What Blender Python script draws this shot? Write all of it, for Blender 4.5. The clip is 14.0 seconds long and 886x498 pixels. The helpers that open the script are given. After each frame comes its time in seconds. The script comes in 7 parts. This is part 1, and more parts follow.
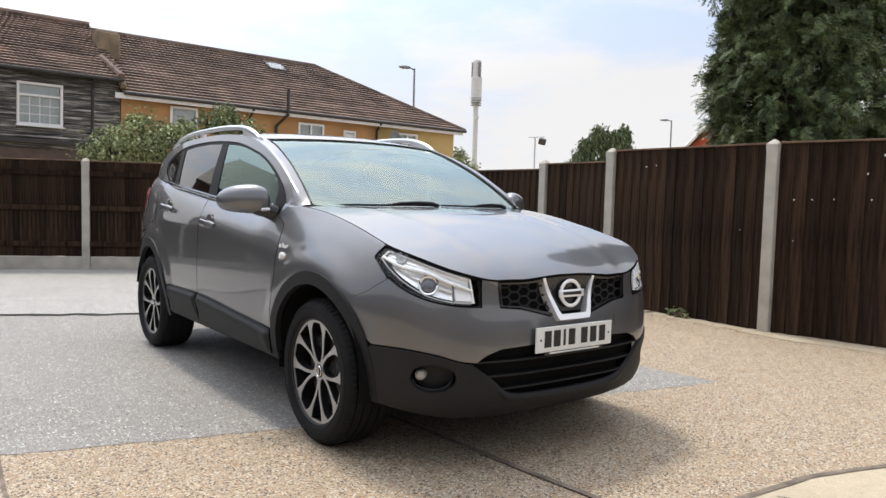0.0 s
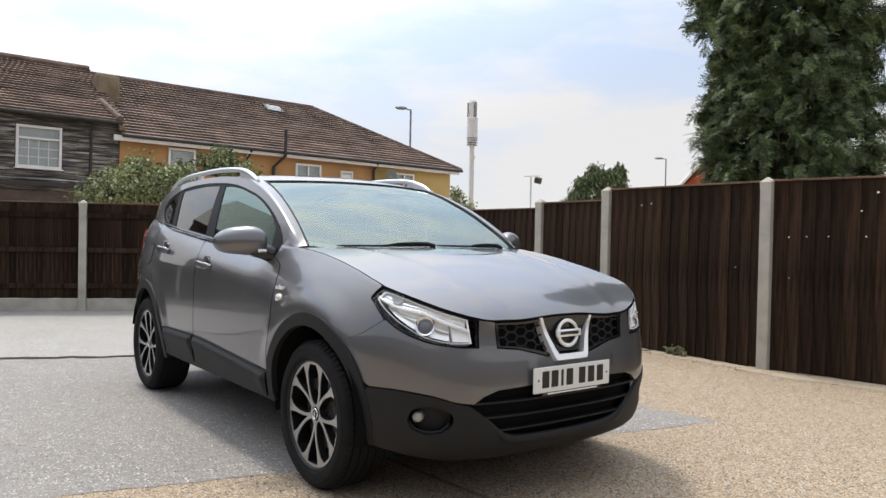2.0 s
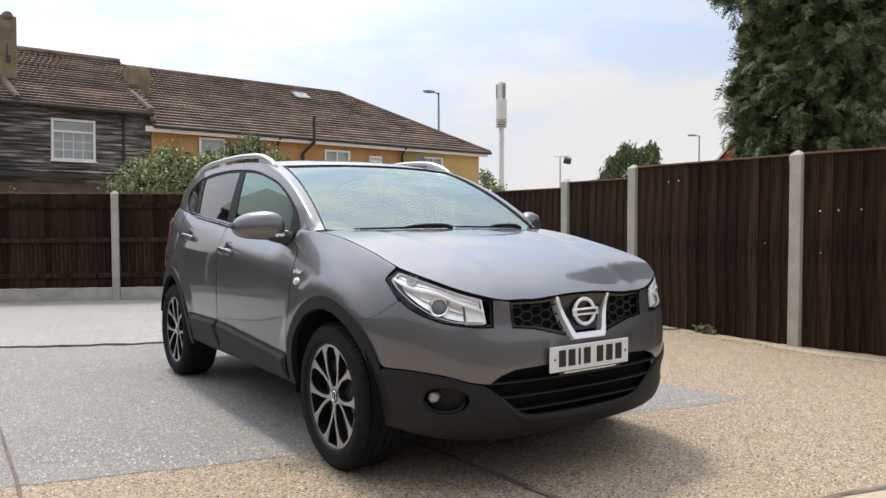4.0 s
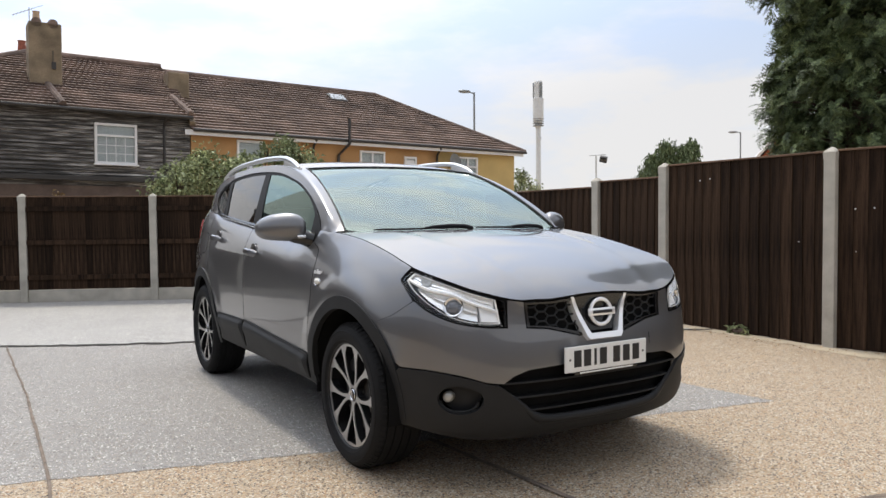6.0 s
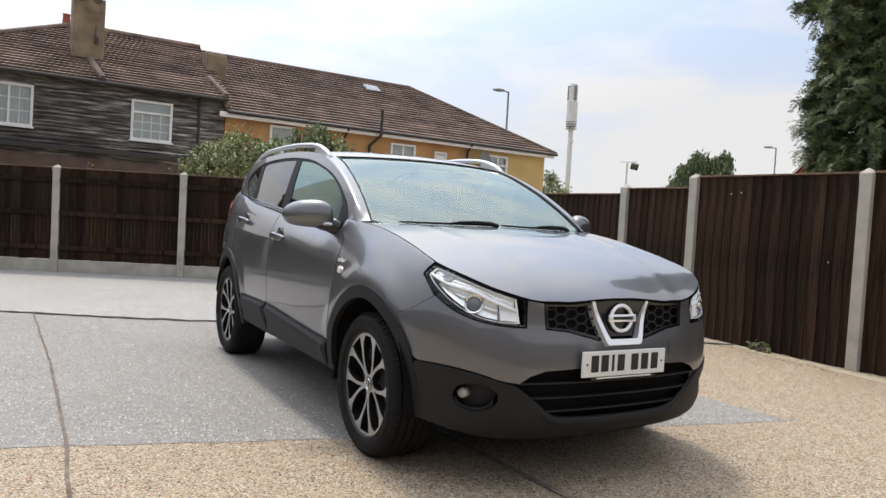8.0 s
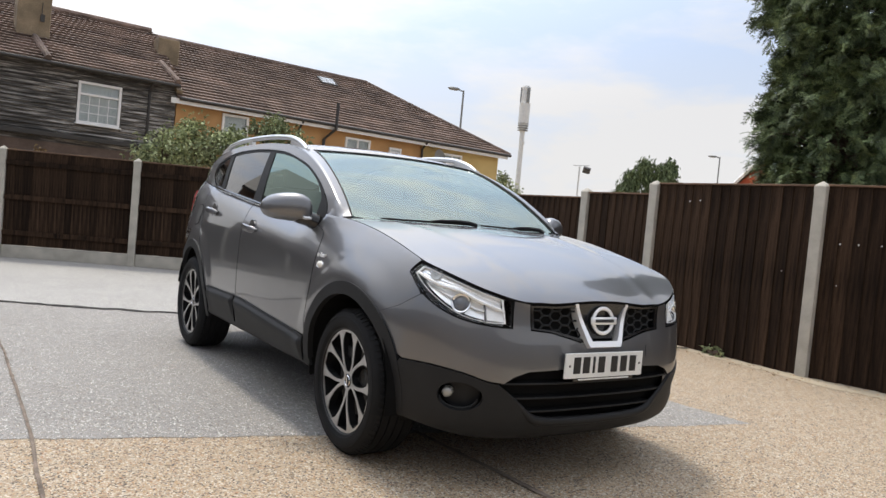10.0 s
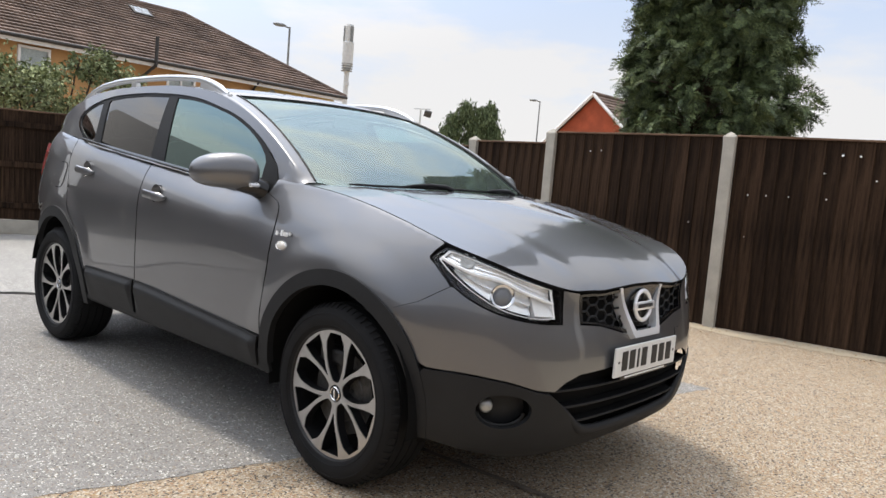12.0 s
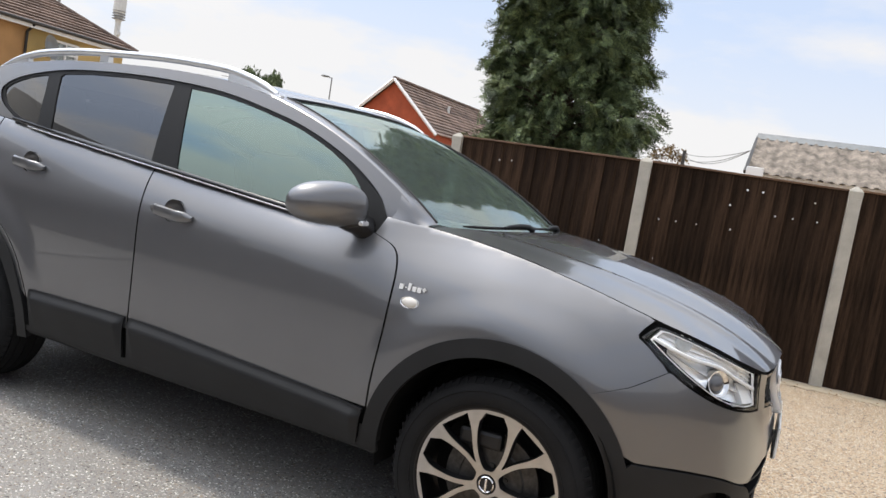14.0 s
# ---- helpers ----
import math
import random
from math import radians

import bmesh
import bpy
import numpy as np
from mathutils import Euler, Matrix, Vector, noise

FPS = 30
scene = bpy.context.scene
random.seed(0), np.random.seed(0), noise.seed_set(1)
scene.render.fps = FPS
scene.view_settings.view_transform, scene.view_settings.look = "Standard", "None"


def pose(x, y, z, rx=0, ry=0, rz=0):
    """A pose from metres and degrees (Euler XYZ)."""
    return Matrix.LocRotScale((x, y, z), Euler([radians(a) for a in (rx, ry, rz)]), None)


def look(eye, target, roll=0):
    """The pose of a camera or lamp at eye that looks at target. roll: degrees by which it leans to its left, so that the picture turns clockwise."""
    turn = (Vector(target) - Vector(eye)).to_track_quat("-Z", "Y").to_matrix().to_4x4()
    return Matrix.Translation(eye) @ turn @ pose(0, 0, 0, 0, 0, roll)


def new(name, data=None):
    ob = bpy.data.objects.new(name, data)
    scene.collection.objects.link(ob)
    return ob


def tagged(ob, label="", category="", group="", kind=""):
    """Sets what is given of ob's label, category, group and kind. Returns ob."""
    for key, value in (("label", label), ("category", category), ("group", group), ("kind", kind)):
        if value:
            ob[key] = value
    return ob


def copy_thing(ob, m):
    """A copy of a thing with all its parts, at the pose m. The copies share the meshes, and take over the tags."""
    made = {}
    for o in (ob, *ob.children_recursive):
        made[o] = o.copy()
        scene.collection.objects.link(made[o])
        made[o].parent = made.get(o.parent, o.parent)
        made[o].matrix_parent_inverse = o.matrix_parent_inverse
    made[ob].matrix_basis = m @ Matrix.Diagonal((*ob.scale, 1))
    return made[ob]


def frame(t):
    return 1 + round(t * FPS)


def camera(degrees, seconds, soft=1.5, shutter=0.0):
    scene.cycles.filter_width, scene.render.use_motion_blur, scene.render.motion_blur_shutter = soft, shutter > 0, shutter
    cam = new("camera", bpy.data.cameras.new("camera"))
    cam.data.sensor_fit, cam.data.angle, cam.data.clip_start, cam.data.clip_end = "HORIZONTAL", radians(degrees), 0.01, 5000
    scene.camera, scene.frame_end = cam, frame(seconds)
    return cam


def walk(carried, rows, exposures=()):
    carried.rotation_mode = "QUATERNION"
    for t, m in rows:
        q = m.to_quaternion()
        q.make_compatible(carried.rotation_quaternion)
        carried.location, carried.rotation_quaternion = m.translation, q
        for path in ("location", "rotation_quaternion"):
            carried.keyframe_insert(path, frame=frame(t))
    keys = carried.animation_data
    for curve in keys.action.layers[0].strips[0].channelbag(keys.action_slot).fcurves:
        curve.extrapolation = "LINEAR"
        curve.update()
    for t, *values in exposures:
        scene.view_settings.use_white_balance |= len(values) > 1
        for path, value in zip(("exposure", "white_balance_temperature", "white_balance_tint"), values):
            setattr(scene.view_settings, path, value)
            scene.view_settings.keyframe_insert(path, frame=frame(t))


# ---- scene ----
# ---- camera ----
cam = camera(61.0, 14.0)
PATH = [
    (0, (-2.488, -4.426, 1.171), (-1.288, -2.832, 1.032), 1.5),
    (0.5, (-2.489, -4.421, 1.18), (-1.288, -2.823, 1.107), 1.8),
    (1, (-2.487, -4.419, 1.177), (-1.283, -2.823, 1.124), 1.7),
    (1.5, (-2.482, -4.436, 1.176), (-1.276, -2.842, 1.134), 1.2),
    (2, (-2.488, -4.432, 1.179), (-1.281, -2.837, 1.143), 1.1),
    (2.5, (-2.497, -4.43, 1.173), (-1.298, -2.83, 1.138), 1.2),
    (3, (-2.482, -4.432, 1.168), (-1.29, -2.826, 1.117), 0.9),
    (5.5, (-2.343, -4.538, 1.165), (-1.286, -2.842, 1.069), -1.0),
    (6, (-2.345, -4.543, 1.169), (-1.292, -2.844, 1.089), -0.5),
    (6.5, (-2.352, -4.55, 1.173), (-1.308, -2.844, 1.123), 0.5),
    (7, (-2.355, -4.56, 1.169), (-1.307, -2.857, 1.105), 2.0),
    (7.5, (-2.352, -4.545, 1.166), (-1.344, -2.82, 1.079), 3.3),
    (8, (-2.35, -4.549, 1.165), (-1.352, -2.818, 1.074), 3.2),
    (8.5, (-2.371, -4.541, 1.154), (-1.364, -2.816, 1.058), 3.4),
    (8.7, (-2.399, -4.535, 1.17), (-1.342, -2.839, 1.091), 3.9),
    (10.8, (-2.6, -4.226, 1.139), (-1.443, -2.601, 0.99), 6.1),
    (11, (-2.641, -4.097, 1.132), (-1.411, -2.539, 0.89), 5.5),
    (11.5, (-2.671, -3.77, 1.116), (-1.348, -2.297, 0.833), 6.9),
    (12, (-2.653, -3.424, 1.193), (-1.176, -2.09, 0.994), 4.7),
    (12.5, (-2.833, -3.143, 1.244), (-1.226, -1.963, 1.078), 5.5),
    (13, (-2.903, -2.866, 1.241), (-1.236, -1.77, 1.094), 6.6),
    (13.5, (-2.915, -2.476, 1.254), (-1.213, -1.442, 1.071), 7.9),
    (14, (-3.066, -2.037, 1.278), (-1.253, -1.214, 1.091), 9.4),
]
walk(cam, [(t, look(eye, target, roll)) for t, eye, target, roll in PATH], exposures=[(0.0, 0.11), (1.0, 0.10), (1.5, 0.0), (8.5, 0.0), (11.4, 0.0), (12.2, 0.09), (13.0, 0.09), (14.0, 0.15)])

# ---- sun, sky ----
SUN_AZ, SUN_EL = 4.0, 65.0
sun = new("sun", bpy.data.lights.new("sun", "SUN"))
sun.data.energy, sun.data.angle, sun.data.color = 2.3, radians(9.0), (1.0, 0.92, 0.80)
sun_to = Vector((math.sin(radians(SUN_AZ)) * math.cos(radians(SUN_EL)), math.cos(radians(SUN_AZ)) * math.cos(radians(SUN_EL)), math.sin(radians(SUN_EL))))
sun.matrix_world = look(sun_to * 60, (0, 0, 0))

world = bpy.data.worlds.new("sky")
scene.world = world
world.use_nodes = True
wn, wl = world.node_tree.nodes, world.node_tree.links
bg = wn["Background"]
sky = wn.new("ShaderNodeTexSky")
sky.sky_type, sky.sun_disc = "NISHITA", False
sky.sun_elevation, sky.sun_rotation = radians(SUN_EL), radians(SUN_AZ)
sky.dust_density, sky.ozone_density = 1.2, 1.5
coord = wn.new("ShaderNodeTexCoord")
squash = wn.new("ShaderNodeMapping")
squash.inputs["Scale"].default_value = (1.3, 1.3, 4.0)
wl.new(coord.outputs["Generated"], squash.inputs["Vector"])
puff = wn.new("ShaderNodeTexNoise")
puff.inputs["Scale"].default_value, puff.inputs["Detail"].default_value, puff.inputs["Roughness"].default_value = 2.1, 7.0, 0.55
wl.new(squash.outputs["Vector"], puff.inputs["Vector"])
thick = wn.new("ShaderNodeValToRGB")
thick.color_ramp.elements[0].position, thick.color_ramp.elements[1].position = 0.40, 0.58
thick.color_ramp.elements[0].color = (0.0, 0.0, 0.0, 1)
wl.new(puff.outputs["Fac"], thick.inputs["Fac"])
split = wn.new("ShaderNodeSeparateXYZ")
wl.new(coord.outputs["Generated"], split.inputs["Vector"])
low = wn.new("ShaderNodeMapRange")
low.inputs["From Min"].default_value, low.inputs["From Max"].default_value = 0.02, 0.24
low.inputs["To Min"].default_value, low.inputs["To Max"].default_value = 1.0, 0.0
wl.new(split.outputs["Z"], low.inputs["Value"])
cover = wn.new("ShaderNodeMath")
cover.operation, cover.use_clamp = "ADD", True
wl.new(thick.outputs["Color"], cover.inputs[0])
wl.new(low.outputs["Result"], cover.inputs[1])
veil = wn.new("ShaderNodeMath")
veil.operation = "MULTIPLY_ADD"
veil.inputs[1].default_value, veil.inputs[2].default_value = 0.17, 0.78
wl.new(cover.outputs[0], veil.inputs[0])
blend = wn.new("ShaderNodeMix")
blend.data_type = "RGBA"
# cloud and haze shine brightest round the sun
toward = wn.new("ShaderNodeVectorMath")
toward.operation = "DOT_PRODUCT"
toward.inputs[1].default_value = sun_to
wl.new(coord.outputs["Generated"], toward.inputs[0])
lobe = wn.new("ShaderNodeMapRange")
lobe.inputs["From Min"].default_value, lobe.inputs["From Max"].default_value = 0.42, 1.0
lobe.interpolation_type = "SMOOTHSTEP"
lobe.inputs["To Min"].default_value, lobe.inputs["To Max"].default_value = 6.1, 17.0
wl.new(toward.outputs["Value"], lobe.inputs["Value"])
shine = wn.new("ShaderNodeVectorMath")
shine.operation = "MULTIPLY"
hue = wn.new("ShaderNodeMix")
hue.data_type = "RGBA"
hue.inputs["A"].default_value, hue.inputs["B"].default_value = (0.78, 0.895, 1.12, 1), (0.995, 0.98, 0.98, 1)
wl.new(cover.outputs[0], hue.inputs["Factor"])
wl.new(hue.outputs["Result"], shine.inputs[1])
wl.new(lobe.outputs["Result"], shine.inputs[0])
wl.new(shine.outputs["Vector"], blend.inputs["B"])
wl.new(veil.outputs[0], blend.inputs["Factor"])
wl.new(sky.outputs["Color"], blend.inputs["A"])
wl.new(blend.outputs["Result"], bg.inputs["Color"])
bg.inputs["Strength"].default_value = 0.139
scene.view_settings.exposure = 0.0

# ---- materials ----
def ramp(nt, src, stops):
    r = nt.nodes.new("ShaderNodeValToRGB")
    while len(r.color_ramp.elements) < len(stops):
        r.color_ramp.elements.new(0.5)
    for e, (p, c) in zip(r.color_ramp.elements, stops):
        e.position, e.color = p, (*c, 1) if len(c) == 3 else c
    nt.links.new(src, r.inputs["Fac"])
    return r.outputs["Color"]


def tex(nt, kind, scale, vec, **kw):
    n = nt.nodes.new(kind)
    n.inputs["Scale"].default_value = scale
    for k, v in kw.items():
        n.inputs[k.replace("_", " ")].default_value = v
    nt.links.new(vec, n.inputs["Vector"])
    return n


def mixc(nt, mode, fac, a, b):
    n = nt.nodes.new("ShaderNodeMix")
    n.data_type, n.blend_type = "RGBA", mode
    for key, v in (("Factor", fac), ("A", a), ("B", b)):
        if isinstance(v, (int, float, tuple)):
            n.inputs[key].default_value = v
        else:
            nt.links.new(v, n.inputs[key])
    return n.outputs["Result"]


def mat(name, color=(0.5, 0.5, 0.5), rough=0.6, metal=0.0, coat=0.0, vary=0.25, scale=4.0, fine=60.0, bump=0.2, dist=0.003,
        stretch=(1, 1, 1), each=0.0, spec=0.5):
    """A surface with stains at one scale and grain at another; each: how far separate pieces differ."""
    m = bpy.data.materials.new(name)
    m.use_nodes = True
    nt = m.node_tree
    p = nt.nodes["Principled BSDF"]
    co = nt.nodes.new("ShaderNodeTexCoord")
    mp = nt.nodes.new("ShaderNodeMapping")
    mp.inputs["Scale"].default_value = stretch
    nt.links.new(co.outputs["Object"], mp.inputs["Vector"])
    vec = mp.outputs["Vector"]
    info = nt.nodes.new("ShaderNodeObjectInfo")
    big = tex(nt, "ShaderNodeTexNoise", scale, vec, Detail=5.0)
    small = tex(nt, "ShaderNodeTexNoise", fine, vec, Detail=4.0, Roughness=0.7)
    c = (*color, 1)
    if vary:
        lo, hi = tuple(v * (1 - vary) for v in color), tuple(min(1, v * (1 + vary)) for v in color)
        c = ramp(nt, big.outputs["Fac"], [(0.3, lo), (0.7, hi)])
        g = ramp(nt, small.outputs["Fac"], [(0.3, (1 - vary,) * 3), (0.7, (1, 1, 1))])
        c = mixc(nt, "MULTIPLY", 0.8, c, g)
    if each:
        e = ramp(nt, info.outputs["Random"], [(0, (1 - each,) * 3), (1, (1 + 0.4 * each,) * 3)])
        c = mixc(nt, "MULTIPLY", 1.0, c, e)
    if isinstance(c, tuple):
        p.inputs["Base Color"].default_value = c
    else:
        nt.links.new(c, p.inputs["Base Color"])
    p.inputs["Roughness"].default_value, p.inputs["Metallic"].default_value = rough, metal
    p.inputs["Coat Weight"].default_value, p.inputs["Coat Roughness"].default_value = coat, 0.03
    p.inputs["Specular IOR Level"].default_value = spec
    if bump:
        b = nt.nodes.new("ShaderNodeBump")
        b.inputs["Strength"].default_value, b.inputs["Distance"].default_value = bump, dist
        nt.links.new(small.outputs["Fac"], b.inputs["Height"])
        nt.links.new(b.outputs["Normal"], p.inputs["Normal"])
    return m


def glass_mat(name, tint, gloss_color=(1, 1, 1), ior=1.6, haze_mix=0.0):
    """Thin tinted glass: a clear sheet with a Fresnel gloss and, if asked, a diffuse film as light haze."""
    m = bpy.data.materials.new(name)
    m.use_nodes = True
    nt = m.node_tree
    nt.nodes.remove(nt.nodes["Principled BSDF"])
    out = nt.nodes["Material Output"]
    tr, gl, mx, lw, po, fr = (nt.nodes.new(k) for k in ("ShaderNodeBsdfTransparent", "ShaderNodeBsdfGlossy", "ShaderNodeMixShader", "ShaderNodeLayerWeight", "ShaderNodeMath", "ShaderNodeMath"))
    tr.inputs["Color"].default_value = (*tint, 1)
    gl.inputs["Color"].default_value, gl.inputs["Roughness"].default_value = (*gloss_color, 1), 0.02
    f0 = ((ior - 1) / (ior + 1)) ** 2
    lw.inputs["Blend"].default_value = 0.5
    po.operation, fr.operation = "POWER", "MULTIPLY_ADD"
    po.inputs[1].default_value, fr.inputs[1].default_value, fr.inputs[2].default_value = 5.0, 1 - f0, f0
    nt.links.new(lw.outputs["Facing"], po.inputs[0])
    nt.links.new(po.outputs[0], fr.inputs[0])
    nt.links.new(fr.outputs[0], mx.inputs["Fac"])
    nt.links.new(tr.outputs["BSDF"], mx.inputs[1])
    nt.links.new(gl.outputs["BSDF"], mx.inputs[2])
    end = mx
    # diffuse film that paints bright haze into the glass
    if haze_mix:
        film, both_s = nt.nodes.new("ShaderNodeBsdfDiffuse"), nt.nodes.new("ShaderNodeMixShader")
        film.inputs["Color"].default_value = (*tint, 1)
        both_s.inputs["Fac"].default_value = haze_mix
        nt.links.new(mx.outputs["Shader"], both_s.inputs[1])
        nt.links.new(film.outputs["BSDF"], both_s.inputs[2])
        end = both_s
    nt.links.new(end.outputs["Shader"], out.inputs["Surface"])
    return m


def aggregate(name, stones, binder, cover=0.5, size=110.0, film=0.5):
    """Washed concrete: small stones of several colours in a paler binder; film: how far smears of binder hide the stones."""
    m = bpy.data.materials.new(name)
    m.use_nodes = True
    nt = m.node_tree
    p = nt.nodes["Principled BSDF"]
    vec = nt.nodes.new("ShaderNodeTexCoord").outputs["Object"]
    bend = tex(nt, "ShaderNodeTexNoise", size * 0.6, vec, Detail=2.0)
    shift = nt.nodes.new("ShaderNodeVectorMath")
    shift.operation = "MULTIPLY_ADD"
    shift.inputs[1].default_value = (0.55 / size,) * 3
    nt.links.new(bend.outputs["Color"], shift.inputs[0])
    nt.links.new(vec, shift.inputs[2])
    vec2 = shift.outputs["Vector"]
    cell = tex(nt, "ShaderNodeTexVoronoi", size, vec2, Randomness=1.0)
    fine = tex(nt, "ShaderNodeTexVoronoi", size * 2.3, vec2, Randomness=1.0)
    sep = nt.nodes.new("ShaderNodeSeparateColor")
    nt.links.new(cell.outputs["Color"], sep.inputs["Color"])
    sep2 = nt.nodes.new("ShaderNodeSeparateColor")
    nt.links.new(fine.outputs["Color"], sep2.inputs["Color"])
    n = len(stones)

    def pebbles(src):
        c = ramp(nt, src, [(i / n, q) for i, q in enumerate(stones)])
        c.node.color_ramp.interpolation = "CONSTANT"
        return c
    big = tex(nt, "ShaderNodeTexNoise", 0.9, vec, Detail=6.0, Roughness=0.6)
    patch = tex(nt, "ShaderNodeTexNoise", 2.6, vec, Detail=7.0, Roughness=0.62)
    mid = tex(nt, "ShaderNodeTexNoise", 14.0, vec, Detail=5.0, Roughness=0.7)
    add = nt.nodes.new("ShaderNodeMath")
    add.operation = "MULTIPLY_ADD"
    add.inputs[1].default_value = film * 2.0
    nt.links.new(patch.outputs["Fac"], add.inputs[0])
    nt.links.new(sep.outputs["Green"], add.inputs[2])
    edge = 1 - cover + film
    show = ramp(nt, add.outputs[0], [(0.0, (0, 0, 0)), (1.0, (1, 1, 1))])
    show.node.color_ramp.elements[0].position, show.node.color_ramp.elements[1].position = 0.46, 0.54
    scale = nt.nodes.new("ShaderNodeMath")
    scale.operation = "MULTIPLY"
    scale.inputs[1].default_value = 0.5 / edge
    nt.links.new(add.outputs[0], scale.inputs[0])
    nt.links.new(scale.outputs[0], show.node.inputs["Fac"])
    base = ramp(nt, big.outputs["Fac"], [(0.3, tuple(v * 0.86 for v in binder)), (0.7, tuple(min(1, v * 1.1) for v in binder))])
    grit = ramp(nt, sep2.outputs["Blue"], [(0.80, (0, 0, 0)), (0.86, (1, 1, 1))])
    base = mixc(nt, "MIX", grit, base, pebbles(sep2.outputs["Red"]))
    c = mixc(nt, "MIX", show, base, pebbles(sep.outputs["Red"]))
    stain = ramp(nt, mid.outputs["Fac"], [(0.3, (0.84, 0.84, 0.84)), (0.65, (1.03, 1.03, 1.03))])
    c = mixc(nt, "MULTIPLY", 0.75, c, stain)
    nt.links.new(c, p.inputs["Base Color"])
    p.inputs["Roughness"].default_value = 0.82
    b = nt.nodes.new("ShaderNodeBump")
    b.inputs["Strength"].default_value, b.inputs["Distance"].default_value = 0.5, 0.003
    nt.links.new(cell.outputs["Distance"], b.inputs["Height"])
    b.invert = True
    nt.links.new(b.outputs["Normal"], p.inputs["Normal"])
    return m


def leaf_mat(name, dark, light, scale=1.6, clump=((0.6, 0.62, 0.6), (1.15, 1.1, 1.0))):
    m = bpy.data.materials.new(name)
    m.use_nodes = True
    nt = m.node_tree
    p = nt.nodes["Principled BSDF"]
    geo = nt.nodes.new("ShaderNodeNewGeometry")
    vec = nt.nodes.new("ShaderNodeTexCoord").outputs["Object"]
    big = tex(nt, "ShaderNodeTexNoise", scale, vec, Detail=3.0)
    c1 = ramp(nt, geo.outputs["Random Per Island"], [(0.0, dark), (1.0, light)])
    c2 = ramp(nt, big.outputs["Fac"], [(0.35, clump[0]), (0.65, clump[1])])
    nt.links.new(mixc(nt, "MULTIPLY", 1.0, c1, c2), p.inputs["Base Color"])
    p.inputs["Roughness"].default_value, p.inputs["Specular IOR Level"].default_value = 0.6, 0.3
    return m


def streaked(name, dark, mid, pale):
    """Old painted boards: pale weathered streaks along the grain, in patches."""
    m = mat(name, mid, 0.85, vary=0.3, scale=2.0, fine=30, bump=0.4, dist=0.006, stretch=(0.3, 1, 5))
    nt = m.node_tree
    p = nt.nodes["Principled BSDF"]
    co = nt.nodes.new("ShaderNodeTexCoord").outputs["Object"]
    mp = nt.nodes.new("ShaderNodeMapping")
    mp.inputs["Scale"].default_value = (0.5, 1, 9)
    nt.links.new(co, mp.inputs["Vector"])
    info = nt.nodes.new("ShaderNodeObjectInfo")
    sh = nt.nodes.new("ShaderNodeVectorMath")
    sh.operation = "MULTIPLY_ADD"
    sh.inputs[1].default_value = (7.0, 0, 3.0)
    nt.links.new(info.outputs["Random"], sh.inputs[0])
    nt.links.new(mp.outputs["Vector"], sh.inputs[2])
    streak = tex(nt, "ShaderNodeTexNoise", 2.2, sh.outputs["Vector"], Detail=6.0, Roughness=0.65)
    patch = tex(nt, "ShaderNodeTexNoise", 0.55, co, Detail=3.0)
    c = ramp(nt, streak.outputs["Fac"], [(0.38, dark), (0.50, mid), (0.62, pale)])
    worn = ramp(nt, patch.outputs["Fac"], [(0.36, (0, 0, 0)), (0.62, (1, 1, 1))])
    flat = ramp(nt, streak.outputs["Fac"], [(0.35, dark), (0.75, mid)])
    nt.links.new(mixc(nt, "MIX", worn, flat, c), p.inputs["Base Color"])
    return m


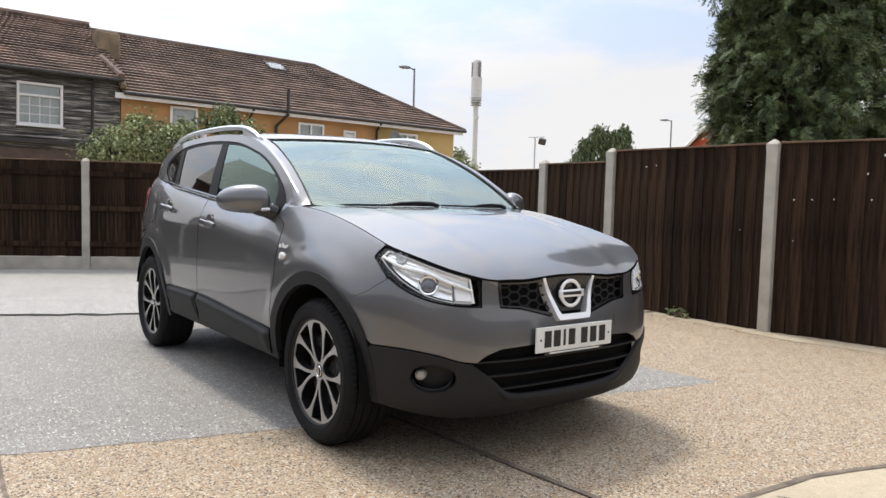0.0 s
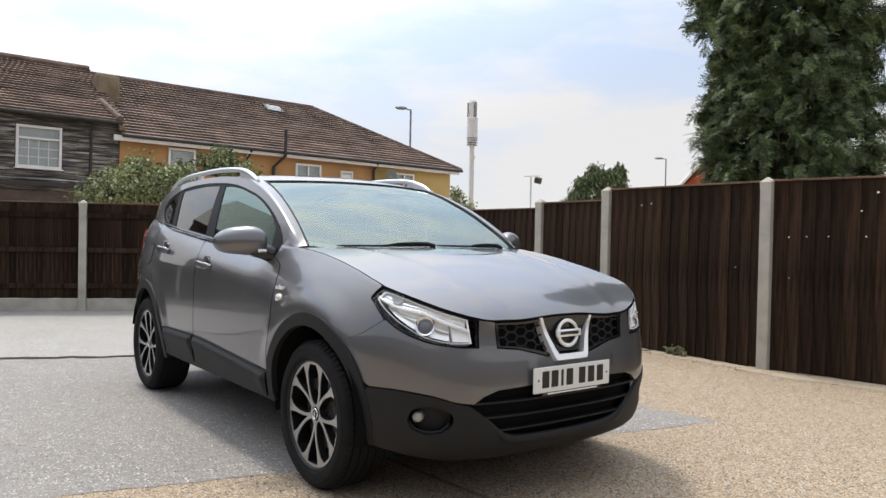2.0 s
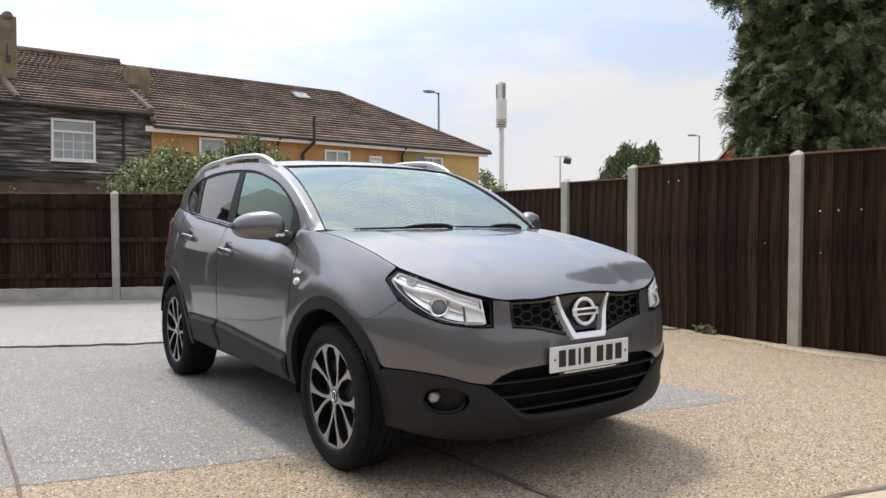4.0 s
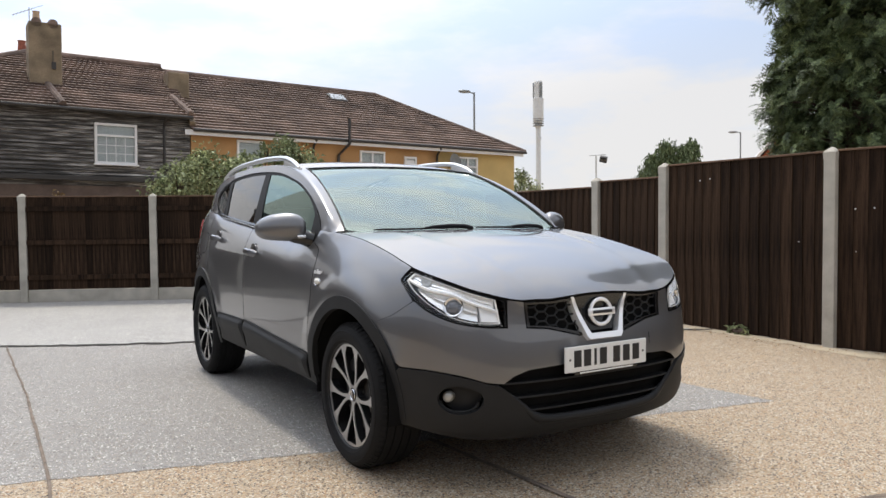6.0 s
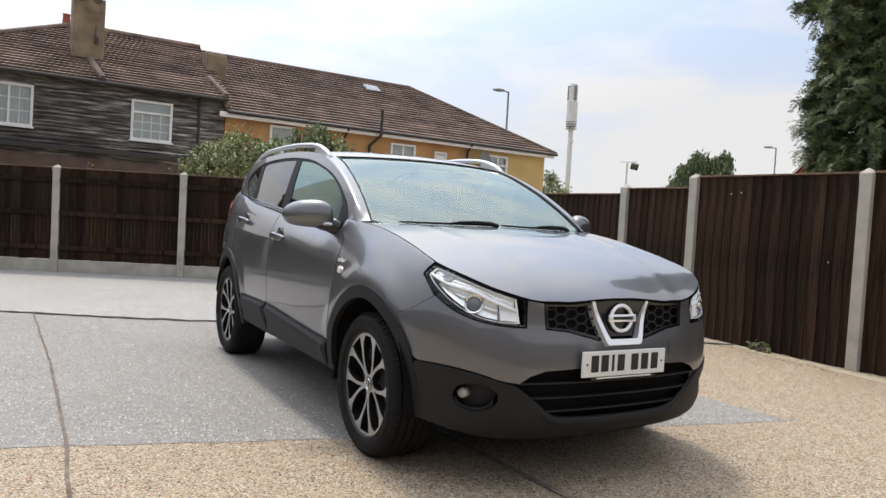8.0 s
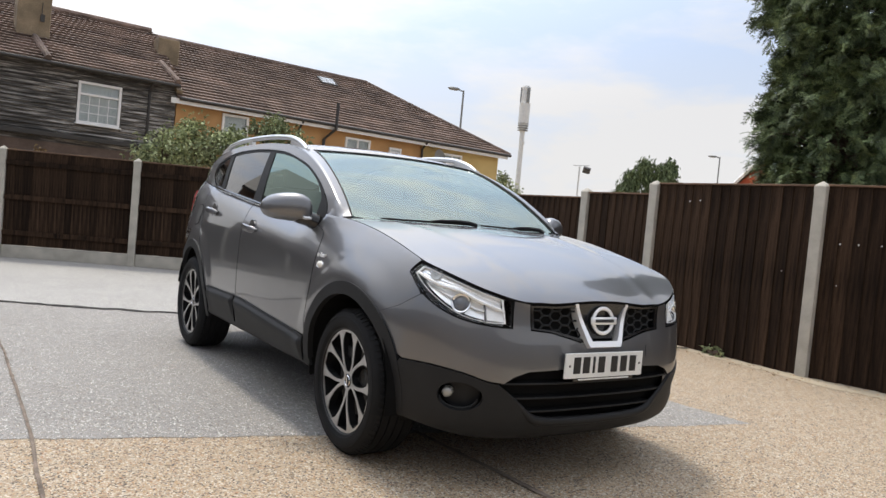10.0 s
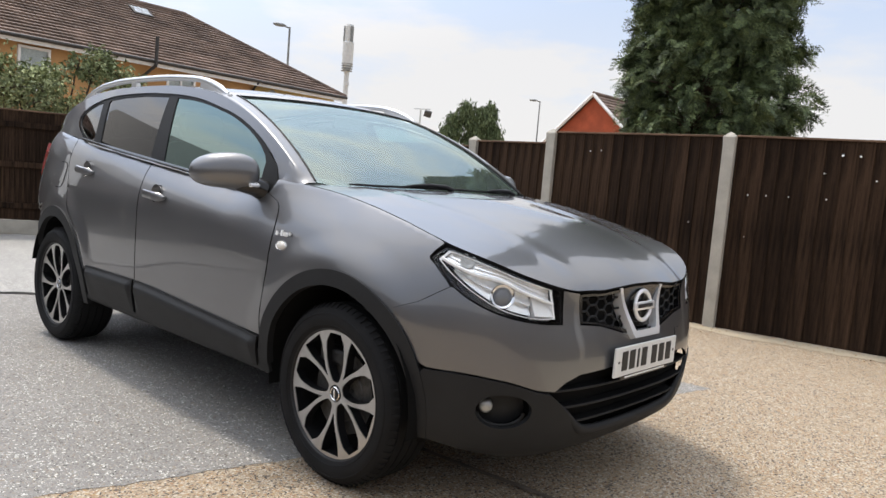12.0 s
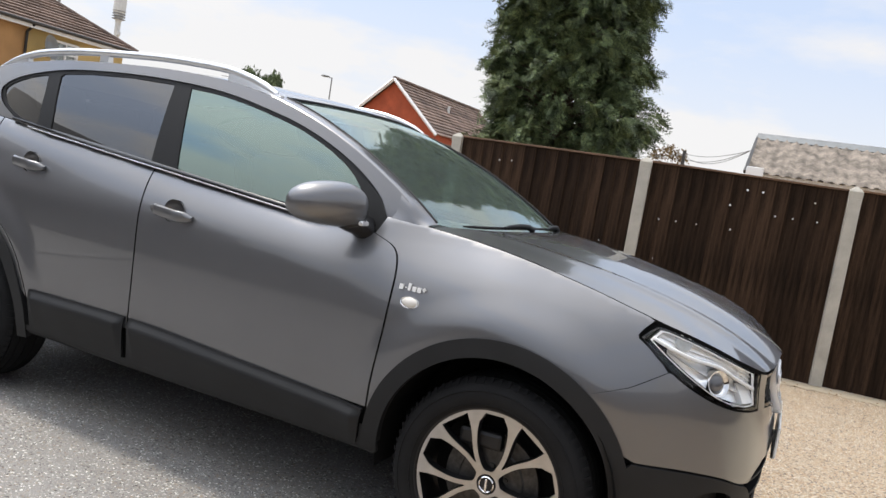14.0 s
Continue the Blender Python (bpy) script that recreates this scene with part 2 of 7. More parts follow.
M = dict(
    tan=aggregate("washed_concrete_tan", [(0.06, 0.05, 0.043), (0.37, 0.25, 0.13), (0.52, 0.45, 0.345), (0.34, 0.20, 0.11), (0.43, 0.36, 0.27), (0.58, 0.515, 0.42), (0.12, 0.10, 0.085), (0.40, 0.31, 0.21)], (0.350, 0.272, 0.186), 0.60, 140, 0.45),
    grey=aggregate("coated_concrete_grey", [(0.09, 0.083, 0.075), (0.36, 0.34, 0.315), (0.24, 0.23, 0.215), (0.30, 0.27, 0.235), (0.66, 0.64, 0.60), (0.27, 0.22, 0.17)], (0.255, 0.245, 0.232), 0.30, 150, 0.3),
    pale=aggregate("worn_concrete_pale", [(0.28, 0.27, 0.25), (0.5, 0.48, 0.44), (0.42, 0.40, 0.37), (0.6, 0.58, 0.54)], (0.288, 0.279, 0.266), 0.32, 140, 0.3),
    smooth=aggregate("trowelled_concrete", [(0.40, 0.34, 0.25), (0.52, 0.45, 0.34), (0.44, 0.36, 0.26)], (0.50, 0.42, 0.30), 0.22, 150, 0.4),
    joint=mat("joint_filler", (0.21, 0.165, 0.13), 0.9, vary=0.4, scale=12, fine=150, bump=0.6, dist=0.006),
    crack=mat("crack_dark", (0.035, 0.031, 0.027), 0.95, vary=0.5, scale=15, fine=120, bump=0.8, dist=0.008),
    post=mat("cast_concrete_post", (0.46, 0.43, 0.37), 0.85, vary=0.18, scale=5, fine=140, bump=0.35),
    board=mat("stained_fence_board", (0.050, 0.0295, 0.0180), 0.85, vary=0.7, scale=5, fine=50, bump=0.6, dist=0.004, stretch=(7, 6, 0.35), each=0.5, spec=0.12),
    cap=mat("sunlit_fence_edge", (0.17, 0.10, 0.06), 0.8, vary=0.4, scale=5, fine=60, stretch=(0.6, 0.6, 3)),
    hole=mat("white_hole_light", (0.9, 0.9, 0.88), 0.5, vary=0.0, bump=0),
    paint=mat("metallic_grey_paint", (0.172, 0.173, 0.180), 0.38, 0.8, coat=1.0, vary=0.03, scale=3, fine=900, bump=0.02, dist=0.0004),
    clad=mat("black_grained_plastic", (0.015, 0.0155, 0.0165), 0.58, vary=0.12, scale=8, fine=700, bump=0.15, dist=0.0006, spec=0.3),
    gap=mat("underbody_and_gap_shade", (0.008, 0.008, 0.008), 0.9, vary=0.2, spec=0.1),
    gloss=mat("gloss_black_plastic", (0.009, 0.009, 0.010), 0.25, coat=0.2, vary=0.0, bump=0),
    rubber=mat("tyre_rubber", (0.010, 0.010, 0.0105), 0.8, vary=0.25, scale=10, fine=160, bump=0.2, dist=0.001, spec=0.25),
    chrome=mat("bright_chrome", (0.82, 0.82, 0.83), 0.08, 1.0, vary=0.0, bump=0),
    bright=mat("polished_trim", (0.95, 0.95, 0.96), 0.18, 0.4, vary=0.0, bump=0),
    satin=mat("satin_silver_rail", (0.74, 0.75, 0.76), 0.30, 0.9, vary=0.05, fine=300, bump=0.03, dist=0.0005),
    alloy=mat("machined_alloy", (0.50, 0.49, 0.48), 0.33, 0.9, vary=0.08, scale=20, fine=300, bump=0.05, dist=0.0005),
    alloydark=mat("dark_alloy_pocket", (0.008, 0.008, 0.009), 0.45, 0.1, vary=0.2),
    steel=mat("brake_steel", (0.09, 0.086, 0.082), 0.5, 0.8, vary=0.3, scale=30),
    plate=mat("white_number_plate", (0.78, 0.78, 0.76), 0.35, vary=0.03, bump=0.05),
    ink=mat("black_print", (0.012, 0.012, 0.014), 0.5, vary=0, bump=0),
    white=mat("white_letters", (0.75, 0.75, 0.75), 0.4, vary=0, bump=0),
    amber=mat("clear_amber_lens", (0.76, 0.73, 0.68), 0.15, vary=0.05, bump=0, coat=0.5),
    red=mat("red_tail_lens", (0.35, 0.015, 0.012), 0.1, coat=1.0, vary=0.1, bump=0),
    reflector=mat("lamp_reflector", (0.95, 0.955, 0.955), 0.20, 0.7, vary=0.03, scale=25, fine=90, bump=0.2, dist=0.002),
    frost=mat("frosted_lamp_plastic", (0.95, 0.955, 0.955), 0.30, 0.0, vary=0.06, scale=25, bump=0.05),
    bulb=mat("projector_glass", (0.10, 0.10, 0.11), 0.06, vary=0.0, bump=0, coat=1.0),
    foglass=mat("fog_lamp_glass", (0.42, 0.42, 0.40), 0.12, 0.4, vary=0.05, bump=0),
    seat=mat("dark_seat_cloth", (0.15, 0.15, 0.152), 0.9, vary=0.2),
    dash=mat("dashboard_plastic", (0.15, 0.15, 0.148), 0.7, vary=0.15),
    screen=glass_mat("green_windscreen_glass", (0.58, 0.73, 0.66), (0.88, 1, 0.96), 2.7, 0.07),
    window=glass_mat("green_side_glass", (0.22, 0.31, 0.285), (0.78, 1, 0.95), 3.0),
    tint=glass_mat("privacy_glass", (0.07, 0.07, 0.075), (1, 1, 1), 2.2),
    clear=glass_mat("clear_lamp_lens", (0.985, 0.99, 0.99), ior=1.45),
    pane=glass_mat("house_glass", (0.86, 0.88, 0.89)),
    tile=mat("brown_roof_tile", (0.225, 0.160, 0.130), 0.85, vary=0.45, scale=1.2, fine=14, bump=0.4, dist=0.01, each=0.35),
    weather=streaked("dark_weatherboard", (0.030, 0.028, 0.026), (0.135, 0.126, 0.116), (0.60, 0.57, 0.53)),
    ochre=mat("ochre_render", (0.46, 0.265, 0.115), 0.9, vary=0.2, scale=0.9, fine=30, bump=0.4, dist=0.008),
    cream=mat("cream_render", (0.56, 0.41, 0.17), 0.9, vary=0.12, scale=0.9, fine=30, bump=0.4, dist=0.008),
    upvc=mat("white_upvc", (0.80, 0.80, 0.80), 0.4, vary=0.05, scale=3, bump=0.03),
    blind=mat("net_curtain", (0.56, 0.60, 0.585), 0.9, vary=0.14, scale=6, fine=30, stretch=(4, 1, 0.6)),
    pipe=mat("dark_drainpipe", (0.035, 0.032, 0.030), 0.5, vary=0.2),
    stack=mat("rendered_chimney", (0.26, 0.20, 0.13), 0.9, vary=0.35, scale=2, fine=30, bump=0.5, dist=0.01),
    pot=mat("terracotta_pot", (0.33, 0.10, 0.06), 0.8, vary=0.3),
    pot2=mat("buff_pot", (0.55, 0.40, 0.26), 0.8, vary=0.3),
    brick=mat("red_brick", (0.40, 0.085, 0.035), 0.85, vary=0.22, scale=1.5, fine=14, bump=0.4, dist=0.01),
    wall=mat("dark_brick_wall", (0.13, 0.095, 0.078), 0.9, vary=0.3, scale=1.5, fine=14, bump=0.4, dist=0.01),
    galv=mat("galvanised_steel", (0.42, 0.43, 0.44), 0.45, 0.6, vary=0.15),
    mastp=mat("grey_mast_paint", (0.60, 0.61, 0.60), 0.5, vary=0.08),
    lampgrey=mat("lamp_post_grey", (0.22, 0.23, 0.23), 0.5, 0.4, vary=0.15),
    asb=mat("lichen_corrugated_sheet", (0.27, 0.23, 0.19), 0.95, vary=0.55, scale=3, fine=22, bump=0.6, dist=0.01),
    bark=mat("bark", (0.09, 0.06, 0.045), 0.95, vary=0.4, scale=6, fine=40, bump=0.8, dist=0.01),
    # strong clump noise paints dark gaps and lit tips into the leaf colour
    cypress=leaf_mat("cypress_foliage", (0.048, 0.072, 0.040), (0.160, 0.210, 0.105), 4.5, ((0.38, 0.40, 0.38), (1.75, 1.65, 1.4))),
    bush=leaf_mat("bush_foliage", (0.12, 0.155, 0.075), (0.50, 0.56, 0.33)),
    willow=leaf_mat("willow_foliage", (0.06, 0.09, 0.04), (0.17, 0.22, 0.11)),
    dry=leaf_mat("dry_foliage", (0.12, 0.07, 0.03), (0.28, 0.2, 0.09)),
)

# ---- mesh tools ----
def mesh_of(name, verts, faces, material, smooth=False):
    me = bpy.data.meshes.new(name)
    me.from_pydata([tuple(v) for v in verts], [], [tuple(f) for f in faces])
    me.materials.append(material)
    if smooth:
        me.shade_smooth()
    return me


def put(name, me, parent=None, label="", m=None):
    ob = new(name, me)
    if parent:
        ob.parent = parent
    if m is not None:
        ob.matrix_basis = m
    if label:
        ob["label"] = label
    return ob


def part(name, bm, material, parent, label="", smooth=None):
    """One mesh object under a thing or a part, from a bmesh; smooth: the angle up to which edges are rounded."""
    me = bpy.data.meshes.new(name)
    bm.normal_update()
    if smooth is not None:
        for f in bm.faces:
            f.smooth = True
        for e in bm.edges:
            e.smooth = len(e.link_faces) == 2 and e.calc_face_angle(0) < radians(smooth)
    bm.to_mesh(me)
    bm.free()
    me.materials.append(material)
    return put(name, me, parent, label)


def thing(name, label, category, m=None, group="", kind=""):
    ob = new(name)
    ob.empty_display_size = 0.1
    if m is not None:
        ob.matrix_basis = m
    return tagged(ob, label, category, group, kind)


def box(bm, cx, cy, cz, sx, sy, sz, bevel=0.0, m=None):
    r = bmesh.ops.create_cube(bm, size=1)
    t = Matrix.LocRotScale((cx, cy, cz), None, (sx, sy, sz))
    bmesh.ops.transform(bm, matrix=(m @ t) if m is not None else t, verts=r["verts"])
    if bevel:
        bmesh.ops.bevel(bm, geom=list({e for v in r["verts"] for e in v.link_edges}), offset=bevel, segments=2, affect="EDGES", profile=0.5)
    return bm


def boxbm(*a, **k):
    return box(bmesh.new(), *a, **k)


def tube(bm, pts, rad, seg=10, cap=True):
    """A round bar along pts; rad: one radius or one for each point."""
    pts = [Vector(p) for p in pts]
    rads = rad if isinstance(rad, (list, tuple)) else [rad] * len(pts)
    rings = []
    side = None
    for i, p in enumerate(pts):
        d = (pts[min(i + 1, len(pts) - 1)] - pts[max(i - 1, 0)]).normalized()
        if side is None:
            side = d.cross(Vector((0, 0, 1)))
            if side.length < 0.1:
                side = d.cross(Vector((0, 1, 0)))
        side = (side - d * side.dot(d)).normalized()
        up = d.cross(side)
        rings.append([bm.verts.new(p + (side * math.cos(a) + up * math.sin(a)) * rads[i]) for a in [k * math.tau / seg for k in range(seg)]])
    for a, b in zip(rings, rings[1:]):
        for k in range(seg):
            bm.faces.new((a[k], a[(k + 1) % seg], b[(k + 1) % seg], b[k]))
    if cap:
        bm.faces.new(rings[0][::-1])
        bm.faces.new(rings[-1])
    return bm


def lathe(bm, prof, seg=48, m=None):
    """Turns (r, h) points round the z axis."""
    rings = []
    for r, h in prof:
        rings.append([bm.verts.new((r * math.cos(a), r * math.sin(a), h)) for a in [k * math.tau / seg for k in range(seg)]] if r > 1e-6 else [bm.verts.new((0, 0, h))])
    for a, b in zip(rings, rings[1:]):
        for k in range(seg):
            q = [a[k % len(a)], a[(k + 1) % len(a)], b[(k + 1) % len(b)], b[k % len(b)]]
            q = list(dict.fromkeys(q))
            if len(q) > 2:
                bm.faces.new(q)
    if m is not None:
        bmesh.ops.transform(bm, matrix=m, verts=bm.verts)
    return bm


def prism(bm, outline, depth, m=None):
    """An outline in x, z drawn out along y by depth."""
    a = [bm.verts.new((x, 0, z)) for x, z in outline]
    b = [bm.verts.new((x, depth, z)) for x, z in outline]
    n = len(a)
    bm.faces.new(a)
    bm.faces.new(b[::-1])
    for i in range(n):
        bm.faces.new((a[(i + 1) % n], a[i], b[i], b[(i + 1) % n]))
    bmesh.ops.recalc_face_normals(bm, faces=bm.faces)
    if m is not None:
        bmesh.ops.transform(bm, matrix=m, verts=bm.verts)
    return bm


def spline(keys):
    """A smooth one-valued curve through (t, v) keys, with no overshoot."""
    k = np.array(sorted(keys), float)
    t, v = k[:, 0], k[:, 1:]
    h = np.diff(t)[:, None]
    d = np.diff(v, axis=0) / h
    g = np.zeros_like(v)
    g[1:-1] = np.where(d[:-1] * d[1:] > 0, 2 * d[:-1] * d[1:] / np.where(d[:-1] + d[1:] == 0, 1, d[:-1] + d[1:]), 0)
    g[0], g[-1] = d[0], d[-1]

    def f(x):
        x = min(max(x, t[0]), t[-1])
        i = min(max(int(np.searchsorted(t, x)) - 1, 0), len(t) - 2)
        w = t[i + 1] - t[i]
        q = (x - t[i]) / w
        r = (2 * q**3 - 3 * q**2 + 1) * v[i] + (q**3 - 2 * q**2 + q) * w * g[i] + (3 * q**2 - 2 * q**3) * v[i + 1] + (q**3 - q**2) * w * g[i + 1]
        return float(r[0]) if len(r) == 1 else r
    return f

# ---- ground ----
rng = random.Random(4)


def sheet(name, outline, z, material, label="", wobble=0.0, step=0.03, thick=0.0):
    """A flat piece of ground with an uneven edge."""
    pts = []
    n = len(outline)
    for i in range(n):
        a, b = Vector(outline[i]), Vector(outline[(i + 1) % n])
        k = max(1, int((b - a).length / step)) if wobble else 1
        side = Vector((-(b - a).y, (b - a).x)).normalized()
        for j in range(k):
            p = a.lerp(b, j / k)
            pts.append(p + side * wobble * (noise.noise((p.x * 3.1, p.y * 3.1, 1)) + 0.9 * noise.noise((p.x * 21, p.y * 21, 5))))
    bm = bmesh.new()
    f = bm.faces.new([bm.verts.new((p.x, p.y, z)) for p in pts])
    if f.normal.z < 0 or f.calc_area() and (bm.normal_update() or f.normal.z < 0):
        bmesh.ops.reverse_faces(bm, faces=[f])
    bmesh.ops.triangulate(bm, faces=bm.faces[:])
    return part(name, bm, material, None, label)


def strip(name, pts, width, z, material, wobble=0.006, step=0.05, lift=0.0):
    """A narrow band along pts, its edges uneven."""
    bm = bmesh.new()
    rows = []
    for a, b in zip(pts, pts[1:]):
        a, b = Vector(a), Vector(b)
        k = max(2, int((b - a).length / step))
        side = Vector((-(b - a).y, (b - a).x)).normalized()
        for j in range(k + 1):
            p = a.lerp(b, j / k)
            w1 = width / 2 + wobble * noise.noise((p.x * 9, p.y * 9, 2)) * 2
            w2 = width / 2 + wobble * noise.noise((p.x * 9, p.y * 9, 8)) * 2
            s = wobble * 1.5 * noise.noise((p.x * 2.5, p.y * 2.5, 4)) * 2
            rows.append([bm.verts.new((*(p + side * (q + s)), z + h)) for q, h in ((w1, 0), (0, lift), (-w2, 0))])
    for r, q in zip(rows, rows[1:]):
        for i in range(2):
            bm.faces.new((r[i], r[i + 1], q[i + 1], q[i]))
    bm.normal_update()
    for f in bm.faces:
        if f.normal.z < 0:
            f.normal_flip()
    return part(name, bm, material, None)


ground = sheet("ground", [(-400, -400), (400, -400), (400, 400), (-400, 400)], 0.0, M["tan"])
tagged(ground, "tan washed concrete yard with small exposed stones", "ground", kind="structure")
PAINT = lambda x: -1.20 - 0.205 * x
for nm, pts, z, mt, lb, wob in (
        ("pavement_coated", [(-9, PAINT(-9) + 0.1), (-2.19, -0.72), (-0.93, -1.04), (1.91, -1.64), (1.83, -0.91), (1.56, 1.82), (-2.14, 3.61), (-9, 7.3)], 0.002, M["grey"], "grey coated concrete with specks of stone and a worn edge", 0.02),
        ("pavement_far", [(-9, 7.3), (-2.14, 3.61), (1.56, 1.82), (4.1, 0.55), (4.40, 5.1), (-1.76, 8.0), (-8.42, 11.05), (-9, 11.3)], 0.0015, M["pale"], "pale worn concrete before the far fence", 0.02),
        ("pavement_smooth", [(-0.23, -2.81), (0.69, -2.85), (1.15, -2.98), (1.93, -3.16), (3.42, -4.35), (7.0, -7.5), (7.0, -13), (-0.24, -13)], 0.004, M["smooth"], "smooth trowelled concrete patch", 0.02),
        ("pavement_edge", [(4.22, 2.2), (4.0, 1.9), (3.96, 0.7), (3.90, -0.3), (3.80, -0.9), (4.06, -2.48), (4.30, -4.24), (4.60, -5.9), (4.86, -5.9), (4.60, -4.21), (4.33, -2.45), (4.05, -0.70), (4.14, 1.28)], 0.004, M["smooth"], "sandy concrete strip along the fence foot", 0.05)):
    tagged(sheet(nm, pts, z, mt, "", wob), lb, "pavement", kind="structure")
JOINTS = (("pavement_joint_a", [(-2.14, 3.61), (-2.09, 1.23), (-2.1, -0.72), (-2.14, -1.62), (-2.16, -3.57), (-2.25, -7)], 0.016, M["joint"], "brown mortar joint between concrete slabs"),
          ("pavement_joint_b", [(-0.34, -1.15), (-0.28, -2.15), (-0.23, -2.81), (-0.24, -13)], 0.03, M["joint"], "worn mortar joint in front of the car"),
          ("pavement_joint_c", [(-0.23, -2.81), (0.69, -2.85), (1.15, -2.98), (1.93, -3.16), (3.42, -4.35), (7.0, -7.5)], 0.035, M["joint"], "joint at the edge of the smooth concrete"),
          ("pavement_crack", [(-9, 7.3), (-2.14, 3.59), (-0.58, 2.8), (1.56, 1.8), (4.1, 0.6)], 0.08, M["crack"], "broken dark crack across the yard"))
for nm, pts, w, mt, lb in JOINTS:
    o = strip(nm, pts, w, 0.0075, mt, 0.022 if nm == "pavement_crack" else 0.0025, lift=0.002)
    tagged(o, lb, "pavement joint", kind="structure")

# hairline cracks in the smooth concrete
for nm, pts in (("pavement_crack_fine", [(0.37, -2.9), (0.57, -3.2), (0.51, -3.56), (0.7, -4.07)]), ("pavement_crack_fine_b", [(0.57, -3.2), (1.02, -3.25), (1.47, -3.46)])):
    tagged(strip(nm, pts, 0.008, 0.0085, M["crack"], 0.004), "hairline crack in smooth concrete", "pavement joint", kind="structure")


# ---- fence ----
def fence_post(x, y, h, yaw, label):
    """A cast post with chamfered arrises and a weathered, sloped head."""
    t = thing("fence_post", label, "fence post", pose(x, y, 0, 0, 0, yaw), "concrete fence posts")
    bm = boxbm(0, 0, h / 2 - 0.05, 0.105, 0.105, h - 0.1 + 0.002, 0.008)
    part("shaft", bm, M["post"], t)
    bm = bmesh.new()
    lathe(bm, [(0, h + 0.004), (0.022, h - 0.004), (0.070, h - 0.036), (0.0775, h - 0.046), (0.0745, h - 0.105), (0, h - 0.105)], 4, pose(0, 0, 0, 0, 0, 45))
    part("head", bm, M["post"], t)
    return t


BOARD_MESH = {}


def board_mesh(w, h):
    key = (round(w, 3), round(h, 2))
    if key not in BOARD_MESH:
        # feather edge: thick on one side, thin on the other
        a, b = w * 0.56, -w * 0.56
        v = [(b, 0.004, 0), (a, -0.006, 0), (a, 0.012, 0), (b, 0.012, 0)]
        top = [(x, y, h) for x, y, _ in v]
        BOARD_MESH[key] = mesh_of("board", v + top, [(0, 1, 5, 4), (1, 2, 6, 5), (2, 3, 7, 6), (3, 0, 4, 7), (4, 5, 6, 7), (3, 2, 1, 0)], M["board"])
    return BOARD_MESH[key]


def fence_run(a, b, z0, z1, gravel, label):
    """Boards, rails, a paler strip for the sunlit top edge and, where there is one, a gravel board between two posts.
    """
    a, b = Vector(a), Vector(b)
    d = b - a
    yaw = math.degrees(math.atan2(d.y, d.x))
    length = d.length - 0.105
    mid = (a + b) / 2
    base = z0 + gravel
    t = thing("timber_fence", label, "fence", pose(mid.x, mid.y, 0, 0, 0, yaw), "dark closeboard fence panels")
    n = max(3, round(length / 0.118))
    w = length / n
    for i in range(n):
        x = -length / 2 + w * (i + 0.5)
        zt = z1 - 0.03 + rng.uniform(-0.004, 0.003)
        put("board", board_mesh(w, z1 - 0.03 - base), t, m=Matrix.Translation((x, rng.uniform(-0.002, 0.003), base + rng.uniform(0.0, 0.006))) @ pose(0, 0, 0, 0, rng.uniform(-0.25, 0.25), 0))
    for zr in (base + 0.18, (base + z1) / 2, z1 - 0.2):
        part("rail", boxbm(0, 0.030, zr, length, 0.034, 0.07, 0.004), M["board"], t)
    # lighter colour paints the sun on the top edge of the boards
    part("capping", boxbm(0, 0.004, z1 - 0.020, length, 0.046, 0.018, 0.004), M["cap"], t)
    if gravel:
        g = thing("gravel_board", "low cast concrete gravel board under the fence", "gravel board", pose(mid.x, mid.y, 0, 0, 0, yaw), "concrete gravel boards")
        part("slab", boxbm(0, 0.0, z0 + gravel / 2, length, 0.05, gravel, 0.006), M["post"], g)
    return t


FAR = [(-1.764 + 1.664 * k, 8.017 - 0.76 * k) for k in range(-4, 4)] + [(4.44, 5.18)]
for p in FAR[:-1]:
    fence_post(*p, 1.585, -24.5, "square concrete fence post with a chamfered head")
for a, b in zip(FAR, FAR[1:]):
    fence_run(b, a, 0.0, 1.565, 0.18, "dark brown closeboard fence panel above a gravel board")
NEAR = [(4.44, 5.18, 1.60), (4.27, 2.453, 1.665), (4.173, 1.277, 1.765), (4.08, -0.70, 1.77), (4.36, -2.454, 1.78), (4.64, -4.21, 1.79), (4.92, -5.96, 1.79), (5.2, -7.71, 1.79), (5.4, -9.0, 1.79)]
for x, y, h in NEAR:
    fence_post(x, y, h, 2.8 if y > -0.6 else 9.0 if y < -0.8 else 5.0, "pale concrete fence post, slightly weathered")
for (ax, ay, ah), (bx, by, bh) in zip(NEAR, NEAR[1:]):
    top = min(ah, bh) - (0.03 if ay > 1.3 else 0.01)
    fence_run((ax, ay), (bx, by), 0.0, top, 0.0, "tall dark brown closeboard fence panel reaching the ground")


# white discs painted for the light through old fixing holes, set a little proud of the boards
def fence_dots(spots):
    bm = bmesh.new()
    lathe(bm, [(0, 0.0035), (0.006, 0.003), (0.008, 0.0), (0.008, -0.004), (0, -0.004)], 10)
    me = bpy.data.meshes.new("plug")
    bm.to_mesh(me)
    bm.free()
    me.materials.append(M["hole"])
    for y, z, s in spots:
        x = 4.08 + (y + 0.70) * 0.047 if y > -0.70 else 4.08 + (-0.70 - y) * 0.16
        ob = put("fence_plug", me, m=Matrix.Translation((x - 0.016, y, z)) @ pose(0, 0, 0, 0, -90, 0) @ Matrix.Scale(s, 4))
        tagged(ob, "small white disc for the light through a fence hole", "fence plug", "plugs in the fence")


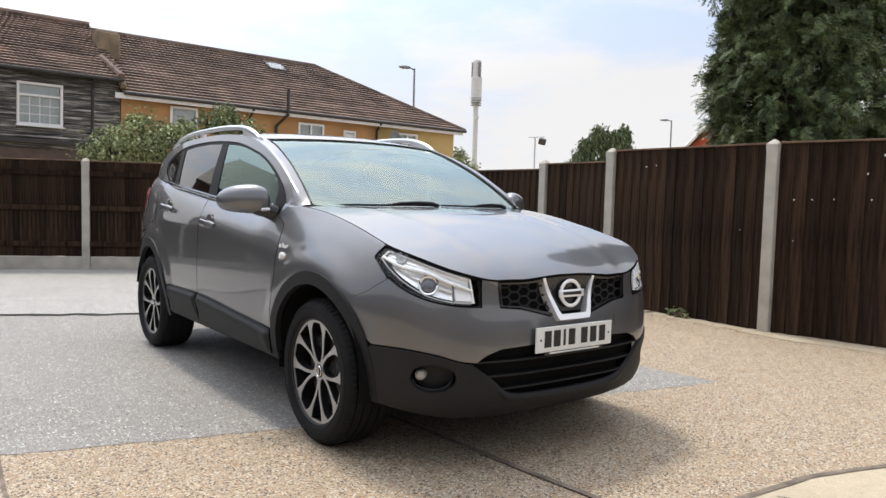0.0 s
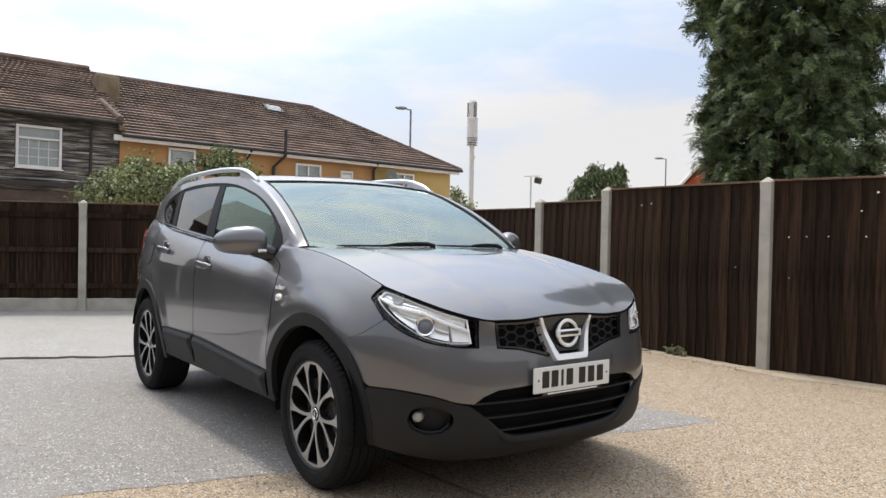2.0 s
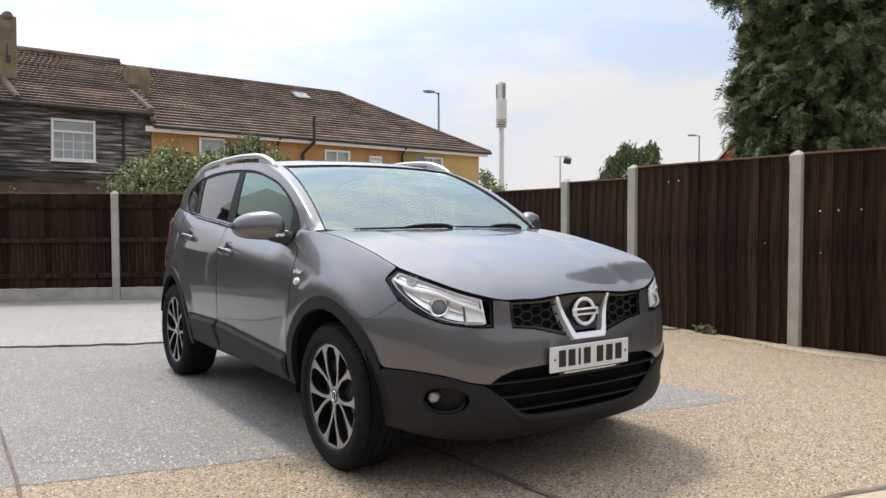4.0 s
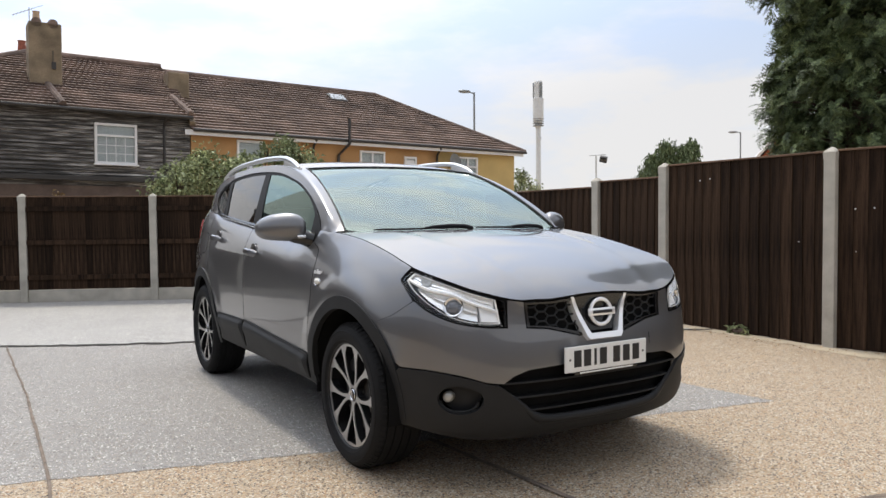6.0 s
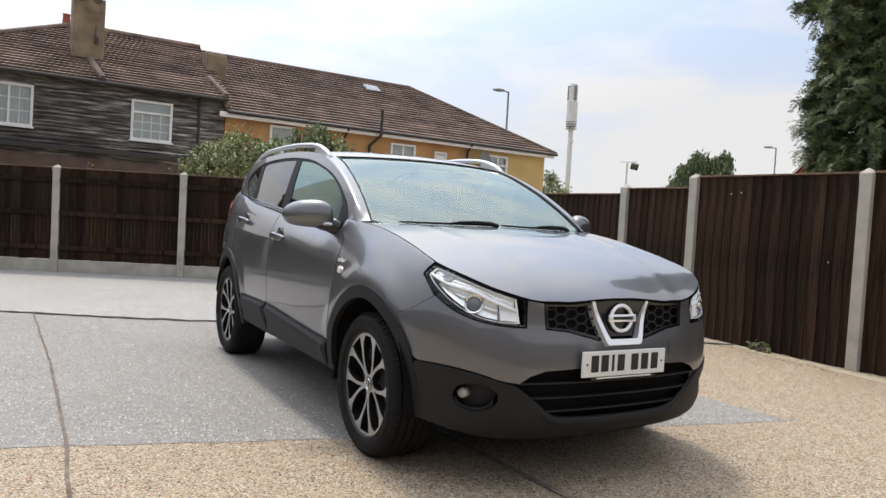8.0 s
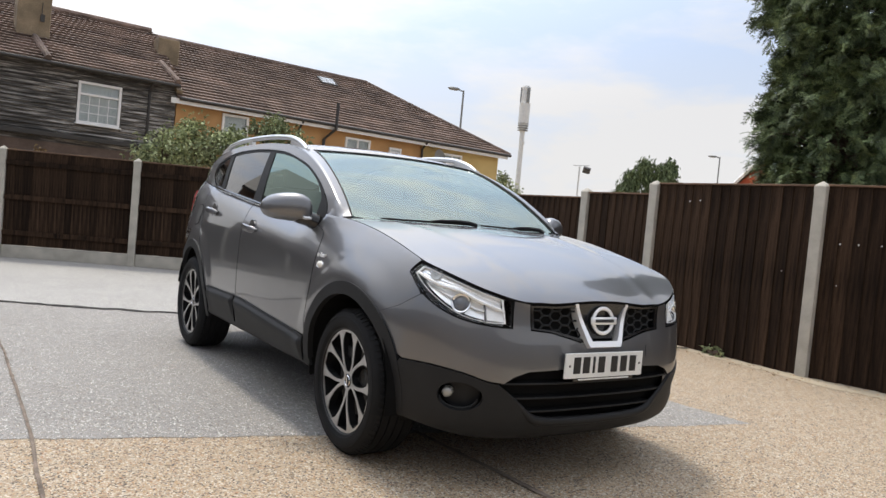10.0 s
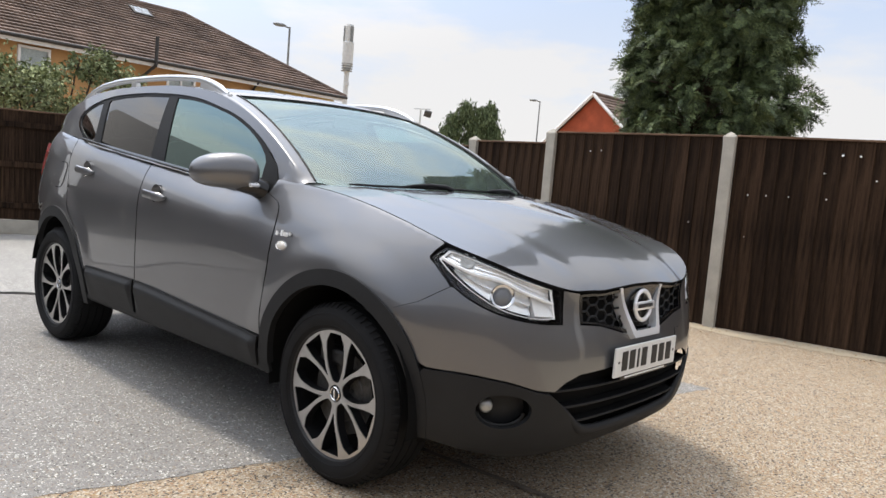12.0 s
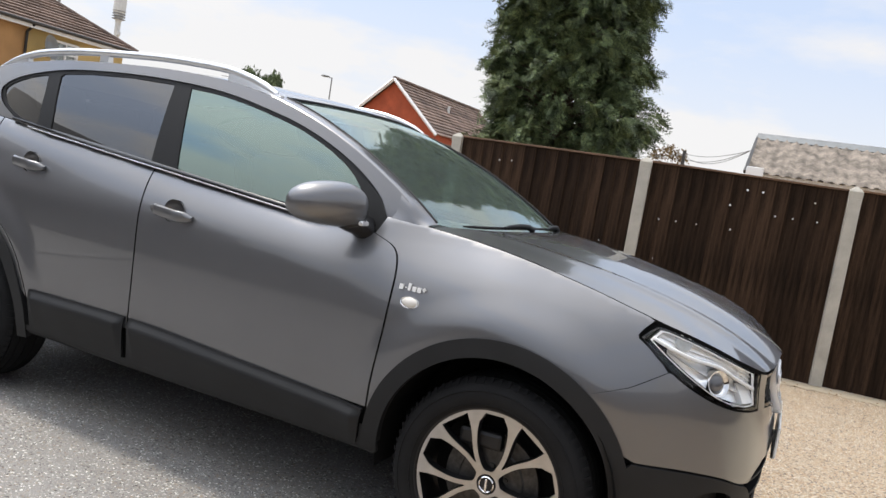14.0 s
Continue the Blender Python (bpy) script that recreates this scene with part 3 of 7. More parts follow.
fence_dots([(-1.60, 1.61, 1.3), (-1.73, 1.61, 1.2), (-1.48, 1.455, 1.0), (-0.90, 1.224, 0.9), (-1.05, 1.23, 0.8), (-1.23, 1.235, 0.7), (-1.865, 1.418, 0.9), (-1.52, 1.238, 0.9),
            (-2.01, 1.419, 0.8), (-2.205, 1.423, 0.8), (-2.16, 1.586, 0.8), (-0.91, 0.855, 0.5), (0.77, 1.548, 0.9), (0.638, 1.56, 0.9), (-0.39, 0.93, 0.6)])

# plain unseen fences added to close the yard behind and beside the camera; the west one darkens reflections in the car
tagged(part("wall_south", boxbm(-1.9, -9.0, 0.9, 13.4, 0.06, 1.8), M["board"], None), "plain dark timber fence added unseen behind the camera", "wall", kind="structure")
tagged(part("wall_west", boxbm(-7.0, -9.0, 0.85, 0.06, 42, 1.7), M["board"], None), "unseen dark timber fence added to darken reflections in the car", "fence", kind="structure")


# ---- houses ----
HOUSE = pose(3.67, 20.96, -0.26, 0, 0.67, 2.3)


def slope_courses(parent, a, b, up, n, sag=0.0, taper=(0, 0), name="tile_course"):
    """Rows of interlocking tiles on a roof slope from eave a-b by the vector up; taper: how much each end draws in by the top."""
    a, b, up = Vector(a), Vector(b), Vector(up)
    along = (b - a).normalized()
    length = (b - a).length
    nrm = along.cross(up).normalized()
    if nrm.z < 0:
        nrm = -nrm
    for r in range(n):
        f0, f1 = r / n, min(1.0, (r + 1.25) / n)
        l0, l1 = taper[0] * f0, length - taper[1] * f0
        if l1 - l0 < 0.3:
            continue
        k = max(2, int((l1 - l0) / 0.085))
        vs, fs = [], []
        for i in range(k + 1):
            s = l0 + (l1 - l0) * i / k
            t0, t1 = taper[0] * f1, length - taper[1] * f1
            s2 = t0 + max(0.0, t1 - t0) * i / k
            wave = 0.013 * (i % 2) + 0.008 * noise.noise((s * 2.1, r * 3.3, 0))
            p0 = a + along * s + up * f0 + nrm * (0.090 + wave)
            p1 = a + along * s2 + up * f1 + nrm * (0.014 + wave)
            vs += [p0, p1, p0 - nrm * 0.065]
        for i in range(k):
            q = 3 * i
            fs += [(q, q + 3, q + 4, q + 1), (q + 2, q + 5, q + 3, q)]
        put(name, mesh_of(name, vs, fs, M["tile"]), parent)


def house_window(parent, x, z, w, h, label, bars=1, m=None, transom=0.0, lead=False, open_top=False):
    """A white casement set in a wall that faces -y: frame, sill, panes, curtain behind."""
    win = part("window", bmesh.new(), M["upvc"], parent, label)
    win.matrix_basis = (m or Matrix()) @ Matrix.Translation((x, 0, z))
    fr = 0.075
    bm = bmesh.new()
    for cx, cz, sx, sz in ((w / 2, fr / 2, w, fr), (w / 2, h - fr / 2, w, fr), (fr / 2, h / 2, fr, h - 2 * fr), (w - fr / 2, h / 2, fr, h - 2 * fr)):
        box(bm, cx, -0.03, cz, sx, 0.09, sz, 0.006)
    for i in range(1, bars + 1):
        box(bm, w * i / (bars + 1), -0.025, h / 2, 0.06, 0.07, h - 2 * fr)
    if transom:
        box(bm, w / 2, -0.03, transom, w - 2 * fr, 0.085, 0.06)
    part("frame", bm, M["upvc"], win)
    part("sill", boxbm(w / 2, -0.075, -0.02, w + 0.08, 0.15, 0.04, 0.006), M["upvc"], win)
    part("pane", boxbm(w / 2, 0.0, h / 2, w - 2 * fr + 0.01, 0.008, h - 2 * fr + 0.01), M["pane"], win)
    part("curtain", boxbm(w / 2, 0.06, h / 2, w - fr, 0.01, h - fr), M["blind"], win)
    if lead:
        bm = bmesh.new()
        top = (transom or h) - fr / 2
        for i in range(1, 4):
            box(bm, fr + (w - 2 * fr) * i / 4, -0.012, (top + fr) / 2, 0.020, 0.010, top - fr)
        for j in range(1, 3):
            box(bm, w / 2, -0.0125, fr + (top - fr) * j / 3, w - 2 * fr, 0.010, 0.020)
        part("glazing_bar", bm, M["upvc"], win)
    if open_top:
        part("casement", boxbm(w / 2, -0.14, h - 0.27, w - 0.1, 0.05, 0.42, 0.008, m=pose(0, 0, 0, -20, 0, 0)), M["upvc"], win)
    return win


def wall_boxes(bm, x0, x1, z0, z1, thick, holes, y=0.0):
    """A wall from x0 to x1 with rectangular openings (x, z, w, h) through it."""
    xs = sorted({x0, x1, *[h[0] for h in holes], *[h[0] + h[2] for h in holes]})
    for a, b in zip(xs, xs[1:]):
        spans = sorted((h[1], h[1] + h[3]) for h in holes if h[0] <= a + 1e-6 and h[0] + h[2] >= b - 1e-6)
        z = z0
        for s, e in spans + [(z1, z1)]:
            if s > z:
                box(bm, (a + b) / 2, y + thick / 2, (z + s) / 2, b - a, thick, s - z)
            z = max(z, e)
    bmesh.ops.remove_doubles(bm, verts=bm.verts, dist=1e-5)
    return bm


def dark_house():
    t = thing("house", "dark weatherboarded terraced house with a brown tiled roof", "house", HOUSE)
    x0, x1, ze, zr, dy = -9.0, -0.02, 4.86, 7.16, 4.15
    wins = [(-2.91, 3.19, 1.24, 1.26), (-6.83, 3.24, 1.24, 1.22)]
    part("wall", wall_boxes(bmesh.new(), x0, x1, 0, ze, 0.25, wins), M["weather"], t)
    bm = boxbm((x0 + x1) / 2, 8.2, ze / 2, x1 - x0, 0.25, ze)
    box(bm, x0 + 0.12, 4.1, ze / 2, 0.24, 8.0, ze)
    part("back_wall", bm, M["weather"], t)
    part("lower_wall", boxbm((x0 + x1) / 2, -0.03, 1.25, x1 - x0, 0.06, 2.5), M["wall"], t, "plain brown brick ground-floor wall")
    for i in range(18):
        z = 2.60 + i * 0.125
        cuts = sorted((w[0] - 0.02, w[0] + w[2] + 0.02) for w in wins if w[1] - 0.125 < z < w[1] + w[3] + 0.02)
        s = x0
        for a, b in cuts + [(x1, x1)]:
            if a - s > 0.05:
                bm = bmesh.new()
                prism(bm, [(0, 0), (0, 0.128), (0.006, 0.128), (0.060 + 0.020 * rng.random(), 0.0)], a - s, pose(s, -0.005, z - 0.006 * rng.random(), 0, 0, -90))
                part("weatherboard", bm, M["weather"], t)
            s = b
    house_window(t, *wins[0], "white window with small glazing bars and net curtain", bars=0, transom=0.88, lead=True)
    house_window(t, *wins[1], "white two-light window with small glazing bars", bars=1, lead=True)
    r = part("roof", boxbm((x0 + x1) / 2 + 1.5, dy, ze + 0.1, x1 - x0 - 4, 0.5, 0.1), M["tile"], t, "brown interlocking tiles")
    slope_courses(r, (x0 - 0.3, -0.35, ze - 0.05), (x1 + 0.1, -0.35, ze - 0.05), (0, dy + 0.35, zr - ze + 0.05), 21, taper=(5.0, 0))
    slope_courses(r, (x0 - 0.3, 8.65, ze - 0.05), (x0 - 0.3, -0.35, ze - 0.05), (5.0, 0, zr - ze + 0.05), 21, taper=(4.5, 4.5))
    slope_courses(r, (x1 + 0.1, 8.65, ze - 0.05), (x0 - 0.3, 8.65, ze - 0.05), (0, -dy - 0.35, zr - ze + 0.05), 21, taper=(0, 5.0))
    bm = bmesh.new()
    tube(bm, [(x0 + 4.75, dy, zr + 0.05), (x1 + 0.1, dy, zr + 0.05)], 0.11, 8)
    part("ridge", bm, M["tile"], t)
    bm = bmesh.new()
    tube(bm, [(x0 - 0.3, -0.35, ze + 0.04), (x0 + 4.75, dy, zr + 0.06)], 0.10, 8)
    part("hip_tiles", bm, M["tile"], t)
    for xa, xb, y in ((-4.02, -3.82, 1.2), (-0.30, -0.10, 1.1)):
        bm = bmesh.new()
        tube(bm, [(xa + (xb - xa) * q, y + (-0.42 - y) * q, ze + 0.03 + (y + 0.35) / 4.5 * (zr - ze) * (1 - q) + 0.02 * (k % 2)) for k, q in enumerate(np.linspace(0, 1, 9))], 0.10, 8)
        part("party_tiles", bm, M["tile"], t)
    bm = bmesh.new()
    tube(bm, [(x0, -0.42, ze - 0.09), (x1, -0.42, ze - 0.09)], 0.06, 8)
    part("gutter", bm, M["pipe"], t)
    bm = bmesh.new()
    tube(bm, [(-0.85, -0.4, ze - 0.1), (-0.85, -0.09, ze - 0.4), (-0.85, -0.09, 0)], 0.045, 8)
    part("downpipe", bm, M["pipe"], t)
    bm = boxbm((x0 + x1) / 2, -0.12, 2.72, x1 - x0, 0.26, 0.14, 0.01)
    part("lean_to_edge", bm, M["pipe"], t)
    # tall stack on the slope, capped by half-round tiles, with its pots
    c = part("chimney", boxbm(-4.06, 1.66, 6.42, 0.92, 0.80, 2.36, 0.025), M["stack"], t, "tall rendered chimney stack under half-round cap tiles")
    part("flashing", boxbm(-4.06, 1.25, 5.62, 0.98, 0.06, 0.14, 0.01), M["lampgrey"], c)
    for dx in (-0.24, 0.22):
        bm = bmesh.new()
        tube(bm, [(-4.06 + dx, 1.26, 7.58), (-4.06 + dx, 2.06, 7.58)], 0.15, 12)
        part("cap_tile", bm, M["tile"], c)
    bm = bmesh.new()
    lathe(bm, [(0.11, 7.55), (0.12, 7.65), (0.095, 8.02), (0.12, 8.05), (0.09, 8.05), (0, 7.97)], 14, Matrix.Translation((-4.24, 1.9, 0)))
    part("pot", bm, M["pot2"], c)
    bm = bmesh.new()
    lathe(bm, [(0.13, 7.0), (0.14, 7.1), (0.115, 7.50), (0.14, 7.55), (0.1, 7.55), (0, 7.47)], 14, Matrix.Translation((-4.45, 4.15, 0)))
    part("rear_pot", bm, M["pot"], t)
    bm = bmesh.new()
    tube(bm, [(-3.86, 1.22, 6.3), (-3.86, 1.20, 6.75)], 0.012, 6)
    box(bm, -3.84, 1.21, 6.28, 0.12, 0.04, 0.22)
    part("bracket", bm, M["pipe"], c)
    bm = bmesh.new()
    tube(bm, [(-4.49, 1.3, 7.2), (-4.49, 1.3, 8.0)], 0.014, 6)
    tube(bm, [(-4.95, 1.3, 7.70), (-4.12, 1.3, 8.12)], 0.01, 5)
    for k in range(6):
        x = -4.92 + k * 0.10
        tube(bm, [(x, 1.10, 7.715 + k * 0.05), (x, 1.50, 7.715 + k * 0.05)], 0.006, 4)
    part("aerial", bm, M["galv"], c)


def ochre_house():
    t = thing("house", "ochre rendered terraced house with a hipped brown tiled roof", "house", HOUSE)
    x1, xe, ze, zr, dy = 9.75, 13.75, 4.42, 7.0, 4.15
    left = [(1.55, 2.9, 0.92, 1.3), (6.25, 2.9, 1.08, 1.2), (8.2, 3.35, 0.55, 0.62)]
    right = [(10.75, 2.95, 1.0, 1.15)]
    part("wall", wall_boxes(bmesh.new(), 0.02, x1, 0, ze, 0.25, left), M["ochre"], t, "ochre roughcast wall")
    part("wall", wall_boxes(bmesh.new(), x1, xe, 0, ze, 0.25, right), M["cream"], t, "paler cream-yellow rendered wall")
    part("side_wall", boxbm(xe - 0.12, 4.2, ze / 2, 0.24, 7.9, ze), M["cream"], t)
    part("back_wall", boxbm(xe / 2, 8.2, ze / 2, xe - 0.05, 0.25, ze), M["ochre"], t)
    house_window(t, *left[0], "white window with pale closed blind", bars=0)
    house_window(t, *left[1], "white two-light casement window", bars=1)
    house_window(t, *left[2], "small white window with the top light tilted open", bars=0, transom=0.2, open_top=True)
    house_window(t, *right[0], "white two-light window with transom", bars=1, transom=0.75)
    r = part("roof", boxbm(4.5, dy, ze + 0.3, 8, 0.5, 0.1), M["tile"], t, "brown interlocking tiles")
    slope_courses(r, (-0.05, -0.35, ze - 0.05), (xe + 0.35, -0.35, ze - 0.05), (0, dy + 0.35, zr - ze + 0.05), 22, taper=(0, 4.9))
    slope_courses(r, (xe + 0.35, -0.35, ze - 0.05), (xe + 0.35, 8.65, ze - 0.05), (-4.9, 0, zr - ze + 0.05), 22, taper=(4.5, 4.5))
    slope_courses(r, (xe + 0.35, 8.65, ze - 0.05), (-0.05, 8.65, ze - 0.05), (0, -dy - 0.35, zr - ze + 0.05), 22, taper=(4.9, 0))
    bm = bmesh.new()
    tube(bm, [(-0.05, dy, zr + 0.03), (xe - 4.5, dy, zr + 0.03)], 0.11, 8)
    tube(bm, [(xe - 4.55, dy, zr + 0.04), (xe + 0.35, -0.35, ze + 0.02)], 0.09, 8)
    part("ridge", bm, M["tile"], t)
    part("fascia", boxbm(xe / 2, -0.31, ze - 0.10, xe + 0.5, 0.03, 0.17), M["upvc"], t, "white fascia board")
    bm = bmesh.new()
    tube(bm, [(0, -0.4, ze - 0.02), (xe + 0.35, -0.4, ze - 0.02)], 0.06, 8)
    part("gutter", bm, M["pipe"], t)
    for x in (4.35, 9.72):
        bm = bmesh.new()
        tube(bm, [(x, -0.38, ze - 0.05), (x, -0.07, ze - 0.32), (x, -0.07, 0)], 0.045, 8)
        part("downpipe", bm, M["pipe"], t)
    bm = bmesh.new()
    tube(bm, [(5.35, -0.08, 0), (5.35, -0.08, ze - 0.55), (5.6, -0.48, ze - 0.15), (5.6, -0.48, ze + 0.78)], 0.06, 8)
    part("vent_pipe", bm, M["pipe"], t, "black soil vent pipe bent round the eave")
    c = part("chimney", boxbm(0.15, 2.2, 5.85, 0.72, 0.65, 1.55, 0.03), M["stack"], t, "short rendered stack at the party wall")
    bm = bmesh.new()
    tube(bm, [(-0.2, 2.2, 6.62), (0.5, 2.2, 6.62)], 0.13, 10)
    part("ridge_cap", bm, M["tile"], c)
    # mortared verge down the party wall
    part("verge", boxbm(-0.0, 0.75, 5.25, 0.2, 2.45, 0.12, 0.02, m=Matrix.Translation((0, 0.75, 5.22)) @ pose(0, 0, 0, 30.5, 0, 0) @ Matrix.Translation((0, -0.75, -5.25))), M["stack"], t)
    sk = part("skylight", boxbm(0, 0, 0, 0.75, 0.62, 0.1, 0.01), M["pipe"], t, "small dark-framed roof light")
    sk.matrix_basis = pose(6.95, 3.3, 6.58, 31.5, 0, 0)
    part("pane", boxbm(0, 0, 0.056, 0.6, 0.48, 0.01), M["pane"], sk)
    bm = bmesh.new()
    lathe(bm, [(0, 0.0), (0.2, 0.02), (0.34, 0.075), (0.40, 0.12), (0.395, 0.125), (0.2, 0.03), (0, 0.012)], 24, pose(10.25, -0.45, 3.75, 80, 0, 20))
    d = part("satellite_dish", bm, M["lampgrey"], t, "dark grey satellite dish")
    bm = bmesh.new()
    tube(bm, [(10.25, -0.05, 3.6), (10.25, -0.42, 3.72)], 0.02, 6)
    tube(bm, [(10.25, -0.45, 3.42), (10.18, -0.95, 3.65)], 0.012, 6)
    box(bm, 10.17, -0.97, 3.67, 0.06, 0.1, 0.06, 0.01)
    part("dish_arm", bm, M["pipe"], d)


dark_house()
ochre_house()


def red_house():
    t = thing("house", "red brick gabled house with white bargeboards", "house", pose(35.13, 19.95, -0.62))
    bm = bmesh.new()
    prism(bm, [(-2.95, 0), (2.95, 0), (2.95, 4.3), (0, 6.9), (-2.95, 4.3)], 12.3, pose(0, 0, 0, 0, 0, -90))
    part("wall", bm, M["brick"], t, "red brick gable wall")
    for s in (1, -1):
        up = Vector((0, -s * 3.2, 2.8))
        r = part("roof", boxbm(6, s * 1.5, 5.55, 12, 0.4, 0.05), M["tile"], t)
        slope_courses(r, (-0.25, s * 3.2, 4.15), (12.5, s * 3.2, 4.15), up, 14)
        bm = bmesh.new()
        tube(bm, [(-0.27, s * 3.2, 4.15), (-0.27, 0, 6.98)], 0.10, 4)
        part("bargeboard", bm, M["upvc"], t, "white bargeboard")
    bm = bmesh.new()
    tube(bm, [(-0.25, 0, 7.05), (12.5, 0, 7.05)], 0.1, 8)
    part("ridge", bm, M["tile"], t)
    bm = bmesh.new()
    tube(bm, [(5, -1.2, 5.9), (5, -1.2, 6.35)], 0.09, 8)
    part("vent", bm, M["mastp"], t)


red_house()


def side_house():
    """The neighbour known by its gable in the car's side windows, placed to fit that reflection."""
    t = thing("house", "plain dark brick house with a gabled tiled roof", "house", pose(-6.6, 17.0, 0, 0, 0, 116))
    bm = bmesh.new()
    prism(bm, [(-3.6, 0), (3.6, 0), (3.6, 4.0), (0, 6.5), (-3.6, 4.0)], 9.0)
    part("wall", bm, M["wall"], t)
    # plain dark colour gives the roof the shade of a backlit silhouette
    for g in (1, -1):
        bm = bmesh.new()
        prism(bm, [(g * 3.95, 3.76), (0, 6.52), (0, 6.66), (g * 3.95, 3.90)], 9.3)
        part("roof", bm, M["pipe"], t, "roof slope coloured dark as a backlit silhouette")


side_house()


def shed():
    t = thing("outbuilding", "low building with a lichen-covered corrugated sheet roof", "building", pose(25.0, -0.62, -0.10))
    bm = bmesh.new()
    prism(bm, [(-2.6, 0), (2.6, 0), (2.6, 3.1), (0, 4.35), (-2.6, 3.1)], 16, pose(0, 0, 0, 0, 0, 180))
    part("wall", bm, M["upvc"], t, "white painted wall")
    for s in (-1, 1):
        vs, fs = [], []
        k = 220
        for i in range(k + 1):
            y = 0.25 - 16.5 * i / k
            h = 0.035 * math.cos(i * math.pi / 2) + 0.02
            for a in (0, 0.5, 1):
                vs.append((s * (0.05 + 2.85 * a), y, 4.50 - 1.42 * a + h + 0.01 * noise.noise((y * 2, a * 5, 1))))
        for i in range(k):
            for j in range(2):
                q = 3 * i + j
                fs.append((q, q + 1, q + 4, q + 3) if s > 0 else (q, q + 3, q + 4, q + 1))
        put("roof_sheet", mesh_of("roof_sheet", vs, fs, M["asb"], True), t)
    bm = bmesh.new()
    prism(bm, [(-0.26, 4.42), (0, 4.64), (0.26, 4.42), (0.24, 4.40), (0, 4.58), (-0.24, 4.40)], 16.6, pose(0, 0.3, 0, 0, 0, 180))
    part("ridge", bm, M["lampgrey"], t)
    for s in (-1, 1):
        bm = bmesh.new()
        tube(bm, [(s * 2.9, 0.27, 3.08), (0, 0.27, 4.50)], 0.07, 6)
        part("bargeboard", bm, M["pipe"], t)
    part("gutter_box", boxbm(-2.9, 0.0, 3.05, 0.25, 0.5, 0.4, 0.02), M["upvc"], t)


shed()


# ---- poles ----
def street_lamp(x, y, h, yaw, label):
    t = thing("street_lamp", label, "street lamp", pose(x, y, 0, 0, 0, yaw))
    bm = bmesh.new()
    tube(bm, [(0, 0, 0), (0, 0, 1.6), (0, 0, 1.65), (0, 0, h)], [0.11, 0.11, 0.075, 0.055], 10)
    part("column", bm, M["lampgrey"], t)
    bm = bmesh.new()
    tube(bm, [(0, 0, h - 0.06), (-0.35, 0, h + 0.02)], 0.04, 8)
    part("bracket", bm, M["lampgrey"], t)
    bm = bmesh.new()
    lathe(bm, [(0, 0.1), (0.12, 0.09), (0.17, 0.04), (0.17, -0.02), (0.10, -0.08), (0, -0.09)], 12)
    bmesh.ops.transform(bm, matrix=Matrix.Translation((-0.62, 0, h + 0.02)) @ Matrix.Diagonal((2.3, 1, 1, 1)), verts=bm.verts)
    part("lantern", bm, M["lampgrey"], t)


street_lamp(22.95, 32.62, 8.64, -12, "grey steel street lamp with a single lantern")
street_lamp(53.48, 37.01, 8.36, -40, "slim grey street lamp beyond the fence")


def mast():
    t = thing("phone_mast", "pale grey telecom mast with a thick antenna shroud", "mast", pose(50.86, 61.05, -1.23))
    bm = bmesh.new()
    tube(bm, [(0, 0, 0), (0, 0, 9.2), (0, 0, 12.6)], [0.30, 0.27, 0.27], 12)
    part("pole", bm, M["mastp"], t)
    bm = bmesh.new()
    lathe(bm, [(0.27, 12.2), (0.3, 12.4), (0.55, 13.2), (0.6, 13.3), (0.6, 15.6), (0.5, 15.7), (0.5, 17.3), (0.42, 17.5), (0, 17.5)], 14)
    part("shroud", bm, M["mastp"], t)
    for z in (12.55, 12.8, 13.05, 13.3):
        bm = bmesh.new()
        lathe(bm, [(0.40, z), (0.62, z + 0.02), (0.62, z + 0.08), (0.40, z + 0.1)], 14)
        part("band", bm, M["lampgrey"], t)
    for a in (0.4, 2.5, 4.6):
        bm = boxbm(0.52, 0, 16.5, 0.16, 0.30, 1.6, 0.03)
        bmesh.ops.transform(bm, matrix=Matrix.Rotation(a, 4, "Z"), verts=bm.verts)
        part("antenna", bm, M["lampgrey"], t)
    part("box", boxbm(-0.1, -0.32, 11.2, 0.4, 0.2, 0.35, 0.02), M["mastp"], t)


mast()


def floodlight():
    t = thing("floodlight_pole", "thin white pole with a black floodlight and a cross bar", "pole", pose(16.87, 15.58, -0.36, 0, 0, -45))
    bm = bmesh.new()
    tube(bm, [(-0.18, 0, 0), (-0.18, 0, 3.75)], 0.028, 8)
    part("pole", bm, M["mastp"], t)
    bm = bmesh.new()
    tube(bm, [(-0.42, 0, 3.77), (0.16, 0, 3.79)], 0.014, 6)
    part("bar", bm, M["galv"], t)
    bm = boxbm(0, 0, 0, 0.27, 0.16, 0.22, 0.03)
    bmesh.ops.transform(bm, matrix=pose(0.08, -0.06, 3.62, 25, 12, 0), verts=bm.verts)
    part("lamp_head", bm, M["pipe"], t)
    bm = boxbm(0, 0, 0, 0.2, 0.02, 0.15)
    bmesh.ops.transform(bm, matrix=pose(0.08, -0.06, 3.62, 25, 12, 0) @ Matrix.Translation((0, -0.085, 0)), verts=bm.verts)
    part("lens", bm, M["pane"], t)


floodlight()


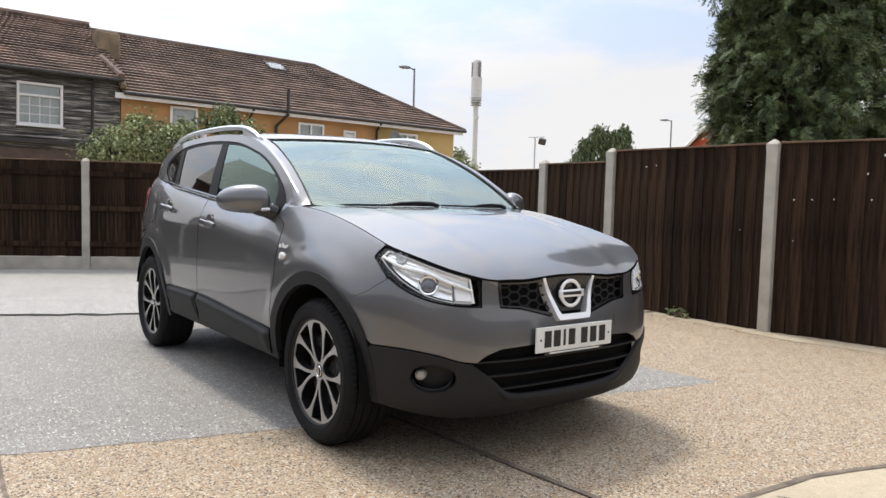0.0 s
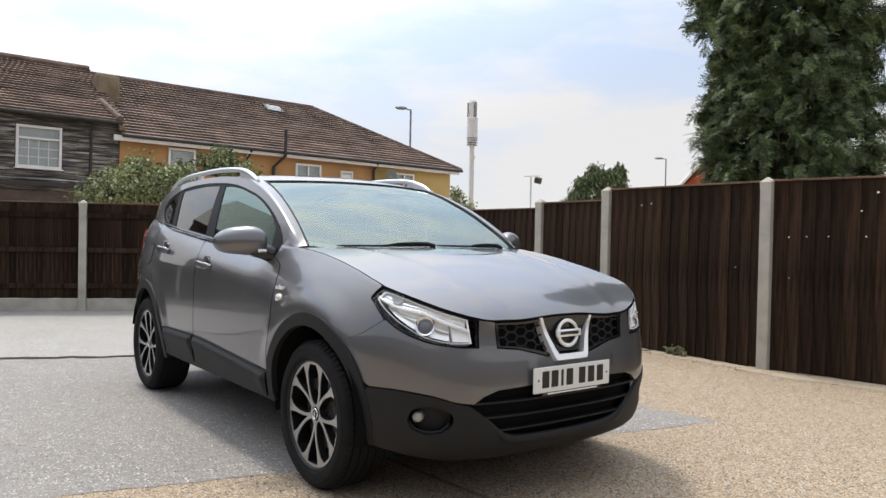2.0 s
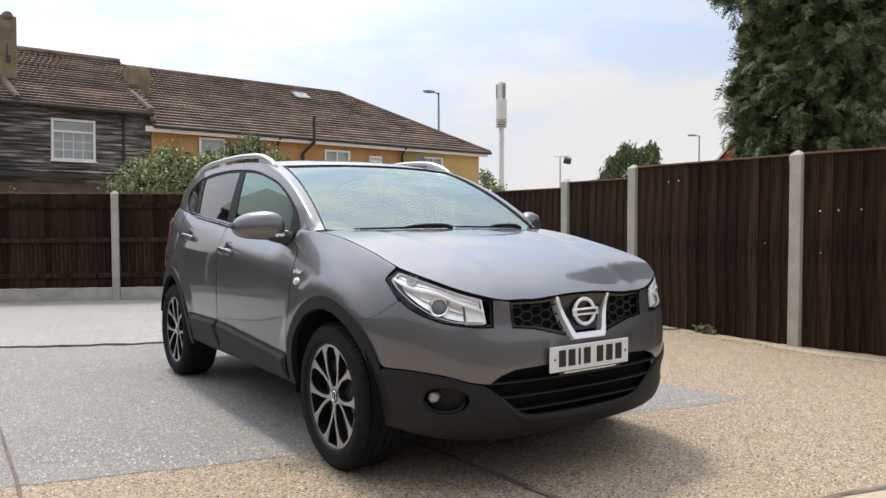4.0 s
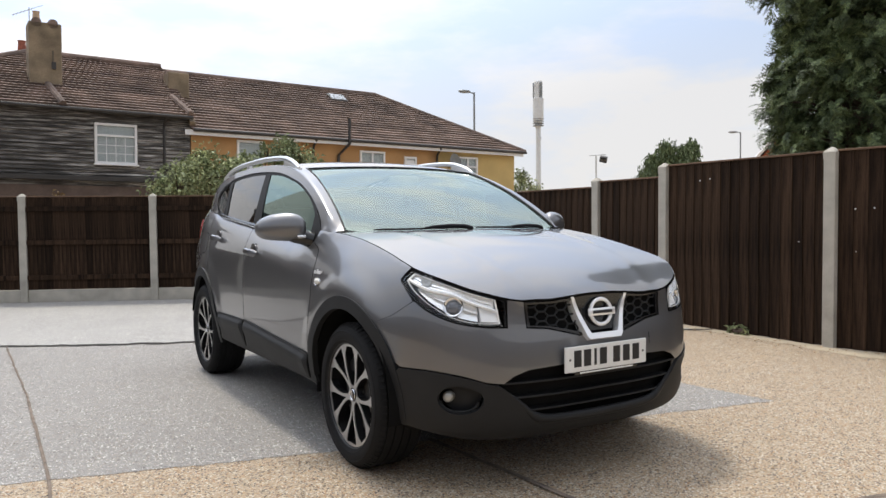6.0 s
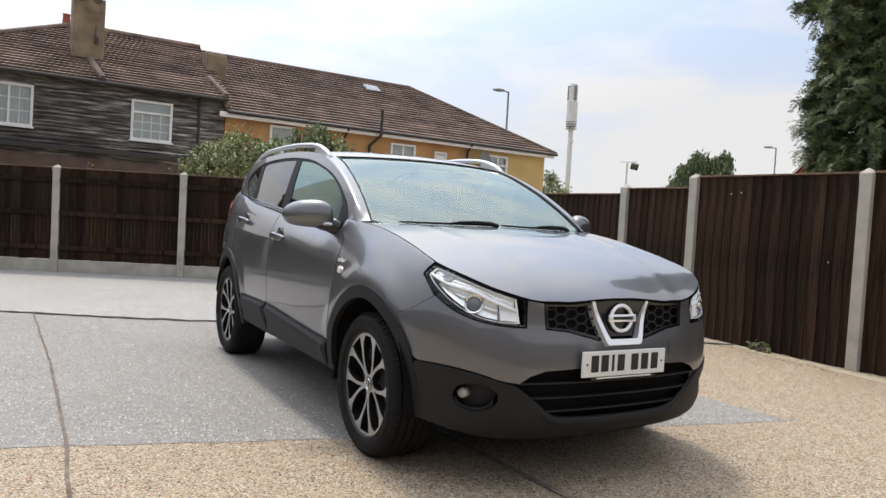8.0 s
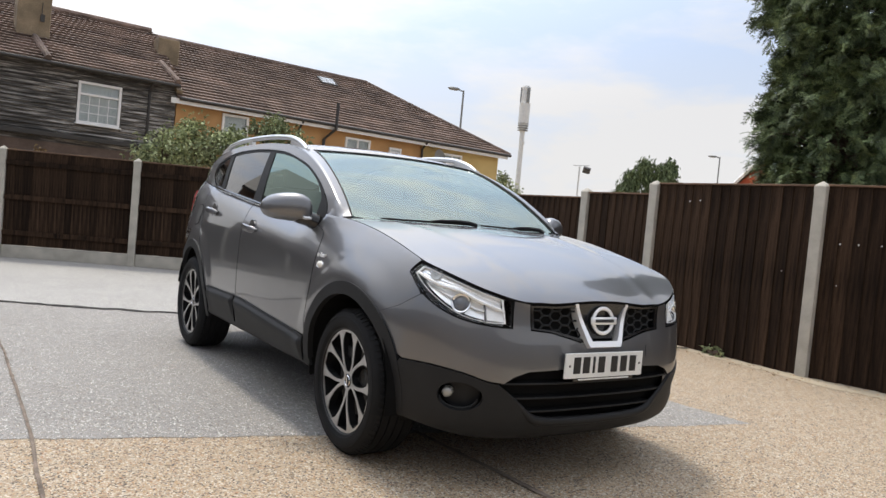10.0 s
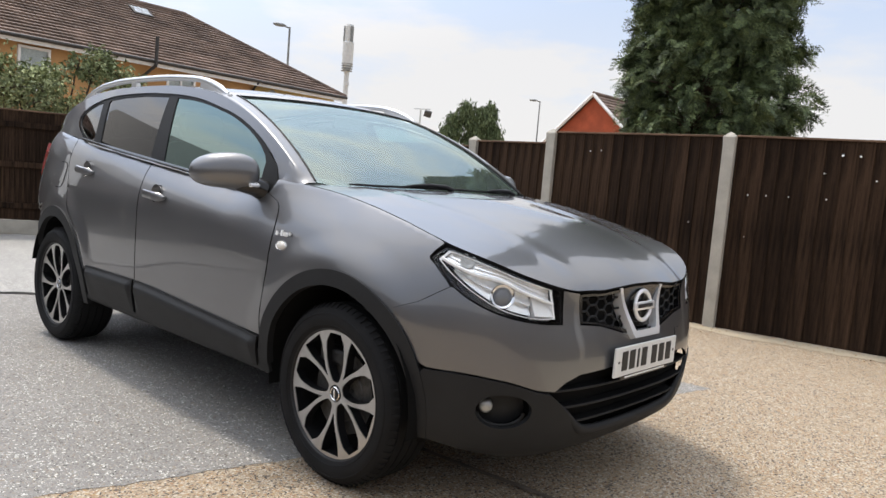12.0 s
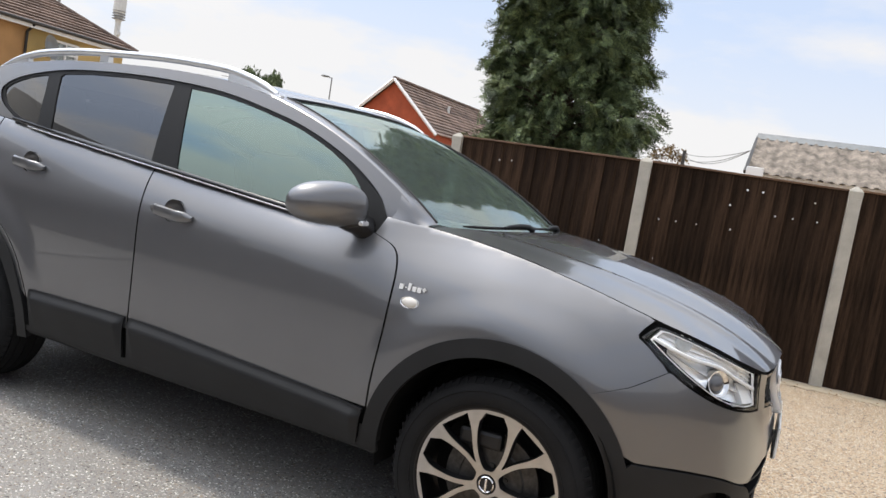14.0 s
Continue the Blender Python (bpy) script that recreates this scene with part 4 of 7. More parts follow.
# ---- plants ----
def leaves(name, spots, template, material, parent, label=""):
    """One crown: a copy of the leaf template at every spot (place, matrix 3x3), in one mesh."""
    tv, tf = np.array(template[0], float), np.array(template[1], int)
    vs = np.concatenate([(tv @ np.array(r).T) + np.array(p) for p, r in spots])
    n = len(tv)
    fs = np.concatenate([tf + i * n for i in range(len(spots))])
    me = bpy.data.meshes.new(name)
    me.from_pydata(vs.tolist(), [], fs.tolist())
    me.materials.append(material)
    return put(name, me, parent, label)


def spray(pairs, length, leaf, seed):
    """A flat drooping frond: a bowed stem, side twigs on both sides, and short scale leaves along the twigs."""
    r = random.Random(seed)
    stem = lambda q: Vector((length * q, 0.05 * length * math.sin(5 * q), 0.15 * length * q - 0.45 * length * q * q))
    v, f = [], []

    def blade(o, d, w):
        n = len(v)
        v.extend([o - w, o + w, o + d])
        f.append((n, n + 1, n + 2))
    for i in range(pairs):
        q = 0.10 + 0.88 * i / (pairs - 1)
        o = stem(q)
        for g in (-1, 1):
            a = g * r.uniform(0.55, 0.95)
            l = leaf * (1.2 - 0.75 * q) * r.uniform(0.8, 1.2)
            d = Vector((math.cos(a), math.sin(a), -0.30 * r.random()))
            side = Vector((-d.y, d.x, 0))
            for k in range(2):
                p = o + d * l * (0.15 + 0.36 * k)
                for h in (-1, 1):
                    m = (d * 0.75 + side * h * 0.65 + Vector((0, 0, r.uniform(-0.3, 0.1)))) * l * (0.56 - 0.10 * k)
                    blade(p, m, d * l * 0.13)
            blade(o + d * l * 0.6, d * l * 0.5, side * l * 0.10)
    return [tuple(p) for p in v], f


def turned(yaw, pitch, roll, scale):
    return (Euler((roll, pitch, yaw)).to_matrix() * scale)


def conifer():
    r = random.Random(11)
    t = thing("conifer", "tall dark green cypress with drooping sprays behind the fence", "tree", pose(8.74, 1.67, -0.13))
    H = 9.6
    bm = bmesh.new()
    tube(bm, [(0, 0, 0), (0.05, 0.03, 2), (-0.04, 0.05, 5), (0, 0, H - 0.3)], [0.24, 0.2, 0.13, 0.02], 10)
    part("trunk", bm, M["bark"], t)
    bm = bmesh.new()
    spots = []
    radius = spline([(0.6, 0.85), (1.6, 1.12), (3.0, 1.27), (5.0, 1.26), (7.0, 1.05), (8.6, 0.55), (9.6, 0.05)])
    for k in range(380):
        z = 0.7 + (H - 0.9) * ((k + r.random()) / 380) ** 0.92
        az = k * 2.399 + r.uniform(-0.4, 0.4)
        lump = 0.88 + 0.34 * noise.noise((math.cos(az) * 1.6, math.sin(az) * 1.6, z * 0.9)) + 0.20 * noise.noise((math.cos(az) * 4.1, math.sin(az) * 4.1, z * 2.6)) + r.uniform(-0.05, 0.08)
        reach = max(0.1, radius(z) * lump)
        rise = r.uniform(0.05, 0.4)
        tip = Vector((math.cos(az) * reach, math.sin(az) * reach, z + rise * reach - 0.18 * reach**2))
        root = Vector((0, 0, z - 0.25))
        mid = root.lerp(tip, 0.55) + Vector((0, 0, 0.12))
        tube(bm, [root, mid, tip], [0.030, 0.018, 0.006], 5, False)
        for j in range(72):
            q = 1 - abs(r.gauss(0, 0.26))
            if q < 0.22:
                continue
            p = root.lerp(mid, q / 0.55) if q < 0.55 else mid.lerp(tip, (q - 0.55) / 0.45)
            sp = 0.15 * reach * (1.2 - 0.6 * q)
            off = Vector((r.gauss(0, sp), r.gauss(0, sp), r.gauss(-0.10, 0.12)))
            off *= min(1.0, 0.24 / max(off.length, 1e-6))
            p = p + off
            yaw = az + r.gauss(0, 0.8)
            spots.append((p, turned(yaw, r.uniform(-0.2, 1.2), r.gauss(0, 0.7), r.uniform(0.65, 1.3))))
    tagged(part("branchwork", bm, M["bark"], t), kind="stuff")
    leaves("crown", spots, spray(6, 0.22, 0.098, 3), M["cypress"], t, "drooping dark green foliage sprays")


conifer()


def leafy(name, label, x, y, clumps, leaf, spread, material, n, seed, trunk=1.0, droop=0.0, stems=6, z=0.0):
    """A broadleaf bush or tree: stems to each clump of the crown, leaves scattered through the clumps."""
    r = random.Random(seed)
    t = thing(name, label, "tree" if trunk > 1.2 else "bush", pose(x, y, z))
    bm = bmesh.new()
    spots = []
    for cx, cy, cz, rad in clumps:
        tube(bm, [(0.08 * cx, 0.08 * cy, 0), (0.3 * cx, 0.3 * cy, trunk * 0.6), (cx, cy, cz)], [0.05, 0.035, 0.008], 6, False)
        for k in range(stems):
            d = Vector((r.gauss(0, 1), r.gauss(0, 1), r.gauss(0.3, 0.8))).normalized() * rad
            tube(bm, [(cx, cy, cz - rad * 0.3), Vector((cx, cy, cz)) + d * 0.9], [0.012, 0.004], 4, False)
        for k in range(int(n * rad / sum(c[3] for c in clumps))):
            d = Vector((r.gauss(0, 1), r.gauss(0, 1), r.gauss(0, 1))).normalized() * rad * spread * r.random() ** 0.4
            d *= 0.75 + 0.5 * noise.noise(Vector((cx, cy, cz)) + d.normalized() * 1.7)
            if droop:
                d.z -= droop * r.random() * (d.x**2 + d.y**2) ** 0.5 / rad
            spots.append((Vector((cx, cy, cz)) + d, turned(r.uniform(0, 6.3), r.uniform(-0.6, 1.2) + (1.1 if droop else 0), r.gauss(0, 0.7), r.uniform(0.6, 1.3))))
    tagged(part("branchwork", bm, M["bark"], t), kind="stuff")
    leaves("crown", spots, leaf, material, t)
    return t


def leaf_shape(l, w):
    return [(0, 0, 0), (l * 0.45, w, 0.012), (l, 0, -0.15 * l), (l * 0.45, -w, 0.012)], [(0, 1, 2), (0, 2, 3)]


rb = random.Random(5)
BUSH = [(rb.uniform(-1.15, 1.15), rb.uniform(-0.5, 0.5), 0, 0) for _ in range(22)]
BUSH = [(x * 1.1, y, 1.5 + 0.85 * rb.random() * (1 - 0.2 * abs(x)), rb.uniform(0.28, 0.48)) for x, y, _, _ in BUSH]
BUSH += [(0.85, 0.1, 2.75, 0.2), (0.75, 0.0, 2.5, 0.25), (0.05, 0.1, 2.35, 0.22), (-1.3, 0.2, 1.9, 0.3), (-0.4, 0.0, 2.25, 0.25), (1.25, 0.0, 2.45, 0.28), (1.05, 0.2, 2.62, 0.22), (0.45, -0.1, 2.55, 0.2), (1.5, 0.1, 2.1, 0.3), (-0.75, 0.0, 2.45, 0.2)]
leafy("bush", "loose green leafy bush growing above the far fence", 1.89, 9.35, BUSH, leaf_shape(0.085, 0.024), 1.42, M["bush"], 13000, 21, z=-0.13)
leafy("bush", "dry brownish shrub tops above the fence", -1.4, 9.35, [(-0.25, 0, 1.62, 0.14), (0.2, 0.1, 1.66, 0.16), (0.45, 0, 1.58, 0.1)], leaf_shape(0.07, 0.018), 1.2, M["dry"], 260, 8, z=-0.12)
leafy("willow_tree", "rounded green weeping tree far behind the fence", 80.4, 67.6,
      [(0.7, -0.6, 10.4, 2.2), (-0.9, 0.8, 11.2, 1.8), (1.7, -1.4, 11.6, 1.5), (-2.7, 2.2, 8.0, 1.9), (2.2, -1.7, 8.6, 2.0), (0.1, 0, 8.4, 2.5), (-3.9, 3.2, 6.6, 1.5), (0.2, 0.2, 6.2, 2.4), (-2.2, 1.8, 9.8, 1.6)], leaf_shape(0.7, 0.09), 1.12, M["willow"], 11000, 9, 5.0, droop=1.9, z=-0.6)
leafy("tree", "small light green tree beside the phone mast", 22.38, 27.22, [(0, 0, 3.6, 0.55), (0.5, -0.3, 3.2, 0.5), (-0.5, 0.3, 3.3, 0.5), (0.3, -0.2, 2.7, 0.7), (-0.1, 0.1, 4.0, 0.4)], leaf_shape(0.16, 0.05), 1.2, M["bush"], 1500, 10, 2.0, z=-0.53)
leafy("tree", "thin brownish tree top beyond the fence", 39.96, 4.9, [(0, 0, 4.75, 0.5), (0.2, 0.7, 4.45, 0.5), (0.1, -0.6, 4.45, 0.5)], leaf_shape(0.22, 0.05), 1.2, M["dry"], 420, 12, 2.0)

# telegraph pole and its wires
tp = thing("telegraph_pole", "thin dark telegraph pole", "pole", pose(37.96, 3.82, -0.44))
bm = bmesh.new()
tube(bm, [(0, 0, 0), (0, 0, 5.15)], [0.13, 0.09], 8)
part("pole", bm, M["pipe"], tp)
for zz, dz in ((5.0, 0.2), (4.9, 0.45), (4.75, 0.3)):
    bm = bmesh.new()
    tube(bm, [Vector((37.96, 3.82, zz - 0.44)).lerp(Vector((24.8, -0.2, 3.89)), q) - Vector((0, 0, dz * 4 * q * (1 - q))) for q in [i / 12 for i in range(13)]], 0.012, 5)
    w = part("overhead_wire", bm, M["pipe"], None)
    tagged(w, "sagging overhead wire from pole to outbuilding", "wire", "overhead wires")
bm = bmesh.new()
tube(bm, [Vector((37.96, 3.82, 4.46)).lerp(Vector((40.9, 22.3, 4.6)), q) - Vector((0, 0, 0.9 * 4 * q * (1 - q))) for q in [i / 12 for i in range(13)]], 0.012, 5)
tagged(part("overhead_wire", bm, M["pipe"], None), "long overhead wire running along the gardens", "wire", "overhead wires")
# weeds at the fence foot
leafy("weed", "small green weed at the foot of the fence", 4.05, 0.22, [(0, 0, 0.05, 0.06), (0, 0.09, 0.04, 0.05), (-0.02, -0.1, 0.03, 0.04)], leaf_shape(0.05, 0.012), 1.2, M["bush"], 90, 14, 0.05, stems=2)

# loose pebbles along the foot of the fence
rp = random.Random(31)
bm = bmesh.new()
for k in range(170):
    y = rp.uniform(-4.2, 2.0)
    r = bmesh.ops.create_icosphere(bm, subdivisions=1, radius=1, matrix=Matrix.LocRotScale((4.02 + (0.16 * (-0.7 - y) if y < -0.7 else 0.047 * (y + 0.7)) - abs(rp.gauss(0, 0.16)), y, 0.006), Matrix.Rotation(rp.uniform(0, 6), 3, "Z"), (rp.uniform(0.005, 0.013), rp.uniform(0.005, 0.011), rp.uniform(0.004, 0.008))))
tagged(part("pebbles", bm, M["pot2"], None), "loose buff pebbles along the fence foot", "pebbles", kind="stuff")

# ---- car: surfaces ----
# The car stands along y, its nose towards -y, half width 0.89, wheelbase 2.63.
PLAN = [(0, -2.134), (0.15, -2.132), (0.30, -2.124), (0.44, -2.104), (0.56, -2.069), (0.66, -2.015), (0.745, -1.925), (0.80, -1.83), (0.84, -1.72), (0.868, -1.58), (0.884, -1.40),
        (0.890, -1.20), (0.892, -0.9), (0.892, -0.4), (0.892, 0.4), (0.888, 1.0), (0.874, 1.35), (0.848, 1.62), (0.81, 1.83), (0.76, 1.98), (0.64, 2.08), (0.40, 2.145), (0.2, 2.162), (0, 2.167)]
_len = [0.0]
for a, b in zip(PLAN, PLAN[1:]):
    _len.append(_len[-1] + math.hypot(b[0] - a[0], b[1] - a[1]))
_plan = spline([(s, *p) for s, p in zip(_len, PLAN)])
S_TABLE = np.linspace(0, _len[-1], 900)
P_TABLE = np.array([_plan(s) for s in S_TABLE])
for _ in range(14):
    P_TABLE[1:-1] = 0.25 * P_TABLE[:-2] + 0.5 * P_TABLE[1:-1] + 0.25 * P_TABLE[2:]
T_TABLE = np.gradient(P_TABLE, S_TABLE, axis=0)
T_TABLE /= np.linalg.norm(T_TABLE, axis=1)[:, None]
S_END = float(S_TABLE[-1])


def plan(s):
    """Place and outward normal of the plan line at s metres from the nose."""
    g = 1.0 if s >= 0 else -1.0
    q = abs(s)
    x, y = np.interp(q, S_TABLE, P_TABLE[:, 0]), np.interp(q, S_TABLE, P_TABLE[:, 1])
    tx, ty = np.interp(q, S_TABLE, T_TABLE[:, 0]), np.interp(q, S_TABLE, T_TABLE[:, 1])
    return g * x, y, g * ty, -tx


def s_of_y(y):
    i = np.searchsorted(P_TABLE[:, 1], y)
    return float(S_TABLE[min(i, len(S_TABLE) - 1)])


HOOD_MID = spline([(-2.16, 0.778), (-2.11, 0.822), (-2.05, 0.862), (-1.95, 0.912), (-1.85, 0.950), (-1.7, 0.996), (-1.55, 1.030), (-1.2, 1.082), (-0.95, 1.104), (-0.7, 1.12)])
HOOD_FALL = spline([(-2.16, 0.04), (-1.9, 0.04), (-1.6, 0.06), (-1.2, 0.035), (-0.8, 0.02)])


def hood_z(x, y):
    ax = abs(x)
    crease = 0.0045 * math.exp(-((ax - (0.50 - 0.13 * (-1.0 - y))) / 0.05) ** 2) * min(1, max(0, (-0.9 - y) * 3))
    q = min(1.0, ax / 0.5)
    return HOOD_MID(y - 0.06 * q * q * (3 - 2 * q)) - HOOD_FALL(y) * ax**2.5 + crease


BELT = lambda y: 1.093 + 0.090 * y
ROLL = spline([(0, 0.025), (0.36, 0.037), (0.50, 0.042), (0.62, 0.050), (0.75, 0.058), (0.95, 0.072), (1.1, 0.105), (1.25, 0.130), (1.4, 0.143), (1.6, 0.147), (1.75, 0.142), (1.9, 0.125), (1.97, 0.116), (2.15, 0.108), (2.3, 0.107), (4.0, 0.107), (4.6, 0.13), (5.4, 0.14)])
SIDE_IN = spline([(0.18, 0.13), (0.22, 0.085), (0.27, 0.040), (0.33, 0.024), (0.42, 0.012), (0.50, 0.004), (0.57, 0.001), (0.66, 0.001), (0.78, 0.005), (0.87, 0.011), (0.92, 0.017), (0.96, 0.025), (1.00, 0.035), (1.05, 0.047), (1.3, 0.09)])
NOSE_IN = spline([(0.18, 0.20), (0.215, 0.115), (0.26, 0.055), (0.33, 0.022), (0.43, 0.005), (0.50, 0.0), (0.56, 0.004), (0.62, 0.013), (0.70, 0.032), (0.80, 0.060), (0.95, 0.11)])
TAIL_IN = spline([(0.18, 0.16), (0.25, 0.07), (0.35, 0.02), (0.5, 0.0), (0.7, 0.02), (0.9, 0.06), (1.2, 0.13)])
SPAN = spline([(0, 0.13), (0.4, 0.14), (0.75, 0.26), (1.0, 0.31), (1.5, 0.25), (1.8, 0.30), (1.95, 0.33), (2.1, 0.26), (2.35, 0.18), (5.5, 0.17)])
BEND = spline([(0, 2.6), (0.8, 2.3), (1.08, 1.75), (1.85, 1.75), (2.25, 2.6), (5.5, 2.6)])
ARCHES = (s_of_y(-1.315), s_of_y(1.315))


def wall_top(s):
    q = abs(s)
    x, y, nx, ny = plan(q)
    r = ROLL(q)
    zf = hood_z(x - nx * r, y - ny * r)
    zb = BELT(y) - 0.004
    w = min(1.0, max(0.0, (q - 1.94) / 0.36))
    w = w * w * (3 - 2 * w)
    return zf * (1 - w) + zb * w


_tt = np.array([wall_top(s) for s in S_TABLE])


def wall(s, z, push=0.0):
    """The body side at s metres from the nose and height z."""
    q = abs(s)
    x, y, nx, ny = plan(s)
    wn = min(1, max(0, (1.0 - q) / 0.6))
    wn = wn * wn * (3 - 2 * wn)
    wt = min(1, max(0, (q - (S_END - 1.0)) / 0.6))
    wt = wt * wt * (3 - 2 * wt)
    d = SIDE_IN(z) * (1 - wn - wt) + NOSE_IN(z) * wn + TAIL_IN(z) * wt
    top = float(np.interp(q, S_TABLE, _tt))
    span = SPAN(q)
    h = min(1.0, max(0.0, (top - z) / span))
    inner = SIDE_IN(top) * (1 - wn - wt) + NOSE_IN(top) * wn + TAIL_IN(top) * wt
    d += (ROLL(q) - inner) * (1 - h) ** BEND(q)
    if z > top:
        d = ROLL(q) + 1.6 * (z - top)
    for c in ARCHES:
        r = math.hypot(q - c, z - 0.345)
        k = min(1.0, max(0.0, (r - 0.475) / 0.12))
        e = min(1.0, max(0.0, (q - 1.04) / 0.24))
        d -= 0.014 * (1 - k * k * (3 - 2 * k)) * min(1, max(0, (z - 0.3) * 4)) * e * e * (3 - 2 * e)
    e = min(1.0, max(0.0, (q - ARCHES[1] - 0.30) / 0.22))
    d += 0.13 * e * e * (3 - 2 * e) * min(1.0, max(0.0, (0.78 - z) / 0.35))
    d -= push
    return Vector((x - nx * d, y - ny * d, z))


ROOF = spline([(-1.06, 1.00), (-0.97, 1.065), (-0.75, 1.211), (-0.5, 1.339), (-0.25, 1.430), (-0.05, 1.480), (0.2, 1.513), (0.5, 1.524), (0.9, 1.514), (1.3, 1.477), (1.6, 1.418), (1.85, 1.33), (2.0, 1.18)])
CROWN = spline([(-1.06, 0.05), (-0.9, 0.045), (-0.75, 0.034), (-0.5, 0.036), (-0.25, 0.055), (-0.1, 0.050), (0.1, 0.040), (0.6, 0.036), (1.5, 0.035), (2.0, 0.03)])


def cabin(y, z, push=0.0):
    """The side of the cabin above the belt line."""
    s = y - (-1.0) + s_of_y(-1.0)
    x, _, _, _ = plan(min(s, S_END - 0.8))
    taper = 0.05 * max(0, y - 1.0) + 0.03 * max(0, -0.55 - y)
    h = z - BELT(y)
    return Vector((x - 0.094 - taper - 0.25 * h - 0.20 * h * abs(h) + push, y, z))


def canopy_z(x, y):
    """Windscreen and roof, seen from above."""
    e = cabin(y, ROOF(y)).x
    return ROOF(y) + CROWN(y) * (1 - min(1.3, (abs(x) / e)) ** 2)


# ---- car: panels ----
from mathutils.geometry import delaunay_2d_cdt


def inside(p, poly):
    c = False
    n = len(poly)
    for i in range(n):
        a, b = poly[i], poly[i - 1]
        if (a[1] > p[1]) != (b[1] > p[1]) and p[0] < (b[0] - a[0]) * (p[1] - a[1]) / (b[1] - a[1]) + a[0]:
            c = not c
    return c


def densify(poly, step):
    out = []
    for i in range(len(poly)):
        a, b = poly[i - 1], poly[i]
        k = max(1, int(math.hypot(b[0] - a[0], b[1] - a[1]) / step))
        out += [(a[0] + (b[0] - a[0]) * j / k, a[1] + (b[1] - a[1]) * j / k) for j in range(k)]
    return out


def curve(pts, n=8):
    """A smooth line through pts, as a list of points (Catmull-Rom)."""
    p = [Vector(q) for q in pts]
    p = [p[0] * 2 - p[1]] + p + [p[-1] * 2 - p[-2]]
    out = []
    for i in range(1, len(p) - 2):
        for j in range(n):
            t = j / n
            a, b, c, d = p[i - 1:i + 3]
            out.append(tuple(0.5 * (2 * b + (c - a) * t + (2 * a - 5 * b + 4 * c - d) * t * t + (3 * b - a - 3 * c + d) * t**3)))
    return out + [tuple(p[-2])]


def arc(c, r, a0, a1, n=24, z=0.345):
    return [(c + r * math.cos(radians(a0 + (a1 - a0) * i / n)), z + r * math.sin(radians(a0 + (a1 - a0) * i / n))) for i in range(n + 1)]


def skin(name, surf, outline, material, parent, holes=(), step=0.03, thick=0.014, push=0.0, label="", mirror=0, outward=None):
    """A panel on the surface surf(a, b): the outline filled with a fine net, its rim rounded and turned inwards.
    mirror: 1 gives the twin on the car's other side instead."""
    outline = densify(outline, step)
    holes = [densify(h, step) for h in holes]
    loops = [outline, *holes]
    pts, edges = [], []
    for lp in loops:
        n0 = len(pts)
        pts += lp
        edges += [(n0 + i, n0 + (i + 1) % len(lp)) for i in range(len(lp))]
    rim = len(pts)
    a0, a1 = min(p[0] for p in outline), max(p[0] for p in outline)
    b0, b1 = min(p[1] for p in outline), max(p[1] for p in outline)
    segs = np.array([(*lp[i - 1], *lp[i]) for lp in loops for i in range(len(lp))])
    na, nb = int((a1 - a0) / step) + 1, int((b1 - b0) / step) + 1
    for i in range(na + 1):
        for j in range(nb + 1):
            p = (a0 + (i + 0.5 * (j % 2)) * step, b0 + j * step)
            if not inside(p, outline) or any(inside(p, h) for h in holes):
                continue
            d = segs[:, 2:] - segs[:, :2]
            q = np.clip(((p - segs[:, :2]) * d).sum(1) / np.maximum((d * d).sum(1), 1e-12), 0, 1)
            if np.min(np.hypot(*(segs[:, :2] + d * q[:, None] - p).T)) > step * 0.45:
                pts.append(p)
    v2, _, tris, _, _, _ = delaunay_2d_cdt([Vector(p) for p in pts], edges, [], 0, 1e-6)
    tris = [t for t in tris if inside(c := tuple(sum((v2[i] for i in t), Vector((0, 0))) / 3), outline) and not any(inside(c, h) for h in holes)]
    tris = [t for t in tris if abs((v2[t[1]] - v2[t[0]]).cross(v2[t[2]] - v2[t[0]])) > 4e-7]
    h = 0.004

    def place(p):
        o = surf(p[0], p[1])
        n = (surf(p[0] + h, p[1]) - surf(p[0] - h, p[1])).cross(surf(p[0], p[1] + h) - surf(p[0], p[1] - h))
        return o, n.normalized()
    got = [place(p) for p in v2]
    out = 1.0
    mid = sum((g[0] for g in got), Vector()) / len(got)
    ref = sum((g[1] for g in got), Vector())
    if ref.dot(outward if outward else mid - Vector((0, mid.y * 0.75, 0.55))) < 0:
        out = -1.0
    co = [o + n * out * push for o, n in got]
    nr = [n * out for o, n in got]
    faces = []
    for t in tris:
        fn = (co[t[1]] - co[t[0]]).cross(co[t[2]] - co[t[0]])
        faces.append(tuple(t) if fn.dot(nr[t[0]]) > 0 else tuple(t[::-1]))
    count = {}
    for f in faces:
        for i in range(3):
            count[(f[i], f[(i + 1) % 3])] = 1
    border = [e for e in count if (e[1], e[0]) not in count]
    verts, normals = list(co), list(nr)
    if thick:
        low = {}
        for a, b in border:
            for i in (a, b):
                if i not in low:
                    low[i] = len(verts)
                    verts.append(co[i] - nr[i] * thick)
                    normals.append(nr[i])
        faces += [(b, a, low[a], low[b]) for a, b in border]
    flip = -1.0 if mirror else 1.0
    if mirror:
        verts = [Vector((-v.x, v.y, v.z)) for v in verts]
        normals = [Vector((-n.x, n.y, n.z)) for n in normals]
        faces = [f[::-1] for f in faces]
    me = bpy.data.meshes.new(name)
    me.from_pydata([tuple(v) for v in verts], [], faces)
    me.materials.append(material)
    # painted panels: rim faces take the dark gap colour as shut-line shade
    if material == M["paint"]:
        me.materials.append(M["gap"])
